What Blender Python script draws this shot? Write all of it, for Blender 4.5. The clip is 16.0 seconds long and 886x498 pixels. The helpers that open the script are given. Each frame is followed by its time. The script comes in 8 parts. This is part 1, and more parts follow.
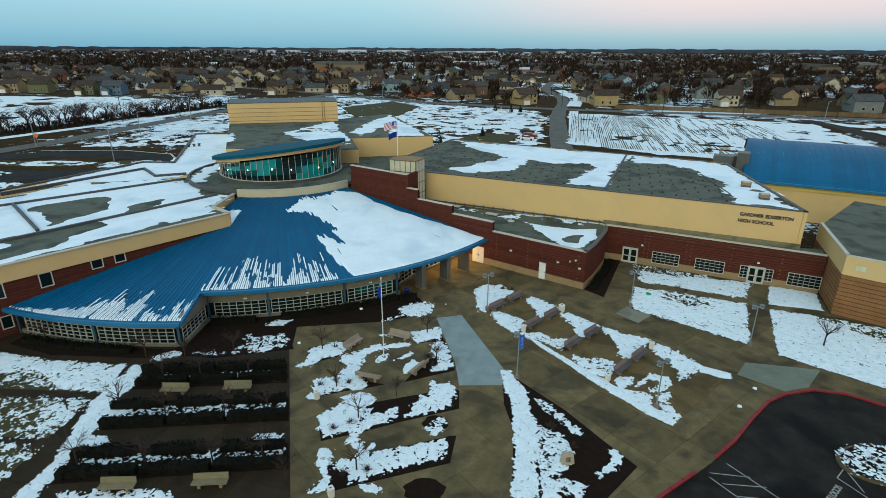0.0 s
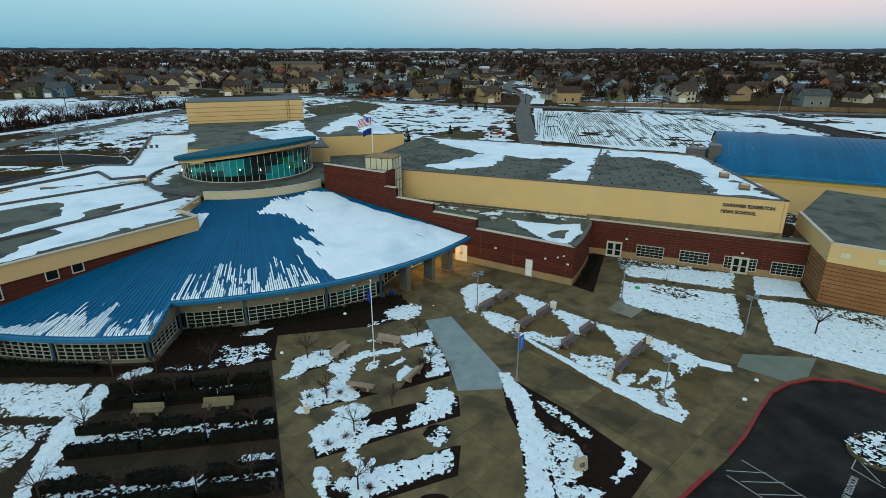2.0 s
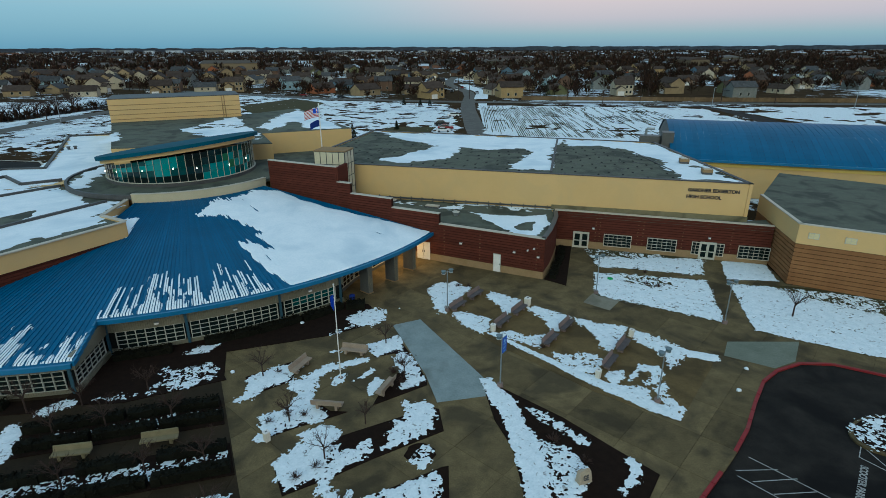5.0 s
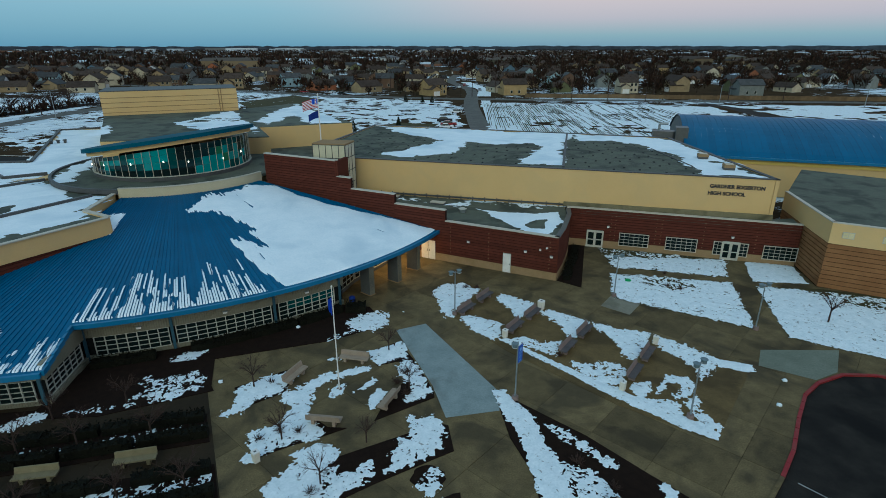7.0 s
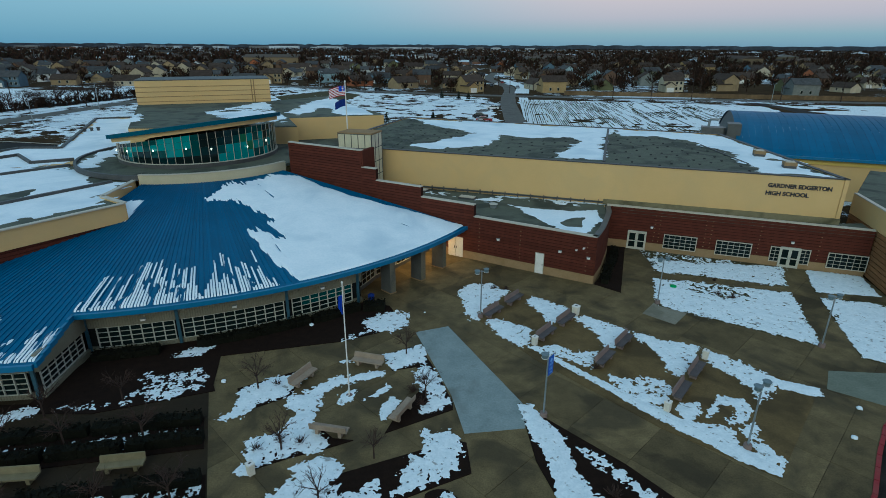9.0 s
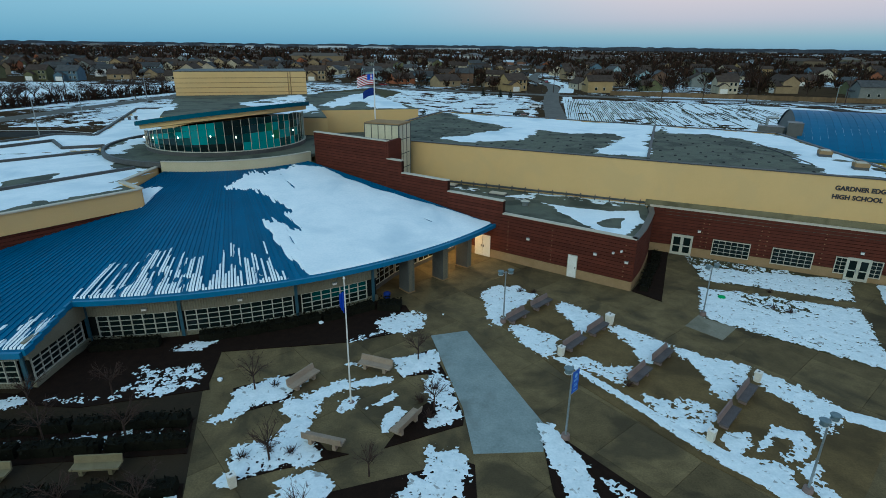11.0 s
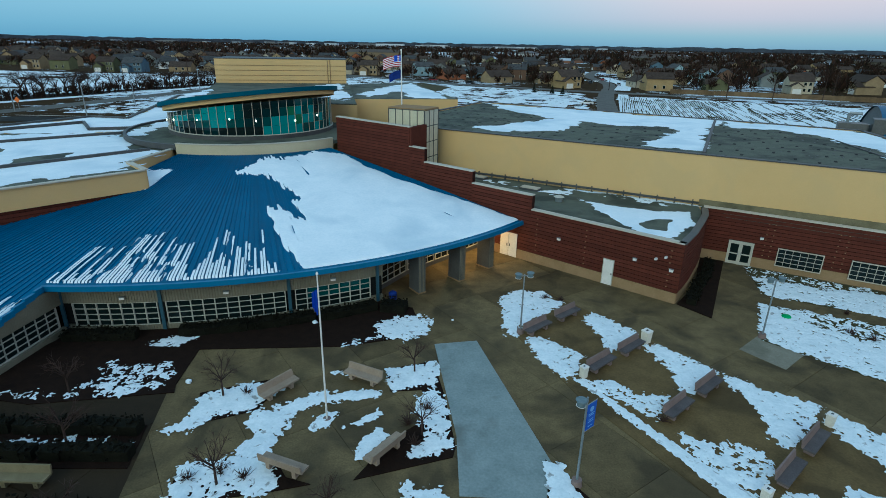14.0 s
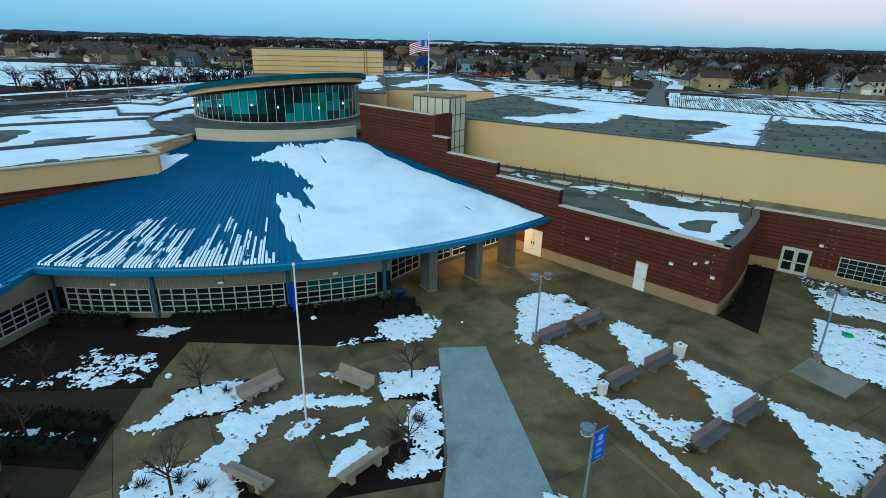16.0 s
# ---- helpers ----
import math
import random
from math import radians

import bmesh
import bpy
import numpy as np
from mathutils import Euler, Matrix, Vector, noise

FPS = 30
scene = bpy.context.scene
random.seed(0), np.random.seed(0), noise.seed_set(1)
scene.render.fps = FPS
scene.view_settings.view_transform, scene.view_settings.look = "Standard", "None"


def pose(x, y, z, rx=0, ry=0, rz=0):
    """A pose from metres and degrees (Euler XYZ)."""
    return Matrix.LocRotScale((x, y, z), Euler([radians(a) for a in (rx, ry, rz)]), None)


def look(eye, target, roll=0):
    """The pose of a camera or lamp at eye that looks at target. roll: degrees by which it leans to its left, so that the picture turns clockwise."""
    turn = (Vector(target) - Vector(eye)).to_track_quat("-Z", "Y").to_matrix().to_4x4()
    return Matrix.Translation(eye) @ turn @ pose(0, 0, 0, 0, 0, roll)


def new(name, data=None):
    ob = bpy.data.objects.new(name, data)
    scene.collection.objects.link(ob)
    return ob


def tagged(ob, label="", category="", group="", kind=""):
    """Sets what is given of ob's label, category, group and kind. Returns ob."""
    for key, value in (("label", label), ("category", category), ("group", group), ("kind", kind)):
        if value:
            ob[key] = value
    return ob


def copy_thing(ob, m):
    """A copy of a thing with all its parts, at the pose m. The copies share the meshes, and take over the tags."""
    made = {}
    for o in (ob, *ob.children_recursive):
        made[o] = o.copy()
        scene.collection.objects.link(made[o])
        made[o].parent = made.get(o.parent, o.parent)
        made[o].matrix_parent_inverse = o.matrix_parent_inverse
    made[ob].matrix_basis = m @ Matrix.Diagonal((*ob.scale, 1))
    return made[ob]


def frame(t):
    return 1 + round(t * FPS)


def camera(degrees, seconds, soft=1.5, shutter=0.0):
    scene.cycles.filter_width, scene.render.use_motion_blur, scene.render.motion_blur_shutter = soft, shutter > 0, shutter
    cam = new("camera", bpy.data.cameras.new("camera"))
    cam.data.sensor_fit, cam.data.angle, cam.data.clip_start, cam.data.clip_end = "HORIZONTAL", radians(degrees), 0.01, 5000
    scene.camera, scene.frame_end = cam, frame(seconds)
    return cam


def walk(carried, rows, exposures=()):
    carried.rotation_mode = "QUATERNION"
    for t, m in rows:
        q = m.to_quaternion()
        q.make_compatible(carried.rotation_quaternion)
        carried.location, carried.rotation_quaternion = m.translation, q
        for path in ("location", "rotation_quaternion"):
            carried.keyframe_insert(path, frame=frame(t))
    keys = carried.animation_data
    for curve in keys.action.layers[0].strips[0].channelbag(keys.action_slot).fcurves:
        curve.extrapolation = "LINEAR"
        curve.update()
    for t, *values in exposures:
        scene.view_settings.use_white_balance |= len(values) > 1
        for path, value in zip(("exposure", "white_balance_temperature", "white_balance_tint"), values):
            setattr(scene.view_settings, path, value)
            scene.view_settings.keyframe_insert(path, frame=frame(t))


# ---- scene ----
cam = camera(78.6, 16.0, 0.6)
PATH = [
    (0, (-0.156, 1.066, 27.215), (-0.156, 2.942, 26.52), 0.3),
    (0.5, (-0.833, 1.559, 26.95), (-0.799, 3.435, 26.258), 0.4),
    (1, (-1.464, 2.134, 26.715), (-1.396, 4.009, 26.024), 0.4),
    (1.5, (-2.094, 2.842, 26.528), (-1.992, 4.714, 25.833), 0.3),
    (2, (-2.622, 3.441, 26.228), (-2.486, 5.312, 25.534), 0.1),
    (2.5, (-3.094, 4.072, 25.924), (-2.921, 5.939, 25.229), 0.1),
    (3, (-3.475, 4.766, 25.652), (-3.263, 6.629, 24.956), -0.1),
    (3.5, (-3.773, 5.54, 25.383), (-3.525, 7.397, 24.685), -0.0),
    (4, (-4.004, 6.284, 25.144), (-3.712, 8.135, 24.444), -0.2),
    (6.5, (-4.252, 10.49, 23.323), (-3.905, 12.333, 22.628), -0.2),
    (7, (-4.177, 11.487, 23.037), (-3.844, 13.331, 22.338), -0.0),
    (7.5, (-3.973, 12.265, 22.616), (-3.666, 14.114, 21.916), -0.0),
    (8, (-3.715, 13.125, 22.187), (-3.44, 14.978, 21.488), 0.1),
    (8.5, (-3.377, 13.992, 21.795), (-3.133, 15.849, 21.094), 0.2),
    (9, (-2.952, 14.884, 21.463), (-2.742, 16.745, 20.761), 0.3),
    (11.5, (-0.774, 18.821, 19.64), (-0.743, 20.694, 18.939), 0.7),
    (12, (-0.314, 19.688, 19.373), (-0.315, 21.559, 18.668), 0.7),
    (12.5, (0.146, 20.424, 19.059), (0.117, 22.296, 18.355), 0.8),
    (13, (0.604, 21.164, 18.748), (0.55, 23.036, 18.045), 0.9),
    (13.5, (1.017, 21.943, 18.424), (0.935, 23.813, 17.719), 1.0),
    (14, (1.494, 22.783, 18.027), (1.379, 24.651, 17.321), 1.1),
    (14.5, (2.034, 23.612, 17.63), (1.879, 25.477, 16.924), 1.1),
    (15, (2.53, 24.454, 17.267), (2.333, 26.314, 16.559), 1.1),
    (15.5, (2.932, 25.192, 16.965), (2.697, 27.047, 16.256), 1.2),
    (16, (3.28, 25.933, 16.691), (3.011, 27.782, 15.978), 1.4),
]
# the clip's camera darkens and cools towards the middle
LIGHT = [(0, -0.12, 5880, -10), (3.5, -0.38, 5640, -11), (8.5, -0.66, 5240, -13), (12.5, -0.42, 5080, -14), (14, -0.38, 5020, -14.5), (16, -0.12, 4970, -15)]
walk(cam, [(t, look(eye, target, roll)) for t, eye, target, roll in PATH], LIGHT)

# ---- world, sun, exposure ----
world = bpy.data.worlds.new("dusk_sky")
scene.world = world
world.use_nodes = True
wn, wl = world.node_tree.nodes, world.node_tree.links
wn.clear()
SKY_POWER, DUSK_POWER, SUN_POWER = 0.05, 1.0, 1.5
w_out = wn.new("ShaderNodeOutputWorld")
w_sky = wn.new("ShaderNodeTexSky")
w_sky.sky_type, w_sky.sun_disc = "NISHITA", False
w_sky.sun_elevation, w_sky.sun_rotation = radians(4), radians(200)
w_bg = wn.new("ShaderNodeBackground")
w_bg.inputs["Strength"].default_value = SKY_POWER
wl.new(w_sky.outputs[0], w_bg.inputs["Color"])
# the belt of dusk: pale at the horizon, blue above, rosy towards the east
w_co = wn.new("ShaderNodeTexCoord")
w_sep = wn.new("ShaderNodeSeparateXYZ")
wl.new(w_co.outputs["Generated"], w_sep.inputs[0])
w_ramp = wn.new("ShaderNodeValToRGB")
w_ramp.color_ramp.elements[0].position, w_ramp.color_ramp.elements[0].color = 0.0, (0.21, 0.43, 0.62, 1)
w_ramp.color_ramp.elements[1].position, w_ramp.color_ramp.elements[1].color = 1.0, (0.42, 0.56, 0.80, 1)
for p, c in ((0.02, (0.25, 0.49, 0.69, 1)), (0.055, (0.34, 0.555, 0.76, 1)), (0.11, (0.60, 0.655, 0.80, 1)), (0.3, (0.56, 0.70, 0.84, 1))):
    e = w_ramp.color_ramp.elements.new(p)
    e.color = c
wl.new(w_sep.outputs["Z"], w_ramp.inputs[0])
w_rose = wn.new("ShaderNodeValToRGB")
w_rose.color_ramp.elements[0].position, w_rose.color_ramp.elements[0].color = 0.0, (0.28, 0.44, 0.60, 1)
w_rose.color_ramp.elements[1].position, w_rose.color_ramp.elements[1].color = 1.0, (0.46, 0.50, 0.74, 1)
for p, c in ((0.018, (0.36, 0.53, 0.66, 1)), (0.045, (0.72, 0.575, 0.72, 1)), (0.085, (1.0, 0.65, 0.73, 1)), (0.14, (1.05, 0.74, 0.76, 1)), (0.35, (0.66, 0.70, 0.82, 1))):
    e = w_rose.color_ramp.elements.new(p)
    e.color = c
wl.new(w_sep.outputs["Z"], w_rose.inputs[0])
w_side = wn.new("ShaderNodeMapRange")
w_side.inputs["From Min"].default_value, w_side.inputs["From Max"].default_value = -0.16, 0.42
w_side.interpolation_type = "SMOOTHSTEP"
wl.new(w_sep.outputs["X"], w_side.inputs["Value"])
w_mix = wn.new("ShaderNodeMix")
w_mix.data_type = "RGBA"
wl.new(w_side.outputs[0], w_mix.inputs[0])
wl.new(w_ramp.outputs[0], w_mix.inputs[6])
wl.new(w_rose.outputs[0], w_mix.inputs[7])
w_bg2 = wn.new("ShaderNodeBackground")
w_bg2.inputs["Strength"].default_value = DUSK_POWER
wl.new(w_mix.outputs[2], w_bg2.inputs["Color"])
w_add = wn.new("ShaderNodeAddShader")
wl.new(w_bg.outputs[0], w_add.inputs[0])
wl.new(w_bg2.outputs[0], w_add.inputs[1])
wl.new(w_add.outputs[0], w_out.inputs["Surface"])

sun_data = bpy.data.lights.new("sun", "SUN")
sun_data.energy, sun_data.angle, sun_data.color = SUN_POWER, radians(40), (1.0, 0.86, 0.68)
sun = new("sun", sun_data)
sun.matrix_world = look((0, 0, 60), (24, 66, 18))

# ---- materials ----


def nodes_of(name):
    m = bpy.data.materials.new(name)
    m.use_nodes = True
    n, l = m.node_tree.nodes, m.node_tree.links
    return m, n, l, n["Principled BSDF"]


def surface(name, dark, light, scale=1.0, fine=20.0, rough=0.8, metal=0.0, bump=0.2, contrast=0.5, spec=0.4, rand=0.0, stain=None, stain_scale=0.15, stain_amount=0.5, stain_lo=0.48, stain_hi=0.62):
    """A mottled surface: coarse and fine noise between two colours, optional stains or painted shading, relief."""
    m, n, l, b = nodes_of(name)
    co = n.new("ShaderNodeTexCoord")
    geo = n.new("ShaderNodeNewGeometry")
    a = n.new("ShaderNodeTexNoise")
    a.inputs["Scale"].default_value, a.inputs["Detail"].default_value, a.inputs["Roughness"].default_value = scale, 6, 0.65
    f = n.new("ShaderNodeTexNoise")
    f.inputs["Scale"].default_value, f.inputs["Detail"].default_value = fine, 3
    for t in (a, f):
        l.new(geo.outputs["Position"], t.inputs["Vector"])
    mixn = n.new("ShaderNodeMix")
    mixn.inputs[0].default_value = 0.4
    l.new(a.outputs["Fac"], mixn.inputs[2])
    l.new(f.outputs["Fac"], mixn.inputs[3])
    r = n.new("ShaderNodeValToRGB")
    r.color_ramp.elements[0].position, r.color_ramp.elements[0].color = 0.5 - 0.25 * contrast - 0.02, (*dark, 1)
    r.color_ramp.elements[1].position, r.color_ramp.elements[1].color = 0.5 + 0.25 * contrast + 0.02, (*light, 1)
    l.new(mixn.outputs[0], r.inputs[0])
    col = r.outputs[0]
    if stain:
        s = n.new("ShaderNodeTexNoise")
        s.inputs["Scale"].default_value, s.inputs["Detail"].default_value, s.inputs["Distortion"].default_value = stain_scale, 5, 0.6
        l.new(geo.outputs["Position"], s.inputs["Vector"])
        sr = n.new("ShaderNodeMapRange")
        sr.inputs["From Min"].default_value, sr.inputs["From Max"].default_value = stain_lo, stain_hi
        sr.inputs["To Max"].default_value = stain_amount
        l.new(s.outputs["Fac"], sr.inputs["Value"])
        sm = n.new("ShaderNodeMix")
        sm.data_type = "RGBA"
        sm.inputs[7].default_value = (*stain, 1)
        l.new(sr.outputs[0], sm.inputs[0])
        l.new(col, sm.inputs[6])
        col = sm.outputs[2]
    if rand:
        oi = n.new("ShaderNodeObjectInfo")
        mr = n.new("ShaderNodeMapRange")
        mr.inputs["To Min"].default_value, mr.inputs["To Max"].default_value = 1 - rand, 1 + rand
        l.new(oi.outputs["Random"], mr.inputs["Value"])
        vm = n.new("ShaderNodeVectorMath")
        vm.operation = "SCALE"
        l.new(col, vm.inputs[0])
        l.new(mr.outputs[0], vm.inputs["Scale"])
        col = vm.outputs[0]
    l.new(col, b.inputs["Base Color"])
    b.inputs["Roughness"].default_value, b.inputs["Metallic"].default_value = rough, metal
    b.inputs["Specular IOR Level"].default_value = spec if rough < 0.7 else min(spec, 0.12)
    if bump:
        bp = n.new("ShaderNodeBump")
        bp.inputs["Strength"].default_value, bp.inputs["Distance"].default_value = bump, 0.02
        l.new(mixn.outputs[0], bp.inputs["Height"])
        l.new(bp.outputs[0], b.inputs["Normal"])
    return m


M = {
    "terrace": surface("terrace", (0.066, 0.046, 0.018), (0.160, 0.112, 0.046), 0.8, 11, 0.72, bump=0.1, rand=0.14, contrast=0.75, stain=(0.050, 0.036, 0.016), stain_scale=0.3, stain_amount=0.7),
    "concrete": surface("concrete", (0.064, 0.048, 0.022), (0.182, 0.138, 0.066), 0.9, 11, 0.72, bump=0.1, rand=0.22, contrast=0.75, stain=(0.046, 0.037, 0.021), stain_scale=0.3, stain_amount=0.75),
    "new_concrete": surface("new_concrete", (0.165, 0.200, 0.192), (0.255, 0.295, 0.285), 0.5, 8, 0.6, bump=0.08, rand=0.03, stain=(0.115, 0.125, 0.112), stain_scale=0.35, stain_amount=0.7, stain_lo=0.55, stain_hi=0.68),
    "concrete_dark": surface("concrete_dark", (0.017, 0.0115, 0.0055), (0.038, 0.026, 0.013), 0.6, 9, 0.75, bump=0.1, rand=0.12, stain=(0.030, 0.021, 0.011), stain_amount=0.7),
    "soil": surface("soil", (0.030, 0.020, 0.012), (0.075, 0.052, 0.030), 1.2, 14, 0.95, bump=0.6),
    "mulch": surface("mulch", (0.004, 0.0022, 0.0014), (0.019, 0.0100, 0.0056), 2.0, 18, 0.95, bump=0.9, contrast=0.8),
    "asphalt": surface("asphalt", (0.006, 0.0055, 0.005), (0.030, 0.026, 0.021), 0.55, 18, 0.8, bump=0.2, contrast=0.6, stain=(0.0045, 0.0042, 0.004), stain_scale=0.2, stain_amount=0.85),
    "road": surface("road", (0.075, 0.072, 0.064), (0.135, 0.130, 0.116), 0.3, 10, 0.8, bump=0.1),
    "snow": surface("snow", (0.56, 0.64, 0.67), (0.87, 0.91, 0.93), 1.6, 7, 0.85, bump=0.5, contrast=0.9, spec=0.2, stain=(0.10, 0.09, 0.06), stain_scale=2.2, stain_amount=0.6, stain_lo=0.62, stain_hi=0.68),
    # blue-grey blotches paint in faint relief shading and blue through thin snow
    "roof_snow": surface("roof_snow", (0.66, 0.75, 0.80), (0.87, 0.91, 0.93), 0.45, 5, 0.85, bump=0.4, contrast=0.9, spec=0.2, stain=(0.50, 0.61, 0.69), stain_scale=0.16, stain_amount=0.7, stain_lo=0.50, stain_hi=0.72),
    "grass": surface("grass", (0.030, 0.030, 0.012), (0.085, 0.072, 0.032), 0.5, 12, 0.95, bump=0.5, contrast=0.9),
    "brick": surface("brick", (0.056, 0.017, 0.011), (0.108, 0.031, 0.019), 1.5, 16, 0.85, bump=0.2, rand=0.12, contrast=0.8),
    "brick_joint": surface("brick_joint", (0.020, 0.008, 0.006), (0.035, 0.014, 0.010), 1.5, 12, 0.9, bump=0.2),
    "tan_brick": surface("tan_brick", (0.20, 0.097, 0.040), (0.26, 0.132, 0.055), 0.8, 14, 0.85, bump=0.2, rand=0.05),
    "tan_joint": surface("tan_joint", (0.055, 0.028, 0.014), (0.08, 0.04, 0.02), 0.8, 14, 0.85, bump=0.2),
    "stone_base": surface("stone_base", (0.23, 0.155, 0.076), (0.30, 0.205, 0.11), 1.0, 12, 0.85, bump=0.2, rand=0.04),
    "cream": surface("cream", (0.56, 0.385, 0.165), (0.64, 0.445, 0.20), 0.25, 12, 0.8, bump=0.08, contrast=0.9, stain=(0.53, 0.39, 0.19), stain_scale=0.35, stain_amount=0.35),
    "coping": surface("coping", (0.42, 0.38, 0.30), (0.52, 0.47, 0.38), 0.7, 12, 0.6, bump=0.1),
    "dark_coping": surface("dark_coping", (0.045, 0.045, 0.045), (0.08, 0.08, 0.078), 0.7, 12, 0.6, bump=0.1),
    "blue_metal": surface("blue_metal", (0.006, 0.076, 0.165), (0.014, 0.112, 0.235), 0.25, 5, 0.5, bump=0.04, contrast=0.8, rand=0.10, spec=0.16),
    "blue_trim": surface("blue_trim", (0.012, 0.115, 0.24), (0.02, 0.15, 0.30), 0.5, 8, 0.4, bump=0.03, spec=0.5),
    "membrane": surface("membrane", (0.075, 0.082, 0.062), (0.135, 0.142, 0.108), 0.8, 8, 0.8, bump=0.15, contrast=0.8, stain=(0.040, 0.045, 0.038), stain_scale=0.28, stain_amount=0.75),
    "cladding": surface("cladding", (0.155, 0.142, 0.095), (0.215, 0.198, 0.14), 0.5, 10, 0.5, metal=0.1, bump=0.05),
    "grey_metal": surface("grey_metal", (0.075, 0.078, 0.078), (0.12, 0.124, 0.122), 0.8, 10, 0.5, metal=0.3, bump=0.05),
    "white_frame": surface("white_frame", (0.38, 0.37, 0.31), (0.50, 0.48, 0.40), 1.0, 12, 0.5, bump=0.03),
    "white_paint": surface("white_paint", (0.62, 0.60, 0.55), (0.76, 0.74, 0.70), 1.5, 12, 0.55, bump=0.05),
    # near-black stand-in for unlit interiors, also used for the roof slots
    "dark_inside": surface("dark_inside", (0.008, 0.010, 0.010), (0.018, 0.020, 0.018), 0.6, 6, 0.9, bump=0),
    "red_paint": surface("red_paint", (0.16, 0.006, 0.009), (0.25, 0.012, 0.015), 0.9, 10, 0.6, bump=0.1, stain=(0.16, 0.03, 0.025), stain_scale=0.9, stain_amount=0.6),
    "bench_stone": surface("bench_stone", (0.150, 0.112, 0.100), (0.215, 0.162, 0.145), 1.5, 18, 0.8, bump=0.15, rand=0.06),
    # bench stone darkened to paint the shade on the terrace seats
    "bench_seat_shade": surface("bench_seat_shade", (0.070, 0.062, 0.062), (0.120, 0.106, 0.104), 1.5, 18, 0.8, bump=0.15, rand=0.06),
    "bench_pale": surface("bench_pale", (0.15, 0.125, 0.07), (0.22, 0.185, 0.105), 1.5, 18, 0.8, bump=0.15, rand=0.06),
    "pipe_teal": surface("pipe_teal", (0.022, 0.060, 0.085), (0.035, 0.085, 0.115), 0.6, 9, 0.45, bump=0.03),
    "bench_tan": surface("bench_tan", (0.24, 0.185, 0.135), (0.33, 0.26, 0.19), 1.5, 18, 0.8, bump=0.15, rand=0.06),
    "pole_metal": surface("pole_metal", (0.22, 0.25, 0.26), (0.32, 0.35, 0.36), 2, 10, 0.45, metal=0.5, bump=0.02),
    "bark": surface("bark", (0.030, 0.020, 0.016), (0.060, 0.040, 0.032), 3, 20, 0.9, bump=0.3),
    "twig": surface("twig", (0.035, 0.022, 0.018), (0.070, 0.045, 0.036), 3, 20, 0.9, bump=0),
    "hedge": surface("hedge", (0.003, 0.003, 0.0015), (0.010, 0.010, 0.005), 1.5, 9, 0.85, bump=0.3),
    "pine": surface("pine", (0.008, 0.014, 0.008), (0.022, 0.034, 0.018), 1.5, 9, 0.85, bump=0.2),
    "sign_blue": surface("sign_blue", (0.012, 0.07, 0.42), (0.02, 0.10, 0.52), 1, 6, 0.5, bump=0.02),
    "stone": surface("stone", (0.30, 0.25, 0.18), (0.44, 0.37, 0.27), 2, 14, 0.85, bump=0.4),
}


def plain(name, color, rough=0.5, metal=0.0, emit=0.0, emit_color=None, spec=0.5):
    m, n, l, b = nodes_of(name)
    b.inputs["Base Color"].default_value = (*color, 1)
    b.inputs["Roughness"].default_value, b.inputs["Metallic"].default_value = rough, metal
    b.inputs["Specular IOR Level"].default_value = spec
    if emit:
        b.inputs["Emission Color"].default_value = (*(emit_color or color), 1)
        b.inputs["Emission Strength"].default_value = emit
    return m


M["glass"] = plain("dark_glass", (0.006, 0.012, 0.012), 0.08, spec=0.22)
# teal and green panes carry reflections and inner glow in their base colour
M["teal_lit_glass"] = plain("teal_lit_glass", (0.006, 0.055, 0.055), 0.06, spec=0.35)
M["pale_cream"] = surface("pale_cream", (0.46, 0.41, 0.27), (0.54, 0.48, 0.33), 0.4, 10, 0.8, bump=0.06)
M["bin_white"] = surface("bin_white", (0.55, 0.51, 0.42), (0.68, 0.63, 0.53), 2, 16, 0.8, bump=0.1)
M["teal_gleam"] = plain("teal_gleam", (0.02, 0.22, 0.22), 0.1)
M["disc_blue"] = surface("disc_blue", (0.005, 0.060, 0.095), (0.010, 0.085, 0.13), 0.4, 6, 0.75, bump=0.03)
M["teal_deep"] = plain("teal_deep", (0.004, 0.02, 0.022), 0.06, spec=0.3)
M["green_lit_glass"] = plain("green_lit_glass", (0.03, 0.14, 0.07), 0.08, spec=0.3)
M["patch_concrete"] = surface("patch_concrete", (0.125, 0.138, 0.105), (0.19, 0.205, 0.16), 0.5, 8, 0.75, bump=0.08, stain=(0.09, 0.095, 0.065), stain_amount=0.6)
M["foot_band"] = surface("foot_band", (0.13, 0.115, 0.065), (0.27, 0.235, 0.14), 0.6, 10, 0.8, bump=0.1, contrast=0.9, stain=(0.075, 0.07, 0.04), stain_scale=0.4, stain_amount=0.8)
M["lamp_teal"] = surface("lamp_teal", (0.10, 0.145, 0.165), (0.17, 0.22, 0.24), 2, 10, 0.5, metal=0.2, bump=0.02)
M["pad_concrete"] = surface("pad_concrete", (0.17, 0.16, 0.12), (0.25, 0.235, 0.18), 0.8, 10, 0.75, bump=0.08, stain=(0.10, 0.09, 0.06), stain_scale=0.5)
M["letters"] = plain("letters", (0.02, 0.022, 0.03), 0.5)
M["line_paint"] = surface("line_paint", (0.20, 0.20, 0.19), (0.42, 0.42, 0.40), 3, 20, 0.7, bump=0.05)


# ---- building blocks ----


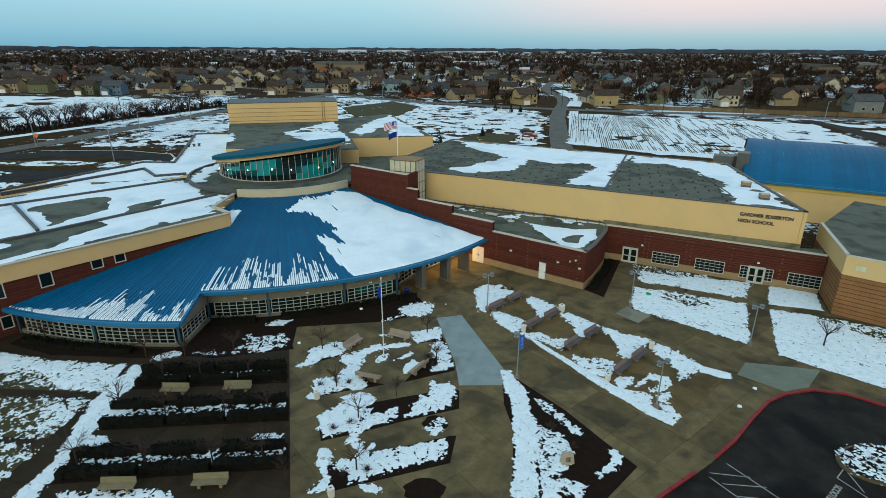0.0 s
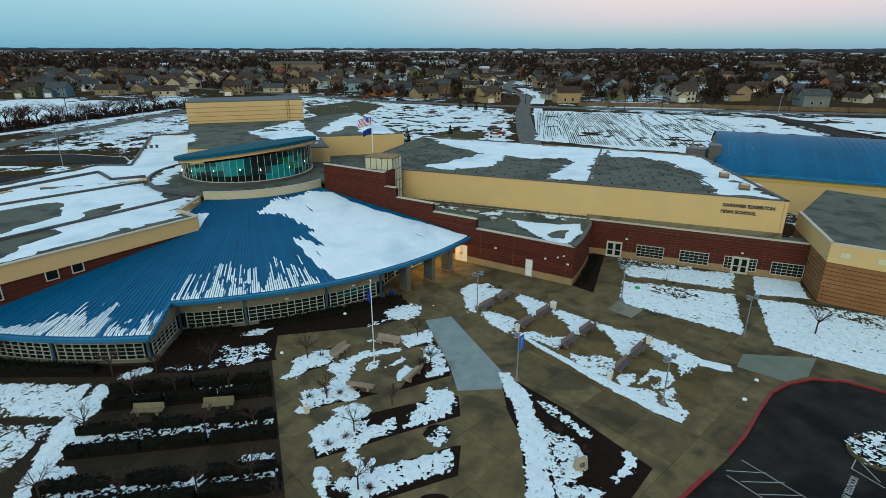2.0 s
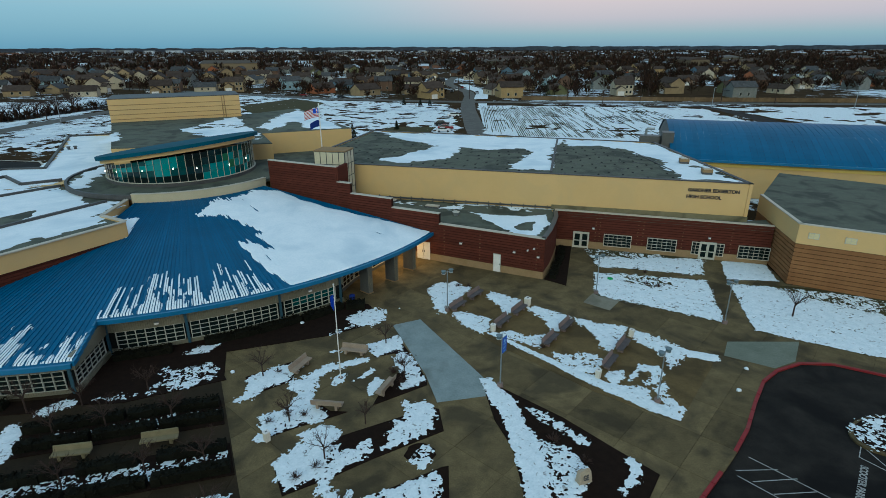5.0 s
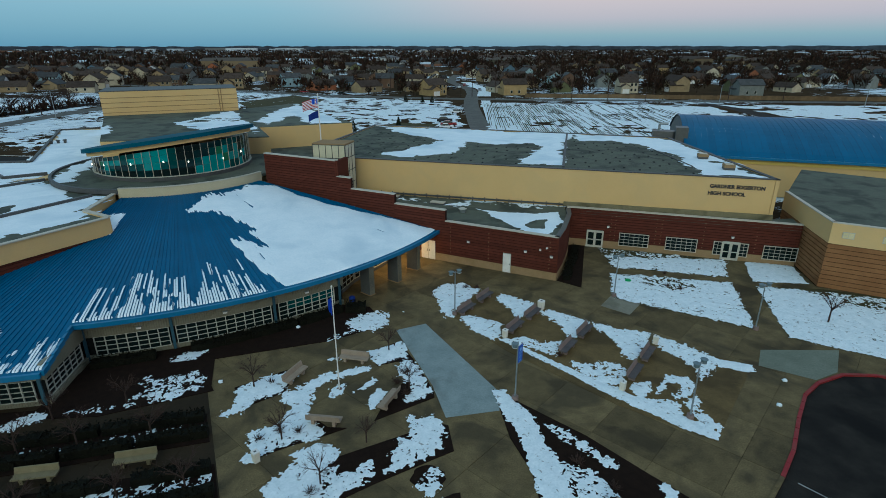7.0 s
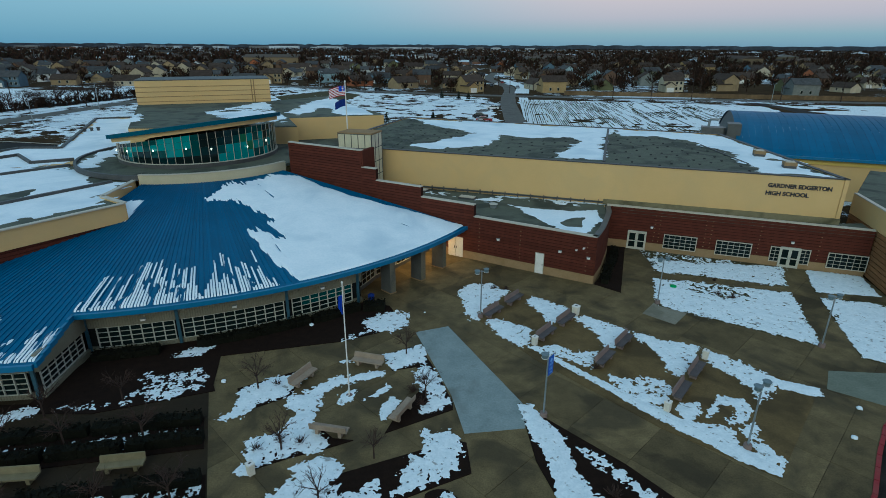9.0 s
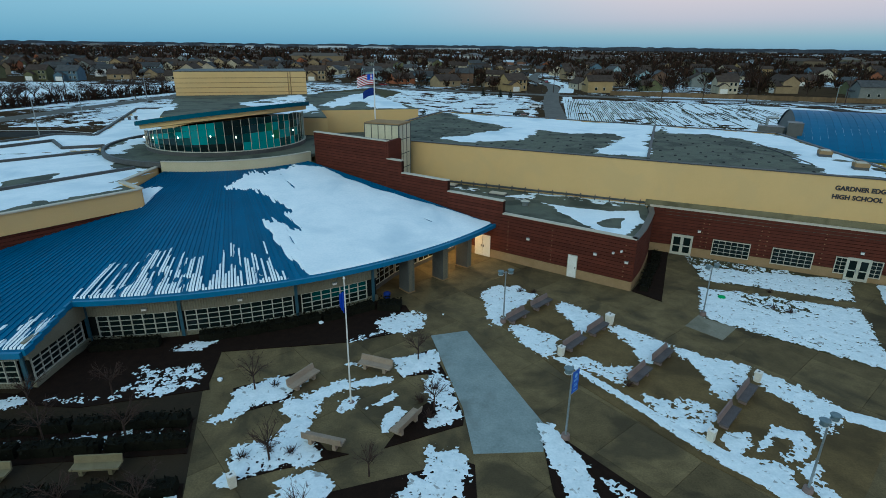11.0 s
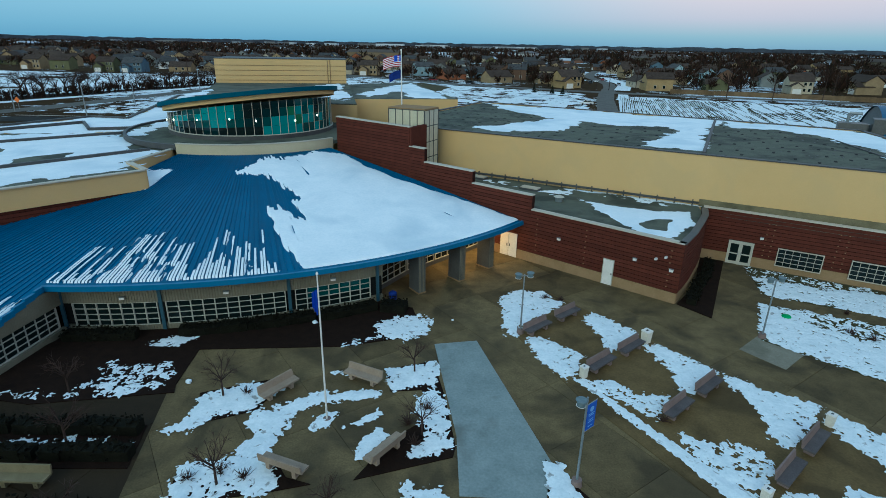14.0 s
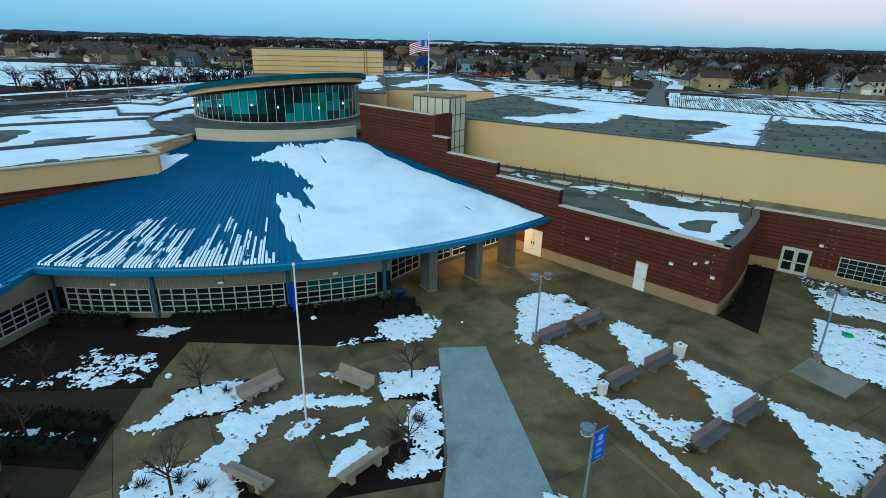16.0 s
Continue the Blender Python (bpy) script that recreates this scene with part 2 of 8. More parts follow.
class Shape:
    """Collects solids for one mesh."""

    def __init__(self):
        self.v, self.f = [], []

    def add(self, vs, fs):
        o = len(self.v)
        self.v += [tuple(p) for p in vs]
        self.f += [tuple(o + i for i in q) for q in fs]
        return self

    def prism(self, poly, z0, z1):
        if sum(poly[i - 1][0] * poly[i][1] - poly[i][0] * poly[i - 1][1] for i in range(len(poly))) < 0:
            poly = poly[::-1]
        k = len(poly)
        vs = [(p[0], p[1], z0) for p in poly] + [(p[0], p[1], z1) for p in poly]
        return self.add(vs, [tuple(range(k - 1, -1, -1)), tuple(range(k, 2 * k))] + [(i, (i + 1) % k, k + (i + 1) % k, k + i) for i in range(k)])

    def box(self, x0, x1, y0, y1, z0, z1, m=None):
        vs = [Vector((x, y, z)) for z in (z0, z1) for x, y in ((x0, y0), (x1, y0), (x1, y1), (x0, y1))]
        if m is not None:
            vs = [m @ p for p in vs]
        return self.add(vs, [(3, 2, 1, 0), (4, 5, 6, 7), (0, 1, 5, 4), (1, 2, 6, 5), (2, 3, 7, 6), (3, 0, 4, 7)])

    def bar(self, a, b, width, z0, z1, shift=0.0):
        """An upright slab along the plan line a-b; shift moves it to the left of that line."""
        a, b = Vector(a[:2]), Vector(b[:2])
        d = (b - a).normalized()
        nrm = Vector((-d.y, d.x))
        p, q = a + nrm * (shift - width / 2), b + nrm * (shift - width / 2)
        r, s = b + nrm * (shift + width / 2), a + nrm * (shift + width / 2)
        return self.prism([p, q, r, s], z0, z1)

    def tube(self, a, b, r0, r1, k=8, cap=True):
        a, b = Vector(a), Vector(b)
        d = (b - a).normalized()
        u = d.orthogonal().normalized()
        w = d.cross(u)
        vs = []
        for p, r in ((a, r0), (b, r1)):
            vs += [p + (u * math.cos(2 * math.pi * i / k) + w * math.sin(2 * math.pi * i / k)) * r for i in range(k)]
        fs = [(i, (i + 1) % k, k + (i + 1) % k, k + i) for i in range(k)]
        if cap:
            fs += [tuple(range(k - 1, -1, -1)), tuple(range(k, 2 * k))]
        return self.add(vs, fs)

    def mesh(self, name, mat, smooth=False):
        me = bpy.data.meshes.new(name)
        me.from_pydata(self.v, [], self.f)
        me.materials.append(mat)
        if smooth:
            me.shade_smooth()
        me.update()
        return me


def thing(name, label, category, at=None, group="", kind=""):
    """An empty at the base of a thing that holds its parts."""
    ob = new(name)
    ob.empty_display_size = 0.3
    if at is not None:
        ob.matrix_basis = at
    return tagged(ob, label, category, group, kind)


def part(name, shape, mat, parent=None, label="", smooth=False):
    ob = new(name, shape.mesh(name, mat, smooth) if isinstance(shape, Shape) else shape)
    ob.parent = parent
    return tagged(ob, label)


def structure(name, shape, mat, label, category, smooth=False):
    return tagged(part(name, shape, mat, None, "", smooth), label, category, "", "structure")


def inside(poly, x, y):
    """Even-odd test for arrays of points."""
    res = np.zeros(x.shape, bool)
    for i in range(len(poly)):
        (x0, y0), (x1, y1) = poly[i - 1][:2], poly[i][:2]
        if y0 != y1:
            res ^= ((y0 > y) != (y1 > y)) & (x < (x1 - x0) * (y - y0) / (y1 - y0) + x0)
    return res


def edge_distance(poly, x, y):
    """Signed distance to a polygon, positive inside."""
    d = np.full(x.shape, 1e9)
    for i in range(len(poly)):
        ax, ay = poly[i - 1][:2]
        bx, by = poly[i][:2]
        ux, uy = bx - ax, by - ay
        k = np.clip(((x - ax) * ux + (y - ay) * uy) / (ux * ux + uy * uy + 1e-12), 0, 1)
        d = np.minimum(d, np.hypot(x - ax - k * ux, y - ay - k * uy))
    return np.where(inside(poly, x, y), d, -d)


def wave(x, y, size, seed):
    """Smooth value noise between about -1 and 1, with bumps of that size."""
    g = np.random.RandomState(seed).uniform(-1, 1, (64, 64))
    u, v = x / size + 17.3, y / size + 5.1
    i, j = np.floor(u).astype(int), np.floor(v).astype(int)
    a, b = u - i, v - j
    a, b = a * a * (3 - 2 * a), b * b * (3 - 2 * b)
    i0, i1, j0, j1 = i % 64, (i + 1) % 64, j % 64, (j + 1) % 64
    return (g[i0, j0] * (1 - a) + g[i1, j0] * a) * (1 - b) + (g[i0, j1] * (1 - a) + g[i1, j1] * a) * b


def patchy(x, y, size, seed):
    return wave(x, y, size, seed) + 0.5 * wave(x, y, size * 0.47, seed + 1) + 0.28 * wave(x, y, size * 0.21, seed + 2)


def sheet(shape, x, y, f, height, low):
    """Adds a lying sheet where the field f is above 0, with its rim cut smoothly; height and low give z at (x, y)."""
    ny, nx = f.shape
    z = height
    keep = {}

    def corner(i, j):
        key = (i, j)
        if key not in keep:
            keep[key] = len(shape.v)
            shape.v.append((float(x[i, j]), float(y[i, j]), float(z[i, j])))
        return keep[key]

    def cut(i, j, k, m):
        key = (i, j, k, m) if (i, j) < (k, m) else (k, m, i, j)
        if key not in keep:
            a = f[i, j] / (f[i, j] - f[k, m])
            keep[key] = len(shape.v)
            shape.v.append((float(x[i, j] + a * (x[k, m] - x[i, j])), float(y[i, j] + a * (y[k, m] - y[i, j])), float(low[i, j] + a * (low[k, m] - low[i, j]))))
        return keep[key]

    pos = f > 0
    for i, j in zip(*np.nonzero(pos[:-1, :-1] | pos[1:, :-1] | pos[:-1, 1:] | pos[1:, 1:])):
        ring = ((i, j), (i, j + 1), (i + 1, j + 1), (i + 1, j))
        face = []
        for n_ in range(4):
            p, q = ring[n_], ring[(n_ + 1) % 4]
            if pos[p]:
                face.append(corner(*p))
            if pos[p] != pos[q]:
                face.append(cut(*p, *q))
        if len(face) > 2:
            shape.f.append(tuple(face))
    return shape


def snow_on(shape, poly, z, amount=0.6, seed=1, cell=0.25, size=1.6, ragged=0.5, thick=0.05, slope=None, edge=0.6, streak=None):
    """Snow lying over a polygon: full cover for amount 1, patches below that."""
    px, py = [p[0] for p in poly], [p[1] for p in poly]
    x, y = np.meshgrid(np.arange(min(px) - 2 * cell, max(px) + 3 * cell, cell), np.arange(min(py) - 2 * cell, max(py) + 3 * cell, cell))
    d = edge_distance(poly, x, y)
    nz = patchy(x, y, size, seed)
    speck = 0.8 * wave(x, y, 3.6 * cell, seed + 3) + 0.8 * wave(x, y, 1.7 * cell, seed + 4) + np.random.RandomState(seed).uniform(-0.5, 0.5, x.shape)
    f = np.minimum(d + ragged * 0.45 * (nz - 0.1) + 0.34 * speck * ragged / 0.55, (amount - 0.5) * 2.7 + 0.55 * nz + 1.25 * speck + np.clip(d / edge, 0, 1) * 0.2 - 0.12)
    zz = (z if slope is None else slope(x, y)) * np.ones_like(x)
    h = zz + thick * np.clip(f * 2.0, 0.15, 1) + thick * 0.25 * wave(x, y, 0.5, seed + 5)
    return sheet(shape, x, y, f, h, zz + 0.004)

# ---- ground ----
def land_material():
    m, n, l, b = nodes_of("land")
    geo = n.new("ShaderNodeNewGeometry")
    big = n.new("ShaderNodeTexNoise")
    big.inputs["Scale"].default_value, big.inputs["Detail"].default_value = 0.012, 8
    mid = n.new("ShaderNodeTexNoise")
    mid.inputs["Scale"].default_value, mid.inputs["Detail"].default_value, mid.inputs["Roughness"].default_value = 0.11, 12, 0.78
    for t in (big, mid):
        l.new(geo.outputs["Position"], t.inputs["Vector"])
    grass = n.new("ShaderNodeValToRGB")
    grass.color_ramp.elements[0].position, grass.color_ramp.elements[0].color = 0.35, (0.022, 0.014, 0.007, 1)
    grass.color_ramp.elements[1].position, grass.color_ramp.elements[1].color = 0.65, (0.062, 0.041, 0.019, 1)
    l.new(mid.outputs["Fac"], grass.inputs[0])
    add = n.new("ShaderNodeMath")
    add.operation = "ADD"
    l.new(big.outputs["Fac"], add.inputs[0])
    l.new(mid.outputs["Fac"], add.inputs[1])
    cover = n.new("ShaderNodeMapRange")
    cover.inputs["From Min"].default_value, cover.inputs["From Max"].default_value = 1.06, 1.085
    l.new(add.outputs[0], cover.inputs["Value"])
    mix = n.new("ShaderNodeMix")
    mix.data_type = "RGBA"
    mix.inputs[7].default_value = (0.60, 0.67, 0.72, 1)
    l.new(cover.outputs[0], mix.inputs[0])
    l.new(grass.outputs[0], mix.inputs[6])
    l.new(mix.outputs[2], b.inputs["Base Color"])
    b.inputs["Roughness"].default_value, b.inputs["Specular IOR Level"].default_value = 0.95, 0.02
    return m


M["land"] = land_material()
s = Shape()
ring = [0, 60, 140, 300, 600, 1200, 2400, 4700]
for k in range(48):
    a0, a1 = 2 * math.pi * k / 48, 2 * math.pi * (k + 1) / 48
    for r0, r1 in zip(ring, ring[1:]):
        p = [(r * math.cos(a), 60 + r * math.sin(a), -0.12) for r, a in ((r0, a0), (r1, a0), (r1, a1), (r0, a1))]
        s.add(p[1:] if r0 == 0 else p, [(0, 1, 2)] if r0 == 0 else [(0, 1, 2, 3)])
structure("ground", s, M["land"], "winter ground of brown grass under thin patchy snow", "ground")

# plan of the school: the fan roof and the rotunda share one centre
HUB = Vector((-27.5, 92.0))
EAVE_R, EAVE_R2, WALL_R, WALL_R2, RING_R, GLASS_R = 40.4, 45.8, 39.6, 45.1, 14.8, 9.9


def polar(r, deg):
    return Vector((HUB.x + r * math.cos(radians(deg)), HUB.y + r * math.sin(radians(deg))))


def roof_z(x, y):
    return 6.69 - 0.125 * (np.hypot(x - HUB.x, y - HUB.y) - 15.7)


W0, WD = Vector((16.75, 60.75)), Vector((-0.808, 0.589))
WN = Vector((WD.y, -WD.x)) * -1.0  # towards the plaza


def wall_point(sx, off=0.0):
    return W0 + WD * sx + WN * off


KERB = [(4, 22), (9.5, 25.5), (13.9, 28.4), (17.3, 30.7), (19.3, 32.1), (21.6, 33.9), (24.3, 36.5), (26.8, 38.7), (28.9, 39.8), (31.6, 40.4), (34.1, 39.8), (36.1, 38.2), (42, 33), (50, 26)]
PLAZA = [(-46, 16), (-2, 16), (4, 22)] + KERB[1:] + [(62, 38), (47, 51.5), (42.6, 54.6), (44.6, 59.9), (24.2, 70.3), (21, 71), (16.75, 60.75), (6, 68.6), (-2, 75), (-12, 62), (-24, 53), (-25.3, 47), (-44, 50), (-50, 44)]


def clip(poly, lo_hi, u, v):
    """Cuts a polygon with the cell lo_hi of a turned grid with axes u, v."""
    for axis, lo, hi in ((u, lo_hi[0], lo_hi[1]), (v, lo_hi[2], lo_hi[3])):
        for bound, sign in ((lo, 1), (hi, -1)):
            out = []
            for i in range(len(poly)):
                a, b = poly[i - 1], poly[i]
                da, db = (a.dot(axis) - bound) * sign, (b.dot(axis) - bound) * sign
                if da >= 0:
                    out.append(a)
                if (da >= 0) != (db >= 0):
                    out.append(a + (b - a) * (da / (da - db)))
            poly = out
            if len(poly) < 3:
                return []
    return poly


def paving(parent, poly, step, turn, mat, top, joint=0.02, depth=0.1, name="slab", bounds=None):
    """Slabs on a turned grid, cut to a polygon, each a part."""
    u, v = Vector((math.cos(radians(turn)), math.sin(radians(turn)))), Vector((-math.sin(radians(turn)), math.cos(radians(turn))))
    pts = [Vector(p[:2]) for p in poly]
    us, vs = [p.dot(u) for p in pts], [p.dot(v) for p in pts]
    rest = Shape()
    for i in range(int(min(us) // step), int(max(us) // step) + 1):
        for j in range(int(min(vs) // step), int(max(vs) // step) + 1):
            cell = clip(pts, (i * step + joint / 2, (i + 1) * step - joint / 2, j * step + joint / 2, (j + 1) * step - joint / 2), u, v)
            clean = [p for k, p in enumerate(cell) if (p - cell[k - 1]).length > 1e-4]
            if len(clean) < 3:
                continue
            area = abs(sum(clean[k - 1].cross(clean[k]) for k in range(len(clean)))) / 2
            if area < 0.05:
                continue
            lift = top + random.uniform(-0.006, 0.006)
            part(name, Shape().prism(clean, top - depth, lift), mat, parent)


s = Shape().prism(PLAZA, -0.11, -0.035)
plaza = structure("pavement", s, M["soil"], "damp olive-tan concrete plaza with cut joints and dark stains", "pavement")

# ---- conical blue roof ----
FASCIA_A, FASCIA_B = Vector((-27.7, 67.8)), Vector((-43.1, 49.6))


def ray_line(deg, a, b):
    """Distance from the hub, at that bearing, to the line a-b (None where behind)."""
    d = Vector((math.cos(radians(deg)), math.sin(radians(deg))))
    e = b - a
    den = d.cross(e)
    if abs(den) < 1e-6:
        return None
    t = (a - HUB).cross(e) / den
    return t if t > 0 else None


blue_roof = thing("blue_roof", "fan-shaped blue standing-seam metal roof, partly under snow", "roof", kind="structure")
N_MAIN = 84
TH0, TH1, TH2 = -86.7, -34.6, -111.0
lanes = [(TH0 + (TH1 - TH0) * k / N_MAIN, TH0 + (TH1 - TH0) * (k + 1) / N_MAIN, EAVE_R) for k in range(N_MAIN)]
N_LEFT = 42
lanes += [(TH2 + (TH0 - TH2) * k / N_LEFT, TH2 + (TH0 - TH2) * (k + 1) / N_LEFT, EAVE_R2) for k in range(N_LEFT)]


def inner_r(deg):
    r = RING_R
    if deg < -99:
        c = ray_line(deg, FASCIA_A, FASCIA_B)
        if c:
            r = max(r, c)
    return r


def outer_r(deg, big):
    a = ray_line(deg, W0, W0 + WD * 40)
    if a and deg > -60:
        return min(big, a)
    return big


for a0, a1, big in lanes:
    sh = Shape()
    ri, ro = [inner_r(a) for a in (a0, a1)], [outer_r(a, big) for a in (a0, a1)]
    if min(ro) - max(ri) < 0.1:
        continue
    q = [polar(ri[0], a0), polar(ro[0], a0), polar(ro[1], a1), polar(ri[1], a1)]
    zs = [float(roof_z(p.x, p.y)) for p in q]
    vs = [(p.x, p.y, z) for p, z in zip(q, zs)] + [(p.x, p.y, z - 0.12) for p, z in zip(q, zs)]
    sh.add(vs, [(0, 1, 2, 3), (7, 6, 5, 4), (0, 4, 5, 1), (1, 5, 6, 2), (2, 6, 7, 3), (3, 7, 4, 0)])
    # the standing seam along one side
    d = (q[1] - q[0]).normalized()
    nn = Vector((-d.y, d.x)) * 0.028
    p0, p1 = q[0] + d * 0.02, q[1] - d * 0.4
    z0, z1 = zs[0], zs[1] + 0.05
    vs = [(p0.x - nn.x, p0.y - nn.y, z0 - 0.01), (p1.x - nn.x, p1.y - nn.y, z1 - 0.01), (p1.x + nn.x, p1.y + nn.y, z1 - 0.01), (p0.x + nn.x, p0.y + nn.y, z0 - 0.01)]
    vs += [(v[0], v[1], v[2] + 0.06) for v in vs]
    sh.add(vs, [(4, 5, 6, 7), (0, 1, 5, 4), (1, 2, 6, 5), (2, 3, 7, 6), (3, 0, 4, 7)])
    part("roof_panel", sh, M["blue_metal"], blue_roof)
# eave gutters
for t0, t1, r in ((TH0, TH1, EAVE_R), (TH2, TH0, EAVE_R2)):
    sh = Shape()
    n = 40
    for k in range(n):
        a, b = [t0 + (t1 - t0) * (k + i) / n for i in (0, 1)]
        pa, pb, pc, pd = polar(r - 0.02, a), polar(r - 0.02, b), polar(r + 0.2, b), polar(r + 0.2, a)
        z = 6.69 - 0.125 * (r - 15.7)
        sh.prism([pa, pb, pc, pd], z - 0.34, z + 0.02)
    part("gutter", sh, M["blue_trim"], blue_roof, "blue metal eave gutter")
# rake trim where the roof steps back
sh = Shape()
pa, pb = polar(EAVE_R, TH0), polar(EAVE_R2, TH0)
for k in range(6):
    a, b = pa.lerp(pb, k / 6), pa.lerp(pb, (k + 1) / 6)
    z = float(roof_z(a.x, a.y))
    sh.bar(a, b, 0.18, z - 0.36, z + 0.02, shift=0.12)
part("rake_trim", sh, M["blue_trim"], blue_roof)

# ---- rotunda, ring parapet and ledge ----
rotunda = thing("rotunda", "round glazed rotunda with a tilted blue roof disc", "rotunda", kind="structure")


def ring_wall(r0, r1, z0, z1, t0, t1, n=64, zt=None):
    sh = Shape()
    for k in range(n):
        a, b = t0 + (t1 - t0) * k / n, t0 + (t1 - t0) * (k + 1) / n
        sh.prism([polar(r0, a), polar(r1, a), polar(r1, b), polar(r0, b)], z0, z1)
    return sh


LEDGE_Z = 7.55
part("ledge_roof", Shape().prism([polar(RING_R - 0.1, 360 * k / 72) for k in range(72)], 7.2, LEDGE_Z), M["membrane"], rotunda, "grey membrane ledge roof")
part("ring_wall", ring_wall(RING_R - 0.3, RING_R, 5.5, 7.85, -100, -33, 40), M["pale_cream"], rotunda, "cream curved parapet wall")
part("ring_kerb", ring_wall(RING_R - 0.3, RING_R + 0.05, 7.2, 7.78, -260, -100, 60), M["dark_coping"], rotunda, "dark curved roof kerb")
part("ring_coping", ring_wall(RING_R - 0.36, RING_R + 0.06, 7.85, 7.93, -100, -33, 40), M["coping"], rotunda)


def disc_z(x, y):
    return 11.15 + 0.125 * (x - HUB.x) - 0.085 * (y - HUB.y)


N_GLASS = 64
pane_rs = np.random.RandomState(4)
core = Shape()
for k in range(N_GLASS):
    a, b = 360 * k / N_GLASS, 360 * (k + 1) / N_GLASS
    p, q = polar(GLASS_R - 0.12, a), polar(GLASS_R - 0.12, b)
    m_ = polar(GLASS_R, (a + b) / 2)
    if not (-170 < ((a + b) / 2 + 180) % 360 - 180 < 30):
        continue
    z0 = LEDGE_Z + 0.45
    zt = [float(disc_z(v.x, v.y)) - 0.75 for v in (p, q)]
    ip, iq = polar(GLASS_R - 0.16, a), polar(GLASS_R - 0.16, b)
    for j, (f0, f1) in enumerate(((0.0, 0.28), (0.28, 0.55), (0.55, 0.8), (0.8, 1.0))):
        lo, hi = [z0 + (z - z0) * f0 for z in zt], [z0 + (z - z0) * f1 - 0.015 for z in zt]
        pane = Shape()
        pane.add([(ip.x, ip.y, lo[0]), (iq.x, iq.y, lo[1]), (iq.x, iq.y, hi[1]), (ip.x, ip.y, hi[0]), (p.x, p.y, lo[0]), (q.x, q.y, lo[1]), (q.x, q.y, hi[1]), (p.x, p.y, hi[0])],
                 [(3, 2, 1, 0), (4, 5, 6, 7), (0, 1, 5, 4), (1, 2, 6, 5), (2, 3, 7, 6), (3, 0, 4, 7)])
        # pane colours paint a patchy teal gleam; bottom and top rows darker
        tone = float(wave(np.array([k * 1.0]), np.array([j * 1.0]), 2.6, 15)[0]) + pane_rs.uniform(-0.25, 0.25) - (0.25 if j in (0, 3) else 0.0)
        part("pane", pane, M["teal_gleam" if tone > 0.28 else "green_lit_glass" if 0.22 < tone else "teal_lit_glass" if tone > -0.1 else "teal_deep" if tone > -0.35 else "glass"], rotunda)
    fr = Shape().tube((*polar(GLASS_R - 0.06, a), z0 - 0.1), (*polar(GLASS_R - 0.06, a), zt[0] + 0.1), 0.035, 0.035, 6)
    part("mullion", fr, M["coping"], rotunda)
part("sill_ring", ring_wall(GLASS_R - 0.3, GLASS_R + 0.06, LEDGE_Z - 0.05, LEDGE_Z + 0.48, -175, 30, 50), M["dark_coping"], rotunda)
part("sill_cap", ring_wall(GLASS_R - 0.1, GLASS_R + 0.1, LEDGE_Z + 0.46, LEDGE_Z + 0.54, -175, 30, 50), M["white_frame"], rotunda)


def tilted_disc(r0, r1, lo, hi, n=72):
    sh = Shape()
    pts = [polar(r1, 360 * k / n) for k in range(n)]
    if r0:
        for k in range(n):
            c = [polar(r0, 360 * k / n), polar(r1, 360 * k / n), polar(r1, 360 * (k + 1) / n), polar(r0, 360 * (k + 1) / n)]
            z = [float(disc_z(p.x, p.y)) for p in c]
            sh.add([(p.x, p.y, zz + lo) for p, zz in zip(c, z)] + [(p.x, p.y, zz + hi) for p, zz in zip(c, z)],
                   [(3, 2, 1, 0), (4, 5, 6, 7), (0, 1, 5, 4), (1, 2, 6, 5), (2, 3, 7, 6), (3, 0, 4, 7)])
    else:
        z = [float(disc_z(p.x, p.y)) for p in pts]
        sh.add([(p.x, p.y, zz + lo) for p, zz in zip(pts, z)] + [(p.x, p.y, zz + hi) for p, zz in zip(pts, z)],
               [tuple(range(n - 1, -1, -1)), tuple(range(n, 2 * n))] + [(k, (k + 1) % n, n + (k + 1) % n, n + k) for k in range(n)])
    return sh


part("disc_roof", tilted_disc(0, 10.8, 0.02, 0.5), M["disc_blue"], rotunda, "tilted blue metal roof disc")
part("disc_soffit", tilted_disc(0, 10.3, -0.45, 0.02), M["cream"], rotunda, "cream band under the roof disc")
# near-black drum paints the unlit interior behind the panes
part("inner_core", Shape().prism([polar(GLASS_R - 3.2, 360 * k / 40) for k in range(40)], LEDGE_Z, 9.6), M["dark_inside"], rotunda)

# ---- stepped brick wall between the fan roof and the low wing ----
COURSE = 0.32


def course_wall(name, label, a, b, z0, z1, thick=0.4, brick="brick", joint="brick_joint", base=0.0, course=COURSE, base_mat="stone_base", cap=True, cap_mat="coping"):
    """A wall of proud brick bands with sunk dark joints, a plinth and a coping. Its face is on the right of a-b."""
    w = structure(name, Shape().bar(a, b, thick, z0, z1, shift=thick / 2 + 0.02), M[joint], label, "wall")
    if base > z0:
        part("plinth", Shape().bar(a, b, 0.1, z0, base, shift=0.0), M[base_mat], w, "tan stone plinth")
    z = max(base, z0)
    n = max(1, round((z1 - z) / course))
    h = (z1 - z) / n
    for k in range(n):
        part("course", Shape().bar(a, b, 0.08, z + k * h + 0.022, z + (k + 1) * h - 0.022, shift=0.0), M[brick], w)
    if cap:
        part("coping", Shape().bar(a, b, thick + 0.14, z1, z1 + 0.1, shift=thick / 2 - 0.03), M[cap_mat], w)
    return w


def wp(sx):
    p = W0 + WD * sx
    return (p.x, p.y)


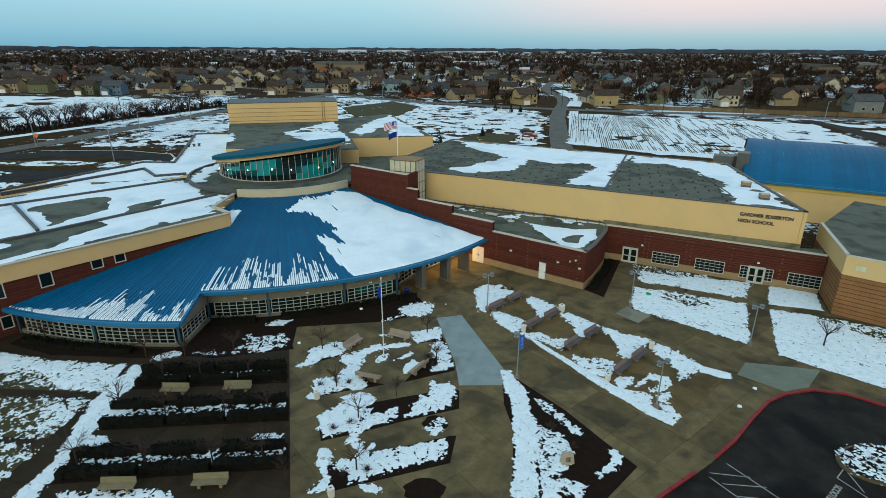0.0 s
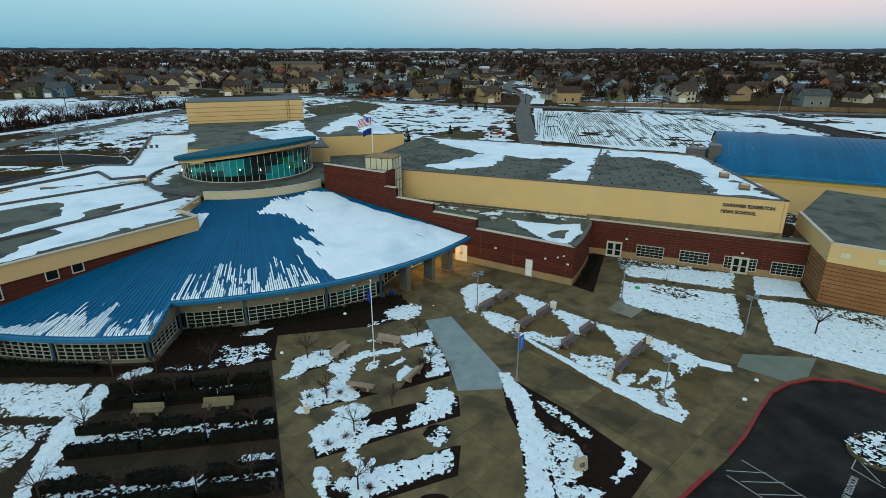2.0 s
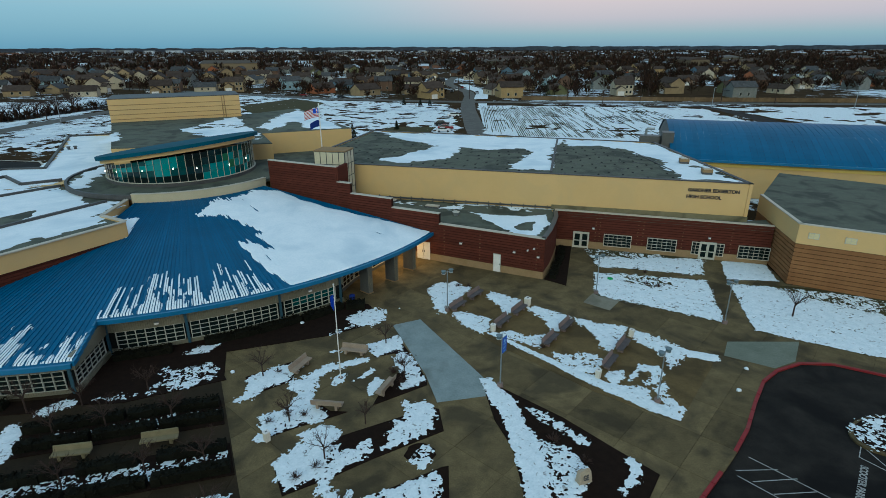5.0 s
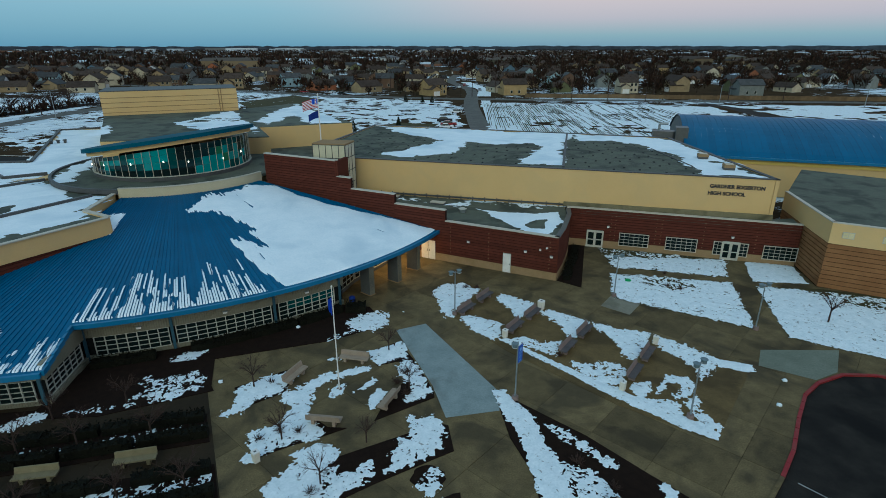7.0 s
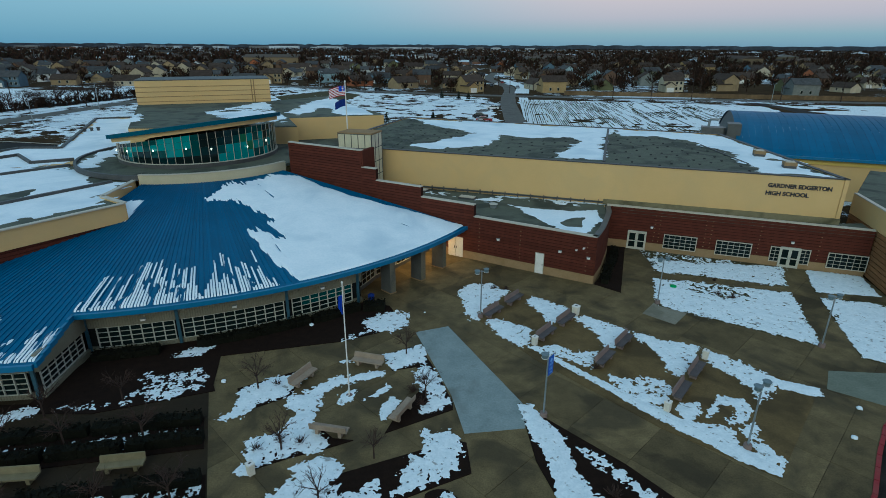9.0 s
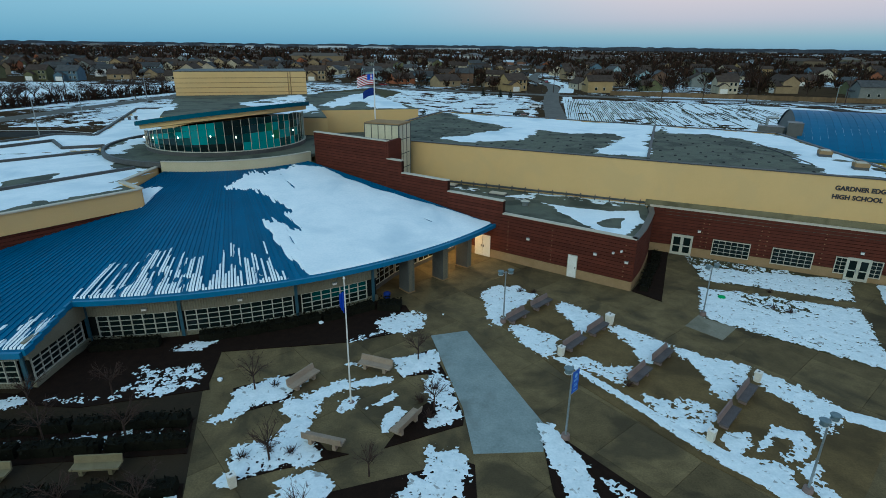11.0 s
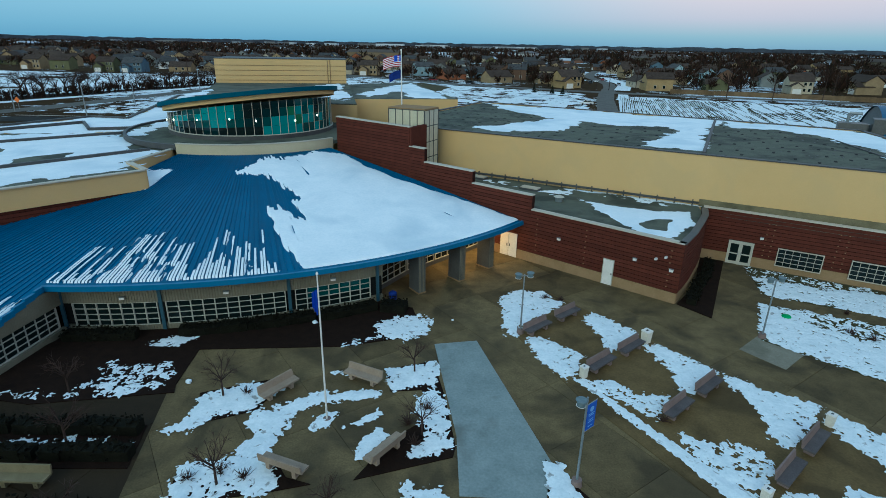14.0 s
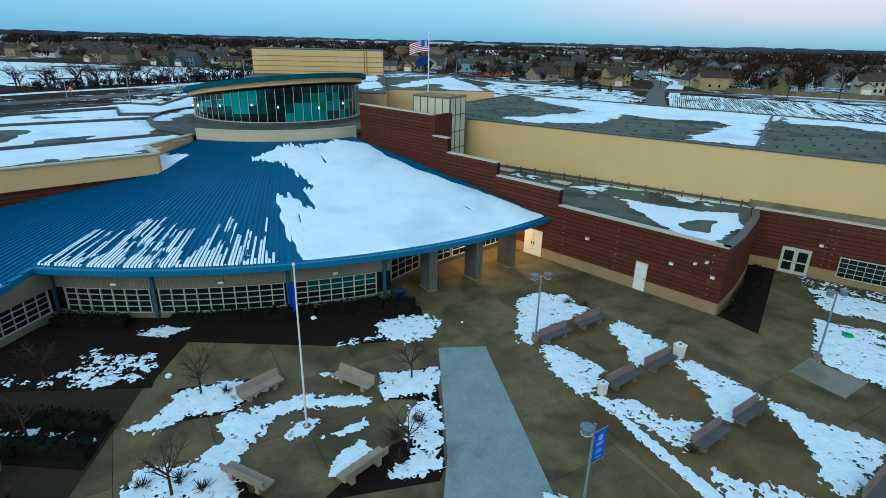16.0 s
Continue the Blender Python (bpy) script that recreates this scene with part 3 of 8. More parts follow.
STEPS = ((0, 12.9, 0, 4.75), (12.9, 19.4, 0, 6.0), (19.4, 25.4, 3.2, 7.1), (25.4, 27.4, 4.2, 8.4), (27.4, 38.6, 4.6, 10.3))
for k, (s0, s1, z0, z1) in enumerate(STEPS):
    course_wall("wall_stepped_%d" % (k + 1), "dark red banded brick wall with pale stone coping", wp(s1), wp(s0), z0, z1, base=0.85 if z0 == 0 else 0)

# curved end of the low wing
BULGE = [Vector((16.75, 60.75)), Vector((18.5, 63.4)), Vector((20.1, 66.3)), Vector((21.3, 68.6)), Vector((22.0, 70.6))]
for k, (a, b) in enumerate(zip(BULGE, BULGE[1:])):
    course_wall("wall_wing_%d" % (k + 1), "dark red banded brick wall of the low wing", a, b, 0, 4.75, base=0.85, cap_mat="grey_metal")
structure("roof_low", Shape().prism([BULGE[0] + Vector((-.4, .5)), BULGE[1], BULGE[2], BULGE[3], Vector((22.3, 74.5)), Vector((-3.9, 84.2)), Vector((-14, 84.3)), Vector(wp(27.4)) + Vector((.3, .4))], 4.0, 4.5), M["membrane"], "grey membrane roof of the low wing with snow", "roof")

# ---- gym ----
GYM = [Vector((-3.8, 84.6)), Vector((43.2, 62.9)), Vector((48.0, 92.8)), Vector((1.7, 117.0)), Vector((-8.4, 94.0))]
GYM_TOP = 9.15
gym = thing("gym_hall", "cream panelled gym hall with a flat roof", "building", kind="structure")
for k in range(5):
    part("wall", Shape().bar(GYM[k], GYM[(k + 1) % 5], 0.4, 3.8, GYM_TOP, shift=0.22), M["cream"], gym, "cream wall panels")
part("roof_deck", Shape().prism([q * 0.994 + Vector((18, 90)) * 0.006 for q in GYM], GYM_TOP - 0.5, GYM_TOP - 0.08), M["membrane"], gym, "grey roof membrane")
for k in range(5):
    part("coping", Shape().bar(GYM[k], GYM[(k + 1) % 5], 0.5, GYM_TOP, GYM_TOP + 0.1, shift=0.2), M["dark_coping"], gym)
GYM_FRONT = (Vector((24.2, 70.3)), Vector((44.6, 59.9)))
course_wall("wall_gym_front", "dark red banded brick wall with a stone plinth", GYM_FRONT[0], GYM_FRONT[1], 0, 4.75, base=0.9)
course_wall("wall_gym_return", "dark red banded brick wall", Vector((22.0, 71.3)), GYM_FRONT[0], 0, 4.75, base=0.9)
structure("roof_gym_front", Shape().prism([GYM_FRONT[0] + Vector((-2, 1)), GYM_FRONT[1], Vector((46, 63)), Vector((43, 63.2)), Vector((22.3, 72.6))], 4.0, 4.55), M["membrane"], "narrow grey flat roof strip", "roof")

# ---- tan building east of the gym ----
TAN = [Vector((42.6, 54.6)), Vector((70, 31.5)), Vector((88, 48)), Vector((60, 78)), Vector((47.3, 66.2))]
tan_hall = thing("tan_hall", "low building of tan banded masonry with a cream top band", "building", kind="structure")
part("core", Shape().prism([p * 0.994 + Vector((60, 55)) * 0.006 for p in TAN], 0, 6.4), M["tan_joint"], tan_hall)
for a, b in ((TAN[4], TAN[0]), (TAN[0], TAN[1])):
    for k in range(10):
        part("course", Shape().bar(a, b, 0.14, 0.05 + k * 0.47, 0.46 + k * 0.47, shift=0.07), M["tan_brick"], tan_hall)
    part("band", Shape().bar(a, b, 0.2, 4.75, 6.85, shift=0.08), M["cream"], tan_hall, "cream top band")
    part("coping", Shape().bar(a, b, 0.4, 6.85, 6.95, shift=0.16), M["coping"], tan_hall)
part("roof_deck", Shape().prism([p * 0.99 + Vector((60, 55)) * 0.01 for p in TAN], 6.3, 6.6), M["membrane"], tan_hall)

# ---- barrel-roofed hall ----
AX = Vector((0.885, -0.466))
AY = Vector((0.466, 0.885))
A0 = Vector((51.5, 93.0))
arch = thing("barrel_hall", "sports hall with a blue barrel-vaulted metal roof", "building", kind="structure")
AW, AH, AL, AE = 36.0, 4.4, 70.0, 6.3
prof = [(AW * k / 24, AE + AH * math.sin(math.pi * k / 24) ** 0.9) for k in range(25)]
for k in range(70):
    sh = Shape()
    a, b = A0 + AX * k, A0 + AX * (k + 0.93)
    c = A0 + AX * (k + 1)
    for (v0, z0), (v1, z1) in zip(prof, prof[1:]):
        q = [a + AY * v0, b + AY * v0, b + AY * v1, a + AY * v1]
        sh.add([(q[0].x, q[0].y, z0), (q[1].x, q[1].y, z0), (q[2].x, q[2].y, z1), (q[3].x, q[3].y, z1)], [(0, 1, 2, 3)])
        q = [b + AY * v0, c + AY * v0, c + AY * v1, b + AY * v1]
        sh.add([(q[0].x, q[0].y, z0 + .03), (q[1].x, q[1].y, z0 + .03), (q[2].x, q[2].y, z1 + .03), (q[3].x, q[3].y, z1 + .03)], [(0, 1, 2, 3)])
    part("roof_panel", sh, M["blue_metal"], arch)
sh = Shape()
n = len(prof)
vs = [(*(A0 + AX * 0.25 + AY * v), z - 0.1) for v, z in prof] + [(*(A0 + AX * 0.25 + AY * v), 0) for v, z in prof]
sh.add(vs, [(i, i + 1, n + i + 1, n + i) for i in range(n - 1)])
part("gable", sh, M["grey_metal"], arch, "grey metal end wall")
part("front_wall", Shape().bar(A0 + AX * 0.2 + AY * 0.8, A0 + AX * AL + AY * 0.8, 0.4, 0, AE), M["cream"], arch)
part("eave", Shape().bar(A0 - AX * 0.2, A0 + AX * AL, 0.4, AE - 0.35, AE + 0.05), M["blue_trim"], arch)
M["yellow"] = surface("yellow_panel", (0.55, 0.40, 0.09), (0.62, 0.46, 0.12), 0.5, 9, 0.6, bump=0.05)
part("band", Shape().bar(A0 + AX * 0.2 + AY * 0.5, A0 + AX * AL + AY * 0.5, 0.2, AE - 1.1, AE - 0.35), M["yellow"], arch, "yellow panel band")

# ---- left wing ----
LEFT_WING = [FASCIA_A, FASCIA_B, Vector((-52, 39.1)), Vector((-70, 60)), Vector((-58, 84)), Vector((-43, 88)), Vector((-40.5, 86)), Vector((-33.5, 79.5)), Vector((-30.7, 77.6)), Vector((-31.0, 70.6))]
left = thing("classroom_wing", "classroom wing with cream fascia over red brick and snowy flat roof", "building", kind="structure")
part("roof_deck", Shape().prism(LEFT_WING, 6.6, 7.1), M["membrane"], left, "grey roof membrane")
for a, b in ((FASCIA_A, LEFT_WING[2]), (Vector((-31.0, 70.6)), FASCIA_A), (Vector((-30.7, 77.6)), Vector((-31.0, 70.6)))):
    part("fascia", Shape().bar(b, a, 0.3, 5.55, 7.25, shift=-0.05), M["cream"], left, "cream fascia")
    part("coping", Shape().bar(b, a, 0.5, 7.25, 7.35, shift=-0.1), M["coping"], left)
course_wall("wall_classrooms", "dark red banded brick wall under a cream fascia", LEFT_WING[2], FASCIA_A, 0, 5.6, thick=0.3, cap=False)
BACK = [Vector((-43, 88)), Vector((-58, 84)), Vector((-66, 79)), Vector((-56, 101)), Vector((-50, 100.5)), Vector((-61.4, 136)), Vector((-50, 139)), Vector((-38, 104))]
rear = thing("rear_wing", "rear wing with snow-covered flat roofs and dark parapet kerbs", "building", kind="structure")
part("body", Shape().prism(BACK, 0, 7.0), M["cream"], rear)
sh = Shape()
for k in range(2, len(BACK) - 2):
    sh.bar(BACK[k], BACK[k + 1], 0.4, 7.0, 7.3)
part("kerb", sh, M["dark_coping"], rear)

# ---- auditorium and stage tower ----
aud = thing("auditorium", "auditorium with a grey sloping roof and a tall cream stage tower", "building", kind="structure")
GA = [Vector((-39.5, 99)), Vector((-15.5, 99)), Vector((-26.2, 139)), Vector((-51.3, 132.5))]
part("body", Shape().prism(GA, 0, 10.0), M["cream"], aud)
part("roof_deck", Shape().prism([p * 0.997 + Vector((-33, 117)) * 0.003 for p in GA], 10.0, 10.12), M["membrane"], aud)
TW = [Vector((-51.3, 132.5)), Vector((-26.6, 139.5)), Vector((-29.5, 151)), Vector((-54.2, 144))]
part("stage_tower", Shape().prism(TW, 0, 14.7), M["cream"], aud, "cream panelled stage tower")
for k in range(4):
    z = 10.6 + k * 0.95
    part("panel_joint", Shape().bar(TW[0], TW[1], 0.06, z, z + 0.1, shift=-0.01), M["stone_base"], aud)
for u in (0.855, 0.875):
    p = TW[0].lerp(TW[1], u)
    part("conduit", Shape().tube((p.x, p.y - 0.08, 10.1), (p.x, p.y - 0.08, 14.7), 0.07, 0.07, 8), M["stone_base"], aud)
part("coping", Shape().prism([p * 1.004 + Vector((-40, 142)) * -0.004 for p in TW], 14.7, 14.85), M["dark_coping"], aud)
SIDE = [Vector((-20.8, 118)), Vector((-2.5, 122)), Vector((-8, 138)), Vector((-16, 165)), Vector((-30, 150))]
side = thing("music_wing", "low cream wing with a snowy grey roof", "building", kind="structure")
part("body", Shape().prism(SIDE, 0, 9.0), M["cream"], side)
part("roof_deck", Shape().prism(SIDE, 9.0, 9.06), M["membrane"], side)

# ---- curtain walls under the fan roof ----
BLUE_PIPE = M["pipe_teal"]


def arc_frame(r, deg):
    """A frame on the curved wall: x along it (to the right seen from the plaza), y inward, z up."""
    p = polar(r, deg)
    return Matrix.Translation((p.x, p.y, 0)) @ Matrix.Rotation(radians(deg + 90), 4, "Z")


PANE_MESH = Shape().box(-0.5, 0.5, -0.012, 0.012, -0.5, 0.5).mesh("pane", M["glass"])
PANE_TEAL = Shape().box(-0.5, 0.5, -0.012, 0.012, -0.5, 0.5).mesh("pane", M["teal_lit_glass"])


def pane_at(parent, m, w, h, teal=False):
    ob = new("pane", PANE_TEAL if teal else PANE_MESH)
    ob.parent = parent
    ob.matrix_basis = m @ Matrix.Diagonal((w, 1, h, 1))
    return ob


def grid_window(name, label, m, w, h, cols, rows, parent=None, bar=0.05, teal=False, mat="white_frame", rim=0.05):
    """A window in a wall whose outer face is the plane y=0 of m, its lower left corner at the origin."""
    win = thing(name, label, "window", m, kind="structure")
    if parent is not None:
        win.parent = parent
    fr = Shape()
    for x in (0, w):
        fr.box(x - rim, x + rim, -0.06, 0.06, -0.05, h + 0.05)
    for z in (0, h):
        fr.box(rim, w - rim, -0.058, 0.06, z - rim, z + rim)
    part("window_frame", fr, M[mat], win)
    for i in range(1, cols):
        part("muntin", Shape().box(w * i / cols - bar / 2, w * i / cols + bar / 2, -0.05, 0.03, 0.05, h - 0.05), M[mat], win)
    for j in range(1, rows):
        part("muntin", Shape().box(0.05, w - 0.05, -0.045, 0.025, h * j / rows - bar / 2, h * j / rows + bar / 2), M[mat], win)
    for i in range(cols):
        for j in range(rows):
            pane_at(win, Matrix.Translation((w * (i + .5) / cols, 0.035, h * (j + .5) / rows)), w / cols, h / rows, teal)
    # dark sheet behind the panes, the room's shade put into its colour
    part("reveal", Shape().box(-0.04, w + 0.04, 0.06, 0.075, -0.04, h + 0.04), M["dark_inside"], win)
    return win


def curtain(r, t0, t1, bays, sill, head, top, cols_per_m=1.18):
    """A faceted curved wall: corrugated cladding above and below a strip of small panes."""
    n = max(2, int((t1 - t0) * math.pi / 180 * r / 0.85))
    low, high, ribs = Shape(), Shape(), Shape()
    for k in range(n):
        a, b = t0 + (t1 - t0) * k / n, t0 + (t1 - t0) * (k + 1) / n
        q = [polar(r - 0.25, a), polar(r, a), polar(r, b), polar(r - 0.25, b)]
        low.prism(q, -0.05, sill)
        high.prism(q, head, top)
        for i in range(5):
            c = a + (b - a) * (i + .5) / 5
            e = 0.045 / r * 57.3
            ribs.prism([polar(r, c - e), polar(r + 0.035, c - e * .6), polar(r + 0.035, c + e * .6), polar(r, c + e)], head + 0.03, top)
            ribs.prism([polar(r, c - e), polar(r + 0.035, c - e * .6), polar(r + 0.035, c + e * .6), polar(r, c + e)], 0.0, sill - 0.03)
    w = structure("wall_glazed_%d" % round(r), high, M["cladding"], "grey corrugated metal wall over a strip of small-paned windows", "wall")
    part("lower_cladding", low, M["cladding"], w)
    part("corrugation", ribs, M["cladding"], w)
    # near-black lining stands in for the unlit rooms behind the strip
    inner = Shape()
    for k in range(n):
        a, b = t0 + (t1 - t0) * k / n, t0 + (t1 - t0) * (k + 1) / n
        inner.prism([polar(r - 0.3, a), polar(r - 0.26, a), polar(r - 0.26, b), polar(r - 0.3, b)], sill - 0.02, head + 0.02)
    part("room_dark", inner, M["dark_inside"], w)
    for a, b in bays:
        strip = thing("window_strip", "long curved strip window of small dark panes in white frames", "window", kind="structure")
        cols = max(3, round((b - a) * math.pi / 180 * r / 0.72))
        for i in range(cols + 1):
            m = arc_frame(r - 0.02, a + (b - a) * i / cols)
            part("mullion", Shape().box(-0.03, 0.03, -0.065, 0.06, sill, head, m), M["white_frame"], strip)
        for j in range(5):
            rail = Shape()
            z = sill + (head - sill) * j / 4
            for i in range(cols):
                aa, bb = a + (b - a) * i / cols, a + (b - a) * (i + 1) / cols
                rail.prism([polar(r - 0.06, aa), polar(r + 0.02, aa), polar(r + 0.02, bb), polar(r - 0.06, bb)], z - 0.017, z + 0.017)
            part("rail", rail, M["white_frame"], strip)
        wide = 2 * (r - 0.08) * math.sin(radians((b - a) / cols / 2))
        for i in range(cols):
            m = arc_frame(r - 0.09, a + (b - a) * (i + .5) / cols)
            for j in range(4):
                # teal glow at the right end is put in as pane colour
                teal = (r < 42 and b > -60 and i > cols - 7 and j > 1)
                pane_at(strip, m @ Matrix.Translation((0, 0, sill + (head - sill) * (j + .5) / 4)), wide, (head - sill) / 4, teal)


SPOUTS = (-86.2, -77.3, -65.6, -56.4)
curtain(WALL_R, -86.4, -55.7, [(-85.3, -77.7), (-76.9, -66.0), (-65.0, -57.2)], 0.38, 1.98, 3.45)
curtain(WALL_R2, -110.0, -87.2, [(-108.6, -98.4), (-97.6, -88.0)], 0.38, 1.95, 2.85)
# the short wall that joins the two curves
a, b = polar(WALL_R, -86.5), polar(WALL_R2, -87.2)
structure("wall_step", Shape().bar(b, a, 0.25, -0.05, 0.38, shift=-0.12).bar(b, a, 0.25, 1.98, 3.2, shift=-0.12), M["cladding"], "grey corrugated metal return wall", "wall")
d = (a - b).normalized()
mm = Matrix.Translation((b.x, b.y, 0)) @ Matrix.Rotation(math.atan2(d.y, d.x), 4, "Z")
grid_window("window_step", "small-paned return window in white frames", mm @ Matrix.Translation((0.35, 0.02, 0.4)), (a - b).length - 0.75, 1.55, 6, 4)
for deg, r in [(x, WALL_R) for x in SPOUTS] + [(-98.0, WALL_R2), (-87.4, WALL_R2), (-109.8, WALL_R2)]:
    pipe = tagged(part("downspout", Shape().box(-0.11, 0.11, -0.16, -0.04, 0, 3.3 if r < 42 else 2.7, arc_frame(r, deg)), BLUE_PIPE), "square blue metal downspout on the curved wall", "downspout", "downspouts")
for deg in (-80.6, -71.4, -61.2, -93.0, -103.0):
    r = WALL_R if deg > -87 else WALL_R2
    lamp = thing("wall_light", "small pale wall light under the eave", "wall light", arc_frame(r, deg), "wall lights")
    part("housing", Shape().box(-0.16, 0.16, -0.2, 0, 2.3, 2.46), M["white_paint"], lamp)
    part("hood", Shape().box(-0.19, 0.19, -0.23, 0, 2.46, 2.5), M["pole_metal"], lamp)

# ---- entrance porch ----
M["porch_light"] = plain("porch_light", (1, 0.62, 0.25), 0.5, emit=6, emit_color=(1, 0.55, 0.2))
PORCH = [Vector((-5.6, 61.0)), Vector((-4.0, 64.1)), Vector((-1.9, 66.7)), Vector((0.2, 69.2)), Vector((1.9, 71.4))]
for k, (p, q) in enumerate(zip(PORCH, PORCH[1:])):
    d = q - p
    m = Matrix.Translation((p.x, p.y, 0)) @ Matrix.Rotation(math.atan2(d.y, d.x), 4, "Z")
    structure("wall_porch_%d" % (k + 1), Shape().bar(p, q, 0.2, 0, 0.35, shift=0.1).bar(p, q, 0.2, 2.45, 3.75, shift=0.1), M["grey_metal"], "grey metal back wall of the porch", "wall")
    grid_window("window_porch", "glazed porch front of small panes in pale frames", m @ Matrix.Translation((0.1, 0.1, 0.35)), d.length - 0.2, 2.1, 4, 4)
for x, y in ((-2.4, 60.6), (0.6, 63.3), (3.0, 66.3)):
    turn = math.degrees(math.atan2(y - HUB.y, x - HUB.x))
    m = Matrix.Translation((x, y, 0)) @ Matrix.Rotation(radians(turn + 90), 4, "Z")
    col = thing("porch_column", "tall grey corrugated metal porch column", "column", m, "porch columns", "structure")
    part("shaft", Shape().box(-0.32, 0.32, 0, 1.35, 0, 3.5), M["grey_metal"], col)
    sh = Shape()
    for i in range(5):
        sh.box(-0.28 + i * 0.13, -0.24 + i * 0.13, -0.03, 0, 0.1, 3.45)
    part("corrugation", sh, M["cladding"], col)
    part("base", Shape().box(-0.36, 0.36, -0.04, 1.39, 0, 0.1), M["stone_base"], col)
m = Matrix.Translation((*wp(15.9), 0)) @ Matrix.Rotation(math.atan2(-WD.y, -WD.x), 4, "Z")
dr = thing("door_porch", "cream steel double door in the porch, shut", "door", m, kind="structure")
for i in (0, 1):
    leaf = part("leaf", Shape().box(0.02 + i * 0.9, 0.88 + i * 0.9, -0.09, -0.02, 0.02, 2.25), M["white_paint"], dr)
    part("handle", Shape().box(0.74 if i == 0 else 1.0, 0.8 if i == 0 else 1.06, -0.14, -0.09, 0.95, 1.2), M["dark_coping"], leaf)
for x, y, e in ((-0.2, 67.0, 190), (2.1, 69.0, 260)):
    lamp = bpy.data.lights.new("porch_lamp", "AREA")
    lamp.energy, lamp.size, lamp.color = e, 0.5, (1.0, 0.55, 0.22)
    lo = new("porch_lamp", lamp)
    lo.matrix_basis = look((x, y, 3.45), (x, y, 0))
    fit = thing("ceiling_light", "round warm downlight in the porch soffit", "ceiling light", pose(x, y, 3.5), "porch lights")
    part("rim", Shape().tube((0, 0, 0), (0, 0, 0.12), 0.3, 0.3, 14), M["pole_metal"], fit)
    part("lens", Shape().tube((0, 0, -0.02), (0, 0, 0.0), 0.22, 0.22, 14), M["porch_light"], fit)

# white service door, lights and boxes on the wing wall
mw = Matrix.Translation((W0.x, W0.y, 0)) @ Matrix.Rotation(math.atan2(-WD.y, -WD.x), 4, "Z")  # x runs back along the wall towards its corner


def on_wall(sx, z=0.0):
    return mw @ Matrix.Translation((-sx, -0.045, z))


dr = thing("door_service", "white steel service door, shut, in a brick wall", "door", on_wall(5.9), kind="structure")
leaf = part("leaf", Shape().box(0.06, 0.86, -0.05, 0.0, 0.02, 2.12), M["white_paint"], dr)
part("handle", Shape().box(0.74, 0.82, -0.1, -0.05, 0.95, 1.05), M["dark_coping"], leaf)
part("door_frame", Shape().box(0, 0.06, -0.06, 0, 0, 2.2).box(0.86, 0.92, -0.06, 0, 0, 2.2).box(0.06, 0.86, -0.06, 0, 2.13, 2.2), M["white_frame"], dr)
for sx, z in ((10.0, 2.8), (3.4, 2.75), (0.6, 2.6)):
    lamp = thing("wall_light", "small pale wall light on brick", "wall light", on_wall(sx, z), "wall lights")
    part("housing", Shape().box(-0.14, 0.14, -0.14, 0, -0.1, 0.1), M["white_paint"], lamp)
    part("hood", Shape().box(-0.16, 0.16, -0.17, 0, 0.1, 0.13), M["pole_metal"], lamp)
for sx, z in ((1.75, 3.25), (1.05, 3.55)):
    cam_box = thing("security_camera", "small white security camera on a bracket", "security camera", on_wall(sx, z), "security cameras")
    part("bracket", Shape().tube((0, 0, 0), (0, -0.25, 0.05), 0.03, 0.03, 6), M["white_paint"], cam_box)
    part("body", Shape().box(-0.08, 0.08, -0.5, -0.2, 0, 0.13), M["white_paint"], cam_box)
for sx in (0.8, 7.6, 12.2):
    strap = thing("brick_ties", "column of small pale wall ties on brick", "wall tie", on_wall(sx), "wall ties")
    for k in range(7):
        part("tie", Shape().box(-0.05, 0.05, -0.03, 0.0, 1.2 + k * 0.48, 1.26 + k * 0.48), M["stone_base"], strap)

# ---- gym front: windows, doors, ties ----
gd = GYM_FRONT[1] - GYM_FRONT[0]
mg = Matrix.Translation((GYM_FRONT[0].x, GYM_FRONT[0].y, 0)) @ Matrix.Rotation(math.atan2(gd.y, gd.x), 4, "Z")


def on_gym(sx, z=0.0):
    return mg @ Matrix.Translation((sx, -0.13, z))


for k, (x0, x1) in enumerate(((4.0, 7.3), (9.25, 12.6), (19.55, 22.9))):
    grid_window("window_gym", "wide grid window of small panes in cream frames", on_gym(x0, 0.55), x1 - x0, 1.55, 6, 4, bar=0.03, mat="coping", rim=0.035)


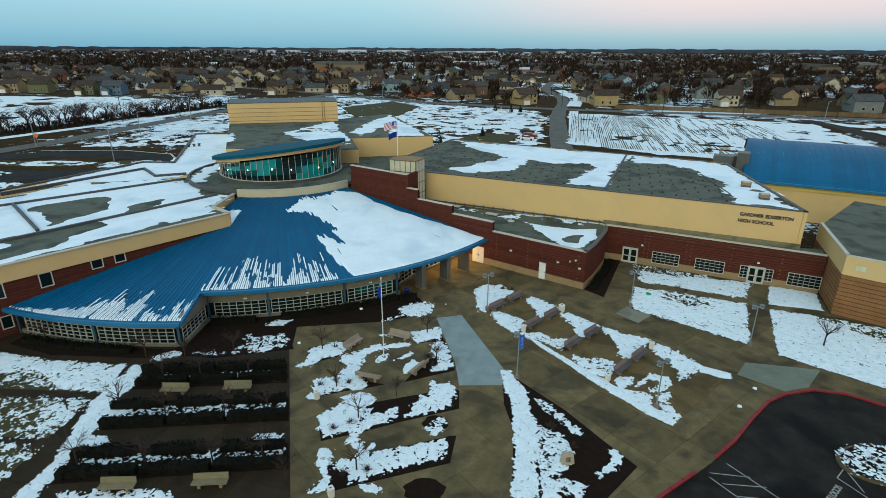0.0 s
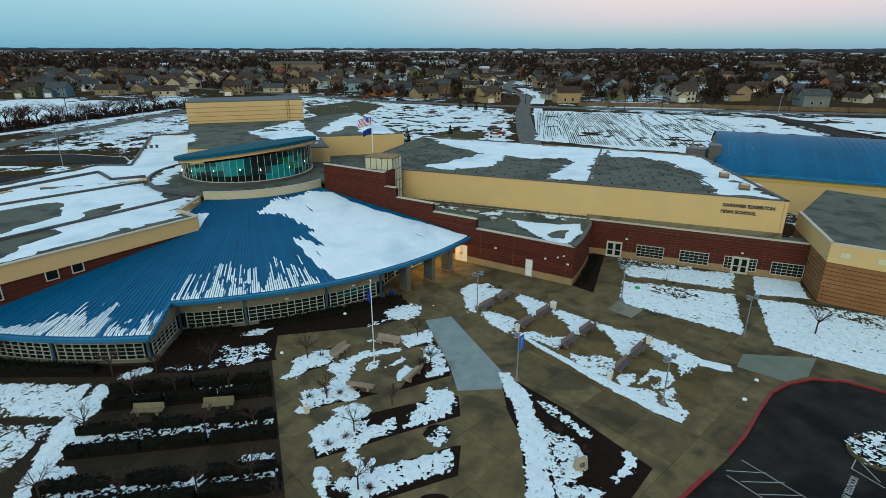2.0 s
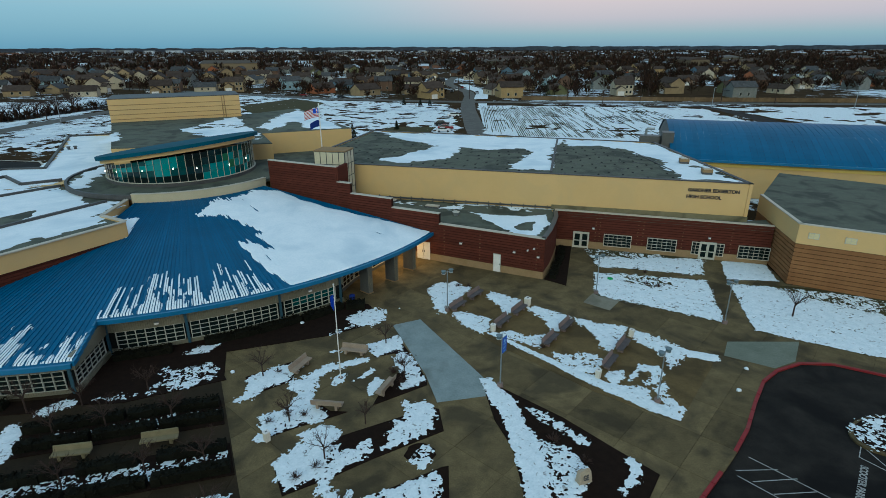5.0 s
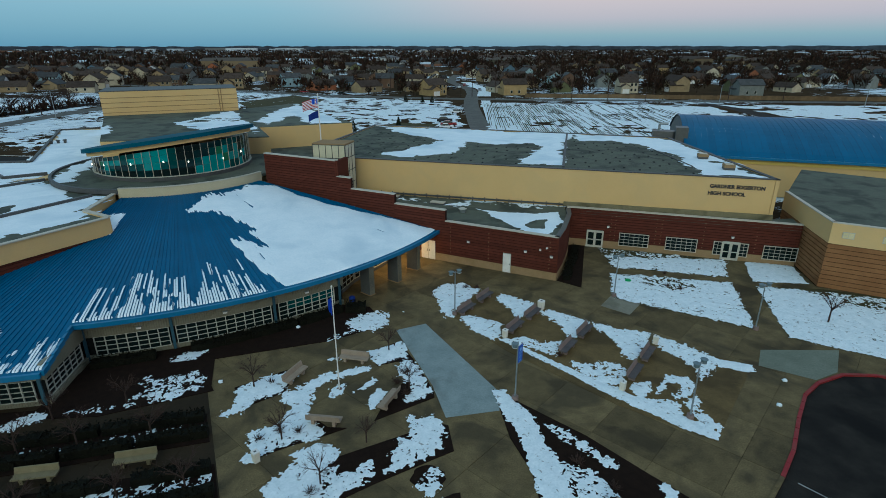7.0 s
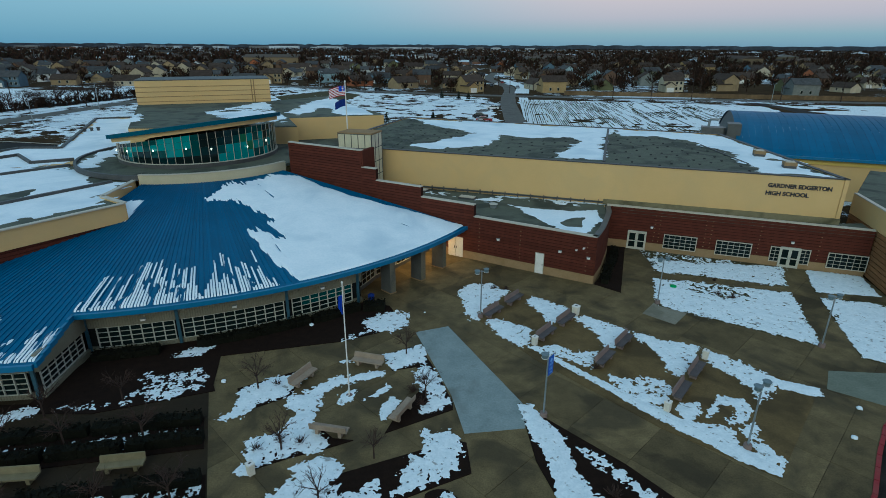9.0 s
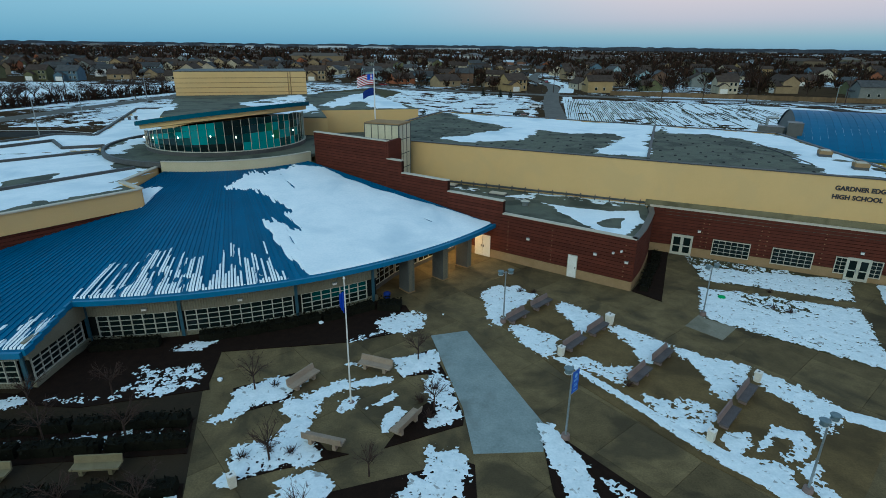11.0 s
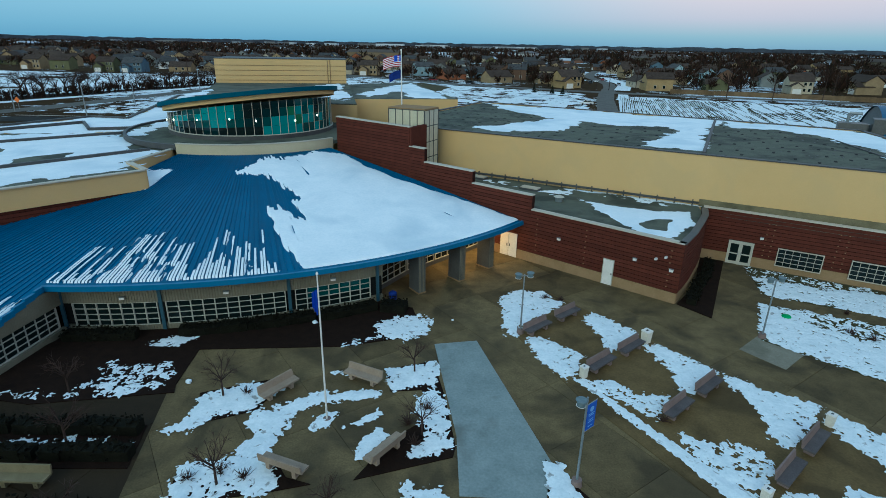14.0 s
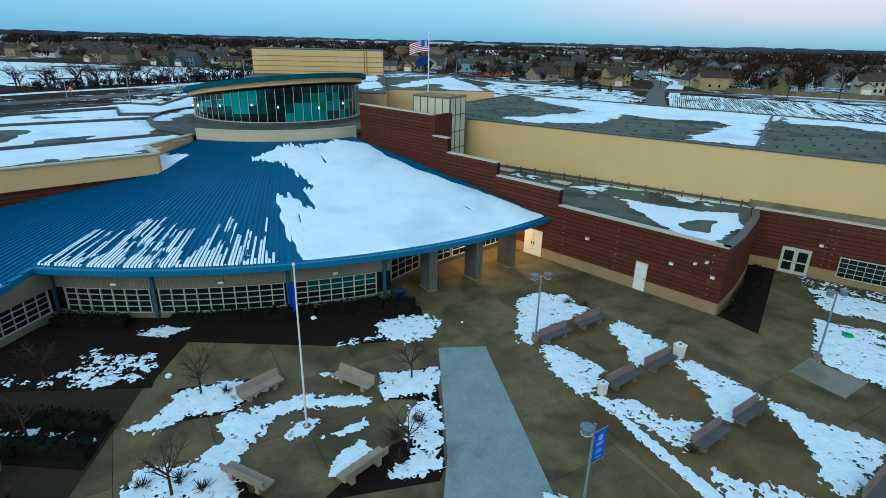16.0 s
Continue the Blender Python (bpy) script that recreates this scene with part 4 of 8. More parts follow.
def glazed_doors(name, label, m, w, h, side=0.0):
    dr = thing(name, label, "door", m, kind="structure")
    part("door_frame", Shape().box(-0.05, 0.05, -0.08, 0.05, 0, h).box(w - 0.05, w + 0.05, -0.08, 0.05, 0, h).box(0.05, w - 0.05, -0.078, 0.05, h - 0.08, h + 0.02).box(w / 2 - 0.05, w / 2 + 0.05, -0.075, 0.05, 0, h - 0.08), M["white_frame"], dr)
    for i in (0, 1):
        x0 = 0.05 + i * (w / 2)
        x1 = x0 + w / 2 - 0.1
        leaf = part("leaf", Shape().box(x0, x0 + 0.1, -0.06, -0.01, 0.02, h - 0.08).box(x1 - 0.1, x1, -0.06, -0.01, 0.02, h - 0.08).box(x0 + 0.1, x1 - 0.1, -0.06, -0.01, 0.02, 0.28).box(x0 + 0.1, x1 - 0.1, -0.06, -0.01, h - 0.25, h - 0.08).box(x0 + 0.1, x1 - 0.1, -0.06, -0.01, 0.95, 1.06), M["white_frame"], dr)
        part("glazing", Shape().box(x0 + 0.1, x1 - 0.1, -0.03, -0.005, 0.2, h - 0.2), M["glass"], leaf)
        part("handle", Shape().box(x1 - 0.1 if i == 0 else x0 + 0.04, x1 - 0.05 if i == 0 else x0 + 0.09, -0.12, -0.06, 0.9, 1.2), M["pole_metal"], leaf)
    return dr


glazed_doors("door_gym_side", "white-framed glazed double door in brick, shut", on_gym(0.2), 1.9, 2.15)
glazed_doors("door_gym_main", "white-framed glazed double door with side windows, shut", on_gym(15.3), 1.75, 2.2)
for x0 in (14.4, 17.1):
    grid_window("window_sidelight", "narrow grid sidelight beside the doors", on_gym(x0, 0.55), 0.85, 1.55, 2, 4, bar=0.03, mat="coping", rim=0.035)
for sx in (2.9, 8.0, 13.2, 18.6, 23.2, 3.4, 8.6):
    strap = thing("brick_ties", "column of small pale wall ties on brick", "wall tie", on_gym(sx), "wall ties")
    for k in range(7):
        part("tie", Shape().box(-0.05, 0.05, -0.03, 0.0, 1.2 + k * 0.48, 1.26 + k * 0.48), M["stone_base"], strap)
for sx in (2.6, 16.2):
    lamp = thing("wall_light", "small pale wall light on brick", "wall light", on_gym(sx, 2.75), "wall lights")
    part("housing", Shape().box(-0.13, 0.13, -0.14, 0, -0.1, 0.1), M["white_paint"], lamp)
    part("hood", Shape().box(-0.15, 0.15, -0.17, 0, 0.1, 0.13), M["pole_metal"], lamp)

# lettering on the fascia
fd = GYM[1] - GYM[0]
mf = Matrix.Translation((GYM[0].x, GYM[0].y, 0)) @ Matrix.Rotation(math.atan2(fd.y, fd.x), 4, "Z")


def lettering(text, m, height, mat, parent=None, depth=0.03, width=None):
    cu = bpy.data.curves.new("lettering", "FONT")
    cu.body, cu.size, cu.extrude = text, height / 0.72, depth
    cu.offset = 0.05 * height
    tmp = bpy.data.objects.new("tmp", cu)
    scene.collection.objects.link(tmp)
    bpy.context.view_layer.update()
    me = bpy.data.meshes.new_from_object(tmp.evaluated_get(bpy.context.evaluated_depsgraph_get()))
    wide = max(v.co.x for v in me.vertices) - min(v.co.x for v in me.vertices)
    bpy.data.objects.remove(tmp)
    bpy.data.curves.remove(cu)
    me.materials.clear()
    me.materials.append(mat)
    ob = new("lettering", me)
    ob.parent = parent
    ob.matrix_basis = m @ Matrix.Rotation(radians(90), 4, "X") @ Matrix.Diagonal(((width or wide) / wide, 1, 1, 1))
    return ob


for text, x, z, w in (("GARDNER EDGERTON", 44.7, 7.92, 5.75), ("HIGH SCHOOL", 44.6, 7.1, 3.95)):
    tagged(lettering(text, mf @ Matrix.Translation((x, -0.03, z)), 0.42, M["letters"], width=w), "dark raised capital letters on the cream fascia", "lettering", "wall lettering")

# band along the fascia foot
part("foot_band", Shape().bar(GYM[0] + fd * 0.55, GYM[1], 0.25, 4.55, 5.15, shift=-0.1), M["foot_band"], gym, "weathered pale foot band")
part("foot_rail", Shape().bar(GYM[0] + fd * 0.02, GYM[0] + fd * 0.55, 0.12, 4.75, 4.95, shift=-0.35), M["dark_coping"], gym)
for k in range(18):
    p = GYM[0] + fd * (0.03 + 0.03 * k)
    part("rail_post", Shape().box(-0.05, 0.05, -0.45, -0.3, 4.4, 5.1, Matrix.Translation((p.x, p.y, 0)) @ Matrix.Rotation(math.atan2(fd.y, fd.x), 4, "Z")), M["dark_coping"], gym)

# roof seams, hatches and vents of the gym
SEAM = (Vector((22.2, 74.0)), Vector((33.4, 100.0)))
part("roof_seam", Shape().bar(SEAM[0], SEAM[1], 0.3, GYM_TOP - 0.1, GYM_TOP + 0.12), M["dark_coping"], gym, "dark expansion joint")
part("roof_seam", Shape().bar(Vector((38.2, 71.5)), Vector((39.8, 84)), 0.16, GYM_TOP - 0.1, GYM_TOP + 0.05), M["dark_coping"], gym)
for x, y in ((42.6, 76.0), (41.4, 69.2)):
    hatch = thing("roof_vent", "square tan roof vent on a kerb", "roof vent", pose(x, y, GYM_TOP - 0.08, 0, 0, -25), "roof vents")
    part("kerb", Shape().box(-0.6, 0.6, -0.6, 0.6, 0, 0.35), M["dark_coping"], hatch)
    part("hood", Shape().box(-0.62, 0.62, -0.62, 0.62, 0.35, 0.7), M["stone_base"], hatch)
    part("cap", Shape().box(-0.45, 0.45, -0.45, 0.45, 0.7, 0.78), M["coping"], hatch)
rs = np.random.RandomState(5)
pins = Shape()
for k in range(260):
    u, v = rs.uniform(0.03, 0.97), rs.uniform(0.05, 0.95)
    p = GYM[0].lerp(GYM[1], u).lerp(Vector((1.7, 117)).lerp(GYM[2], u), v)
    pins.box(p.x - 0.09, p.x + 0.09, p.y - 0.09, p.y + 0.09, GYM_TOP - 0.08, GYM_TOP - 0.045)
tagged(part("roof_anchors", pins, M["dark_coping"]), "many small dark fixing plates on the roof", "roof fixing", "", "stuff")

# glazed lantern beside the high brick wall
LN = [Vector((-8.2, 81.4)), Vector((-4.2, 79.9)), Vector((-3.0, 82.6)), Vector((-7.0, 84.1))]
M["lantern_glass"] = surface("lantern_glass", (0.50, 0.47, 0.33), (0.62, 0.58, 0.42), 0.5, 8, 0.35, bump=0.02)
lantern = thing("glass_lantern", "tall box of milky glass panels in dark frames", "lantern", kind="structure")
for a, b, cols in ((LN[0], LN[1], 5), (LN[1], LN[2], 3)):
    d = b - a
    m = Matrix.Translation((a.x, a.y, 0)) @ Matrix.Rotation(math.atan2(d.y, d.x), 4, "Z")
    for i in range(cols):
        for j in range(4):
            part("pane", Shape().box(d.length * i / cols + 0.03, d.length * (i + 1) / cols - 0.03, 0.0, 0.05, 5.0 + 1.65 * j + 0.03, 5.0 + 1.65 * (j + 1) - 0.03, m), M["lantern_glass"], lantern)
    sh = Shape()
    for i in range(cols + 1):
        sh.box(d.length * i / cols - 0.04, d.length * i / cols + 0.04, -0.04, 0.08, 4.5, 11.6, m)
    for j in range(5):
        sh.box(0, d.length, -0.03, 0.07, 5.0 + 1.65 * j - 0.04, 5.0 + 1.65 * j + 0.04, m)
    part("frame", sh, M["dark_coping"], lantern)
part("back", Shape().prism([p * 0.99 + Vector((-5.6, 82)) * 0.01 + Vector((0, .12)) for p in LN], 4.5, 11.55), M["cladding"], lantern)
part("cap", Shape().prism([p * 1.02 - Vector((-5.6, 82)) * 0.02 for p in LN], 11.6, 11.78), M["stone_base"], lantern)
part("high_wall_return", Shape().bar(Vector(wp(27.4)), Vector(wp(27.4)) + Vector((1.3, 2.6)), 0.4, 4.5, 10.3), M["brick"], lantern)

# low-roof skylights and vent
for x, y in ((1.6, 80.8), (6.9, 76.6), (-1.0, 82.0)):
    sk = thing("skylight", "flat pale skylight on the low roof", "skylight", pose(x, y, 4.5, 0, 0, -30), "skylights")
    part("kerb", Shape().box(-1.0, 1.0, -0.5, 0.5, 0, 0.18), M["dark_coping"], sk)
    part("dome", Shape().box(-0.92, 0.92, -0.42, 0.42, 0.18, 0.28), M["coping"], sk)
sk = thing("roof_exhaust", "small silver roof exhaust fan", "roof vent", pose(9.2, 72.4, 4.5))
part("drum", Shape().tube((0, 0, 0), (0, 0, 0.45), 0.32, 0.38, 12), M["pole_metal"], sk)
part("cap", Shape().tube((0, 0, 0.45), (0, 0, 0.6), 0.5, 0.15, 12), M["white_frame"], sk)

# classroom windows and side door
mc_d = FASCIA_B - FASCIA_A
mc = Matrix.Translation((FASCIA_A.x, FASCIA_A.y, 0)) @ Matrix.Rotation(math.atan2(-mc_d.y, -mc_d.x), 4, "Z")
for s0, z0, w, h in ((21.1, 4.0, 1.1, 1.5), (16.3, 4.55, 1.1, 1.0), (13.95, 4.6, 1.05, 0.95), (25.0, 0.8, 0.9, 1.3), (25.2, 4.0, 1.1, 1.5)):
    grid_window("window_classroom", "small square classroom window in brick", mc @ Matrix.Translation((-s0, -0.06, z0)), w, h, 1, 1, mat="coping")

# windows in the tan hall's cream band
td = TAN[1] - TAN[0]
mt = Matrix.Translation((TAN[0].x, TAN[0].y, 0)) @ Matrix.Rotation(math.atan2(td.y, td.x), 4, "Z")
M["pale_glass"] = surface("pale_glass", (0.55, 0.48, 0.27), (0.66, 0.58, 0.34), 1, 9, 0.3, bump=0.02)
for sx in (1.0, 4.2, 7.6, 11, 14.4):
    win = thing("window_band", "small pale square window in the cream band", "window", mt @ Matrix.Translation((sx, -0.03, 5.5)), kind="structure")
    part("window_frame", Shape().box(-0.05, 0.95, -0.05, 0, -0.05, 0.6), M["white_frame"], win)
    for i in (0, 1):
        for j in (0, 1):
            part("pane", Shape().box(0.02 + i * 0.45, 0.43 + i * 0.45, -0.07, -0.05, 0.0 + j * 0.28, 0.26 + j * 0.28), M["pale_glass"], win)

# lamps glowing inside the rotunda
M["bulb"] = plain("bulb", (1, 0.9, 0.75), 0.5, emit=5, emit_color=(1, 0.88, 0.7))
for deg, z in ((-150, 9.0), (-128, 9.4), (-104, 9.7), (-82, 9.9), (-66, 9.7), (-40, 9.5), (-20, 9.8)):
    p = polar(GLASS_R + 0.1, deg)
    gl = thing("globe_light", "small glowing globe light on the rotunda front", "light", pose(p.x, p.y, z), "rotunda lights")
    part("stem", Shape().tube((0, 0, 0.1), (0, 0, 0.3), 0.02, 0.02, 6), M["pole_metal"], gl)
    part("globe", Shape().tube((0, 0, -0.11), (0, 0, 0), 0.04, 0.08, 10).tube((0, 0, 0), (0, 0, 0.11), 0.08, 0.04, 10), M["bulb"], gl)

# roof plant behind the gym
plant = thing("roof_plant", "cluster of dark rooftop air handling units", "air handling unit", pose(48.6, 98.6, 0, 0, 0, -27))
for x, y, w, d, h in ((0, 0, 3.2, 2.2, 9.4), (3.8, 1, 2.0, 2.6, 10.0), (1.2, 3.4, 4.2, 1.8, 9.0)):
    part("unit", Shape().box(x, x + w, y, y + d, 0, h), M["grey_metal"], plant)
part("pipe", Shape().tube((1, 1, 9.3), (1, 1, 10.6), 0.2, 0.2, 8).tube((1, 1, 10.6), (2.4, 1.2, 10.6), 0.2, 0.2, 8), M["pole_metal"], plant)

# ---- snow on the roofs ----
def cone_snow():
    """Snow on the fan roof, laid lane by lane so that its edges follow the seams."""
    big = [(-73.7, 19.4), (-65.2, 16.3), (-42.7, 15.5), (-36.5, 17.5), (-38.0, 22), (-37.8, 27), (-36.0, 32), (-35.3, 38), (-34.6, 41.8), (-56, 41.8), (-64.4, 41.8), (-64.6, 38.4), (-65.6, 34.8), (-66.4, 31.8), (-66.7, 29.2), (-64.6, 29.2), (-61.4, 33.2), (-62.5, 29.2), (-60.0, 27.1), (-61.5, 25.9), (-65.5, 21.6)]
    sh = Shape()
    rs = np.random.RandomState(11)
    for a0, a1, bigr in lanes:
        am = (a0 + a1) / 2
        for half in (0, 1, 2):
            b0, b1 = ((a0 + (a1 - a0) * 0.14, a0 + (a1 - a0) * 0.50), (a0 + (a1 - a0) * 0.60, a0 + (a1 - a0) * 0.94), (a0, a1))[half]
            rr = np.arange(15.2, bigr + 0.05, 0.2)
            aa = np.array([b0, (b0 + b1) / 2, b1])
            A, R = np.meshgrid(aa, rr)
            X, Y = HUB.x + R * np.cos(np.radians(A)), HUB.y + R * np.sin(np.radians(A))
            jag = rs.uniform(-1, 1)
            f = np.full(A.shape, -1.0)
            if half == 2 and a0 > -75 and bigr < 42:
                # stretch bearings so that the outline is measured in metres
                sc = 0.5
                d = edge_distance([(p[0] * sc, p[1]) for p in big], A * sc, R + (0.95 if am < -58 else 0.35) * jag)
                f = np.minimum(d + 0.25 * wave(X, Y, 1.4, 3), 0.9 - 0.0 * R)
                gap = wave(A * 1.2, R * 0.28, 1.0, 21) + 0.5 * wave(A * 3.0, R * 0.5, 1.0, 22)
                f = np.minimum(f, 1.08 + 0.012 * np.abs(am + 57) - gap)
            if half < 2 and a0 < -66.8 and bigr < 42:
                env = np.interp(am, [-86.7, -84, -81, -78, -76, -74.6, -73.6, -71.5, -69.5, -67.9, -67], [4.5, 6.2, 7.6, 7.4, 7.2, 3.4, 8.6, 6.5, 5.5, 7.2, 2.6])
                long = env * np.clip(0.80 + 0.5 * rs.uniform(-1, 0.6), 0.1, 1.15)
                if rs.rand() < (0.55 if half else 0.2):
                    long *= rs.uniform(0.1, 0.8)
                g = (R - (40.25 - long)) * 0.5
                g = np.minimum(g, 0.50 - patchy(A * 1.6, R * 0.55, 1.0, 31))
                f = np.maximum(f, g)
            if half < 2 and bigr > 42:
                env = np.interp(am, [-111, -103, -100, -97, -93, -91, -89.5, -88.6, -87], [0.3, 1.2, 3.2, 5.2, 5.0, 1.6, 3.2, 3.8, 3.4])
                long = env * rs.uniform(0.55, 1.1)
                g = np.minimum((R - (45.6 - long)) * 0.5, 0.34 - patchy(A * 1.5, R * 0.5, 1.0, 41))
                f = np.maximum(f, g)
            if half == 2 and am < -87.5 and bigr > 42:
                f = np.maximum(f, edge_distance([(-101 * 0.36, 20.2), (-91.0 * 0.36, 19.2), (-90.2 * 0.36, 24.5)], A * 0.36, R + 0.4 * jag))
            f = np.minimum(f, (R - np.interp(am, [-111, -34], [inner_r(am), inner_r(am)]) - 0.1))
            lim = outer_r(am, bigr)
            f = np.minimum(f, lim - 0.9 - R if am > -58 and lim < bigr - 0.5 else 9)
            f = np.minimum(f, bigr - 0.28 - R)
            Z = roof_z(X, Y)
            sheet(sh, X, Y, f, Z + 0.015 + (0.085 + 0.035 * wave(X, Y, 1.7, 35)) * np.clip(f * 9, 0.1, 1), Z + 0.006)
    return sh


tagged(part("roof_snow", cone_snow(), M["roof_snow"], None, "", True), "thin snow in streaks along the blue roof seams", "snow", "", "stuff")


def flat_snow(poly, z, amount=0.8, seed=1, cell=0.4, size=4.0, holes=(), ragged=1.0, along=(0.9, -0.43)):
    """Snow on a flat roof, drawn out along the wind, with bare patches."""
    px, py = [p[0] for p in poly], [p[1] for p in poly]
    x, y = np.meshgrid(np.arange(min(px) - 2 * cell, max(px) + 3 * cell, cell), np.arange(min(py) - 2 * cell, max(py) + 3 * cell, cell))
    u, v = (x * along[0] + y * along[1]) * 0.5, y * along[0] - x * along[1]
    nz = patchy(u, v, size, seed)
    nz = nz + 0.5 * wave(u, v, size * 0.16, seed + 6) + 0.42 * wave(u * 0.7, v, size * 0.08, seed + 7)
    f = edge_distance(poly, x, y) + ragged * (nz - 0.2)
    for h in holes:
        f = np.minimum(f, -edge_distance(h, x, y) + ragged * 0.8 * patchy(u, v, size * 0.7, seed + 9))
    f = np.minimum(f, (amount - 0.5) * 4 + nz)
    zz = np.full_like(x, z)
    tagged(part("roof_snow", sheet(Shape(), x, y, f, zz + 0.05 * np.clip(f * 2, 0.2, 1), zz + 0.005), M["roof_snow"], None, "", True), "windblown snow lying on a grey flat roof", "snow", "", "stuff")


DECK = GYM_TOP - 0.05


def roof_pavers():
    """Ballast slabs laid in staggered rows on the gym roof, with dark drainage slots between some of them."""
    rp = random.Random(77)
    slabs, slots = Shape(), Shape()
    ang = math.atan2(63.6 - 86.7, 42.9 - 0.3)
    ax, ay = Vector((math.cos(ang), math.sin(ang))), Vector((-math.sin(ang), math.cos(ang)))
    spots = [(i, j, Vector((0.3, 84.0)) + ax * ((i + 0.5 * (j % 2)) * 1.2) + ay * (j * 0.8)) for i in range(-12, 52) for j in range(-8, 62)]
    inside = edge_distance([tuple(p) for p in GYM], np.array([c.x for _, _, c in spots]), np.array([c.y for _, _, c in spots])) > 0.9
    for (i, j, c), ok in zip(spots, inside):
        if not ok:
            continue
        e, f = ax * 0.575, ay * 0.375
        slabs.prism([c - e - f, c + e - f, c + e + f, c - e + f], DECK - 0.028, DECK + rp.uniform(-0.012, -0.004))
        if (i + 2 * j) % 5 == 0 and rp.random() < 0.85:
            d = c + ax * 0.6
            slots.prism([d - ax * 0.13 - f * .9, d + ax * 0.13 - f * .9, d + ax * 0.13 + f * .9, d - ax * 0.13 + f * .9], DECK - 0.028, DECK + 0.004)
    tagged(part("roof_pavers", slabs, M["membrane"], None), "grey ballast slabs in rows on a flat roof", "roof slabs", "", "stuff")
    tagged(part("roof_slots", slots, M["dark_inside"], None), "small dark slots between grey roof slabs", "roof slots", "", "stuff")


roof_pavers()
flat_snow([(1.7, 116.6), (34.0, 100.2), (22.9, 74.4), (17.4, 77.4), (23.1, 87.2), (24.7, 91.8), (18.9, 91.7), (15, 94), (10.3, 86.9), (3.8, 83.4), (0.3, 86.7), (6.1, 92.3), (11.4, 96.5), (4.8, 108)], DECK, 0.95, 3, 0.4, 2.6)
flat_snow([(34, 100.2), (47.4, 92.6), (42.9, 63.6), (36.6, 66.6), (38, 71.4), (40, 79.7), (39.6, 85.5), (37.7, 92.2), (33.2, 93)], DECK, 0.95, 8, 0.4, 2.2, holes=([(41.6, 74.6), (43.8, 75.2), (44.4, 72.6), (42.0, 72.8)],))
flat_snow([(10.9, 73.7), (14.6, 71.5), (17.4, 70.3), (20.9, 70.6), (19.5, 66.6), (16.7, 62.1), (14.2, 63.4), (13.4, 66.4), (12.4, 70.6)], 4.5, 0.95, 12, 0.25, 1.6, holes=([(14.9, 66.3), (16.7, 68.1), (18.2, 67.9), (16.7, 64.8), (14.9, 64.6)],), ragged=0.4)
flat_snow([(2, 80), (8, 75), (14, 72.5), (22, 72.5), (21, 73.6), (8, 78.3)], 4.5, 0.42, 15, 0.3, 1.6)
flat_snow([(-28.3, 68.4), (-31.2, 70.8), (-31.0, 77.4), (-34.0, 79.3), (-43, 87.8), (-58, 84), (-68, 62), (-52, 40.5)], 7.1, 0.9, 19, 0.5, 3.4, holes=([(-55.6, 69.8), (-48.3, 76.3), (-44.2, 70), (-45.1, 64.9), (-47, 61.6)], [(-49.2, 57.5), (-46.3, 61.6), (-40.3, 63.9), (-41.2, 56.7), (-44.6, 51.6)], [(-42, 71), (-40, 74.5), (-38.7, 70.5), (-40.5, 68.5)]), ragged=1.7, along=(0.62, 0.78))
flat_snow([p[:] for p in [(-43.5, 88.4), (-58, 84.4), (-65.5, 79.5), (-56, 100.6), (-50.4, 100.5), (-61, 135.6), (-50.2, 138.4), (-38.5, 104)]], 7.02, 0.98, 23, 0.6, 4.0)
flat_snow([(-34.8, 118.8), (-27.5, 137.5), (-16.3, 101), (-24.7, 103)], 10.12, 0.62, 27, 0.5, 3.0)
flat_snow([(-42.8, 104), (-45, 116), (-40.3, 107)], 10.12, 0.9, 29, 0.4, 2.0)
flat_snow([(-22.1, 126.5), (-20.7, 139.2), (-15.8, 161), (-8.2, 137), (-4, 122.6), (-10.7, 121), (-14.7, 136.3), (-18.3, 122.4)], 9.06, 0.95, 33, 0.5, 3.0)
flat_snow([(-42.0, 92), (-40.8, 86), (-38.8, 82.6), (-37.2, 84.5), (-38.6, 88), (-38.8, 92), (-38, 99), (-41, 98)], LEDGE_Z, 0.95, 37, 0.3, 1.6)
flat_snow([(-13, 86), (-9, 88), (-9, 95), (-14, 99), (-14, 90)], 5.0, 0.9, 43, 0.4, 2.0)
structure("roof_link", Shape().prism([(-14, 84.2), (-4, 84.4), (-8.4, 94), (1.7, 117), (-3, 122), (-20, 118), (-14, 100)], 4.3, 5.0), M["membrane"], "grey flat roof between gym and rotunda", "roof")
# roof kerbs that part the flat roofs
for a, b in (((-49.5, 55.2), (-32.8, 77.2)), ((-60.5, 69.5), (-42.0, 87.0)), ((-58.2, 71.5), (-47.0, 60.4)), ((-64.1, 77), (-52.6, 94.8)), ((-52.6, 94.8), (-47.8, 89.1)), ((-47.8, 89.1), (-43.5, 91))):
    structure("roof_kerb", Shape().bar(Vector(a), Vector(b), 0.35, 6.9, 7.42), M["dark_coping"], "dark roof kerb between snowy flat roofs", "kerb")
for k in range(3):
    rv = thing("roof_vent", "small dark roof vent in snow", "roof vent", pose(-55 + k * 0.9, 118 + k * 0.5, 7.0), "roof vents")
    part("hood", Shape().tube((0, 0, 0), (0, 0, 0.5), 0.25, 0.25, 8), M["dark_coping"], rv)
    part("cap", Shape().tube((0, 0, 0.5), (0, 0, 0.65), 0.4, 0.3, 8), M["dark_coping"], rv)

# ---- court: beds, lawns, drives ----
def bed(name, label, poly, mat, top=0.04, category="flower bed"):
    return structure(name, Shape().prism([Vector(p) for p in poly], -0.08, top), M[mat], label, category)


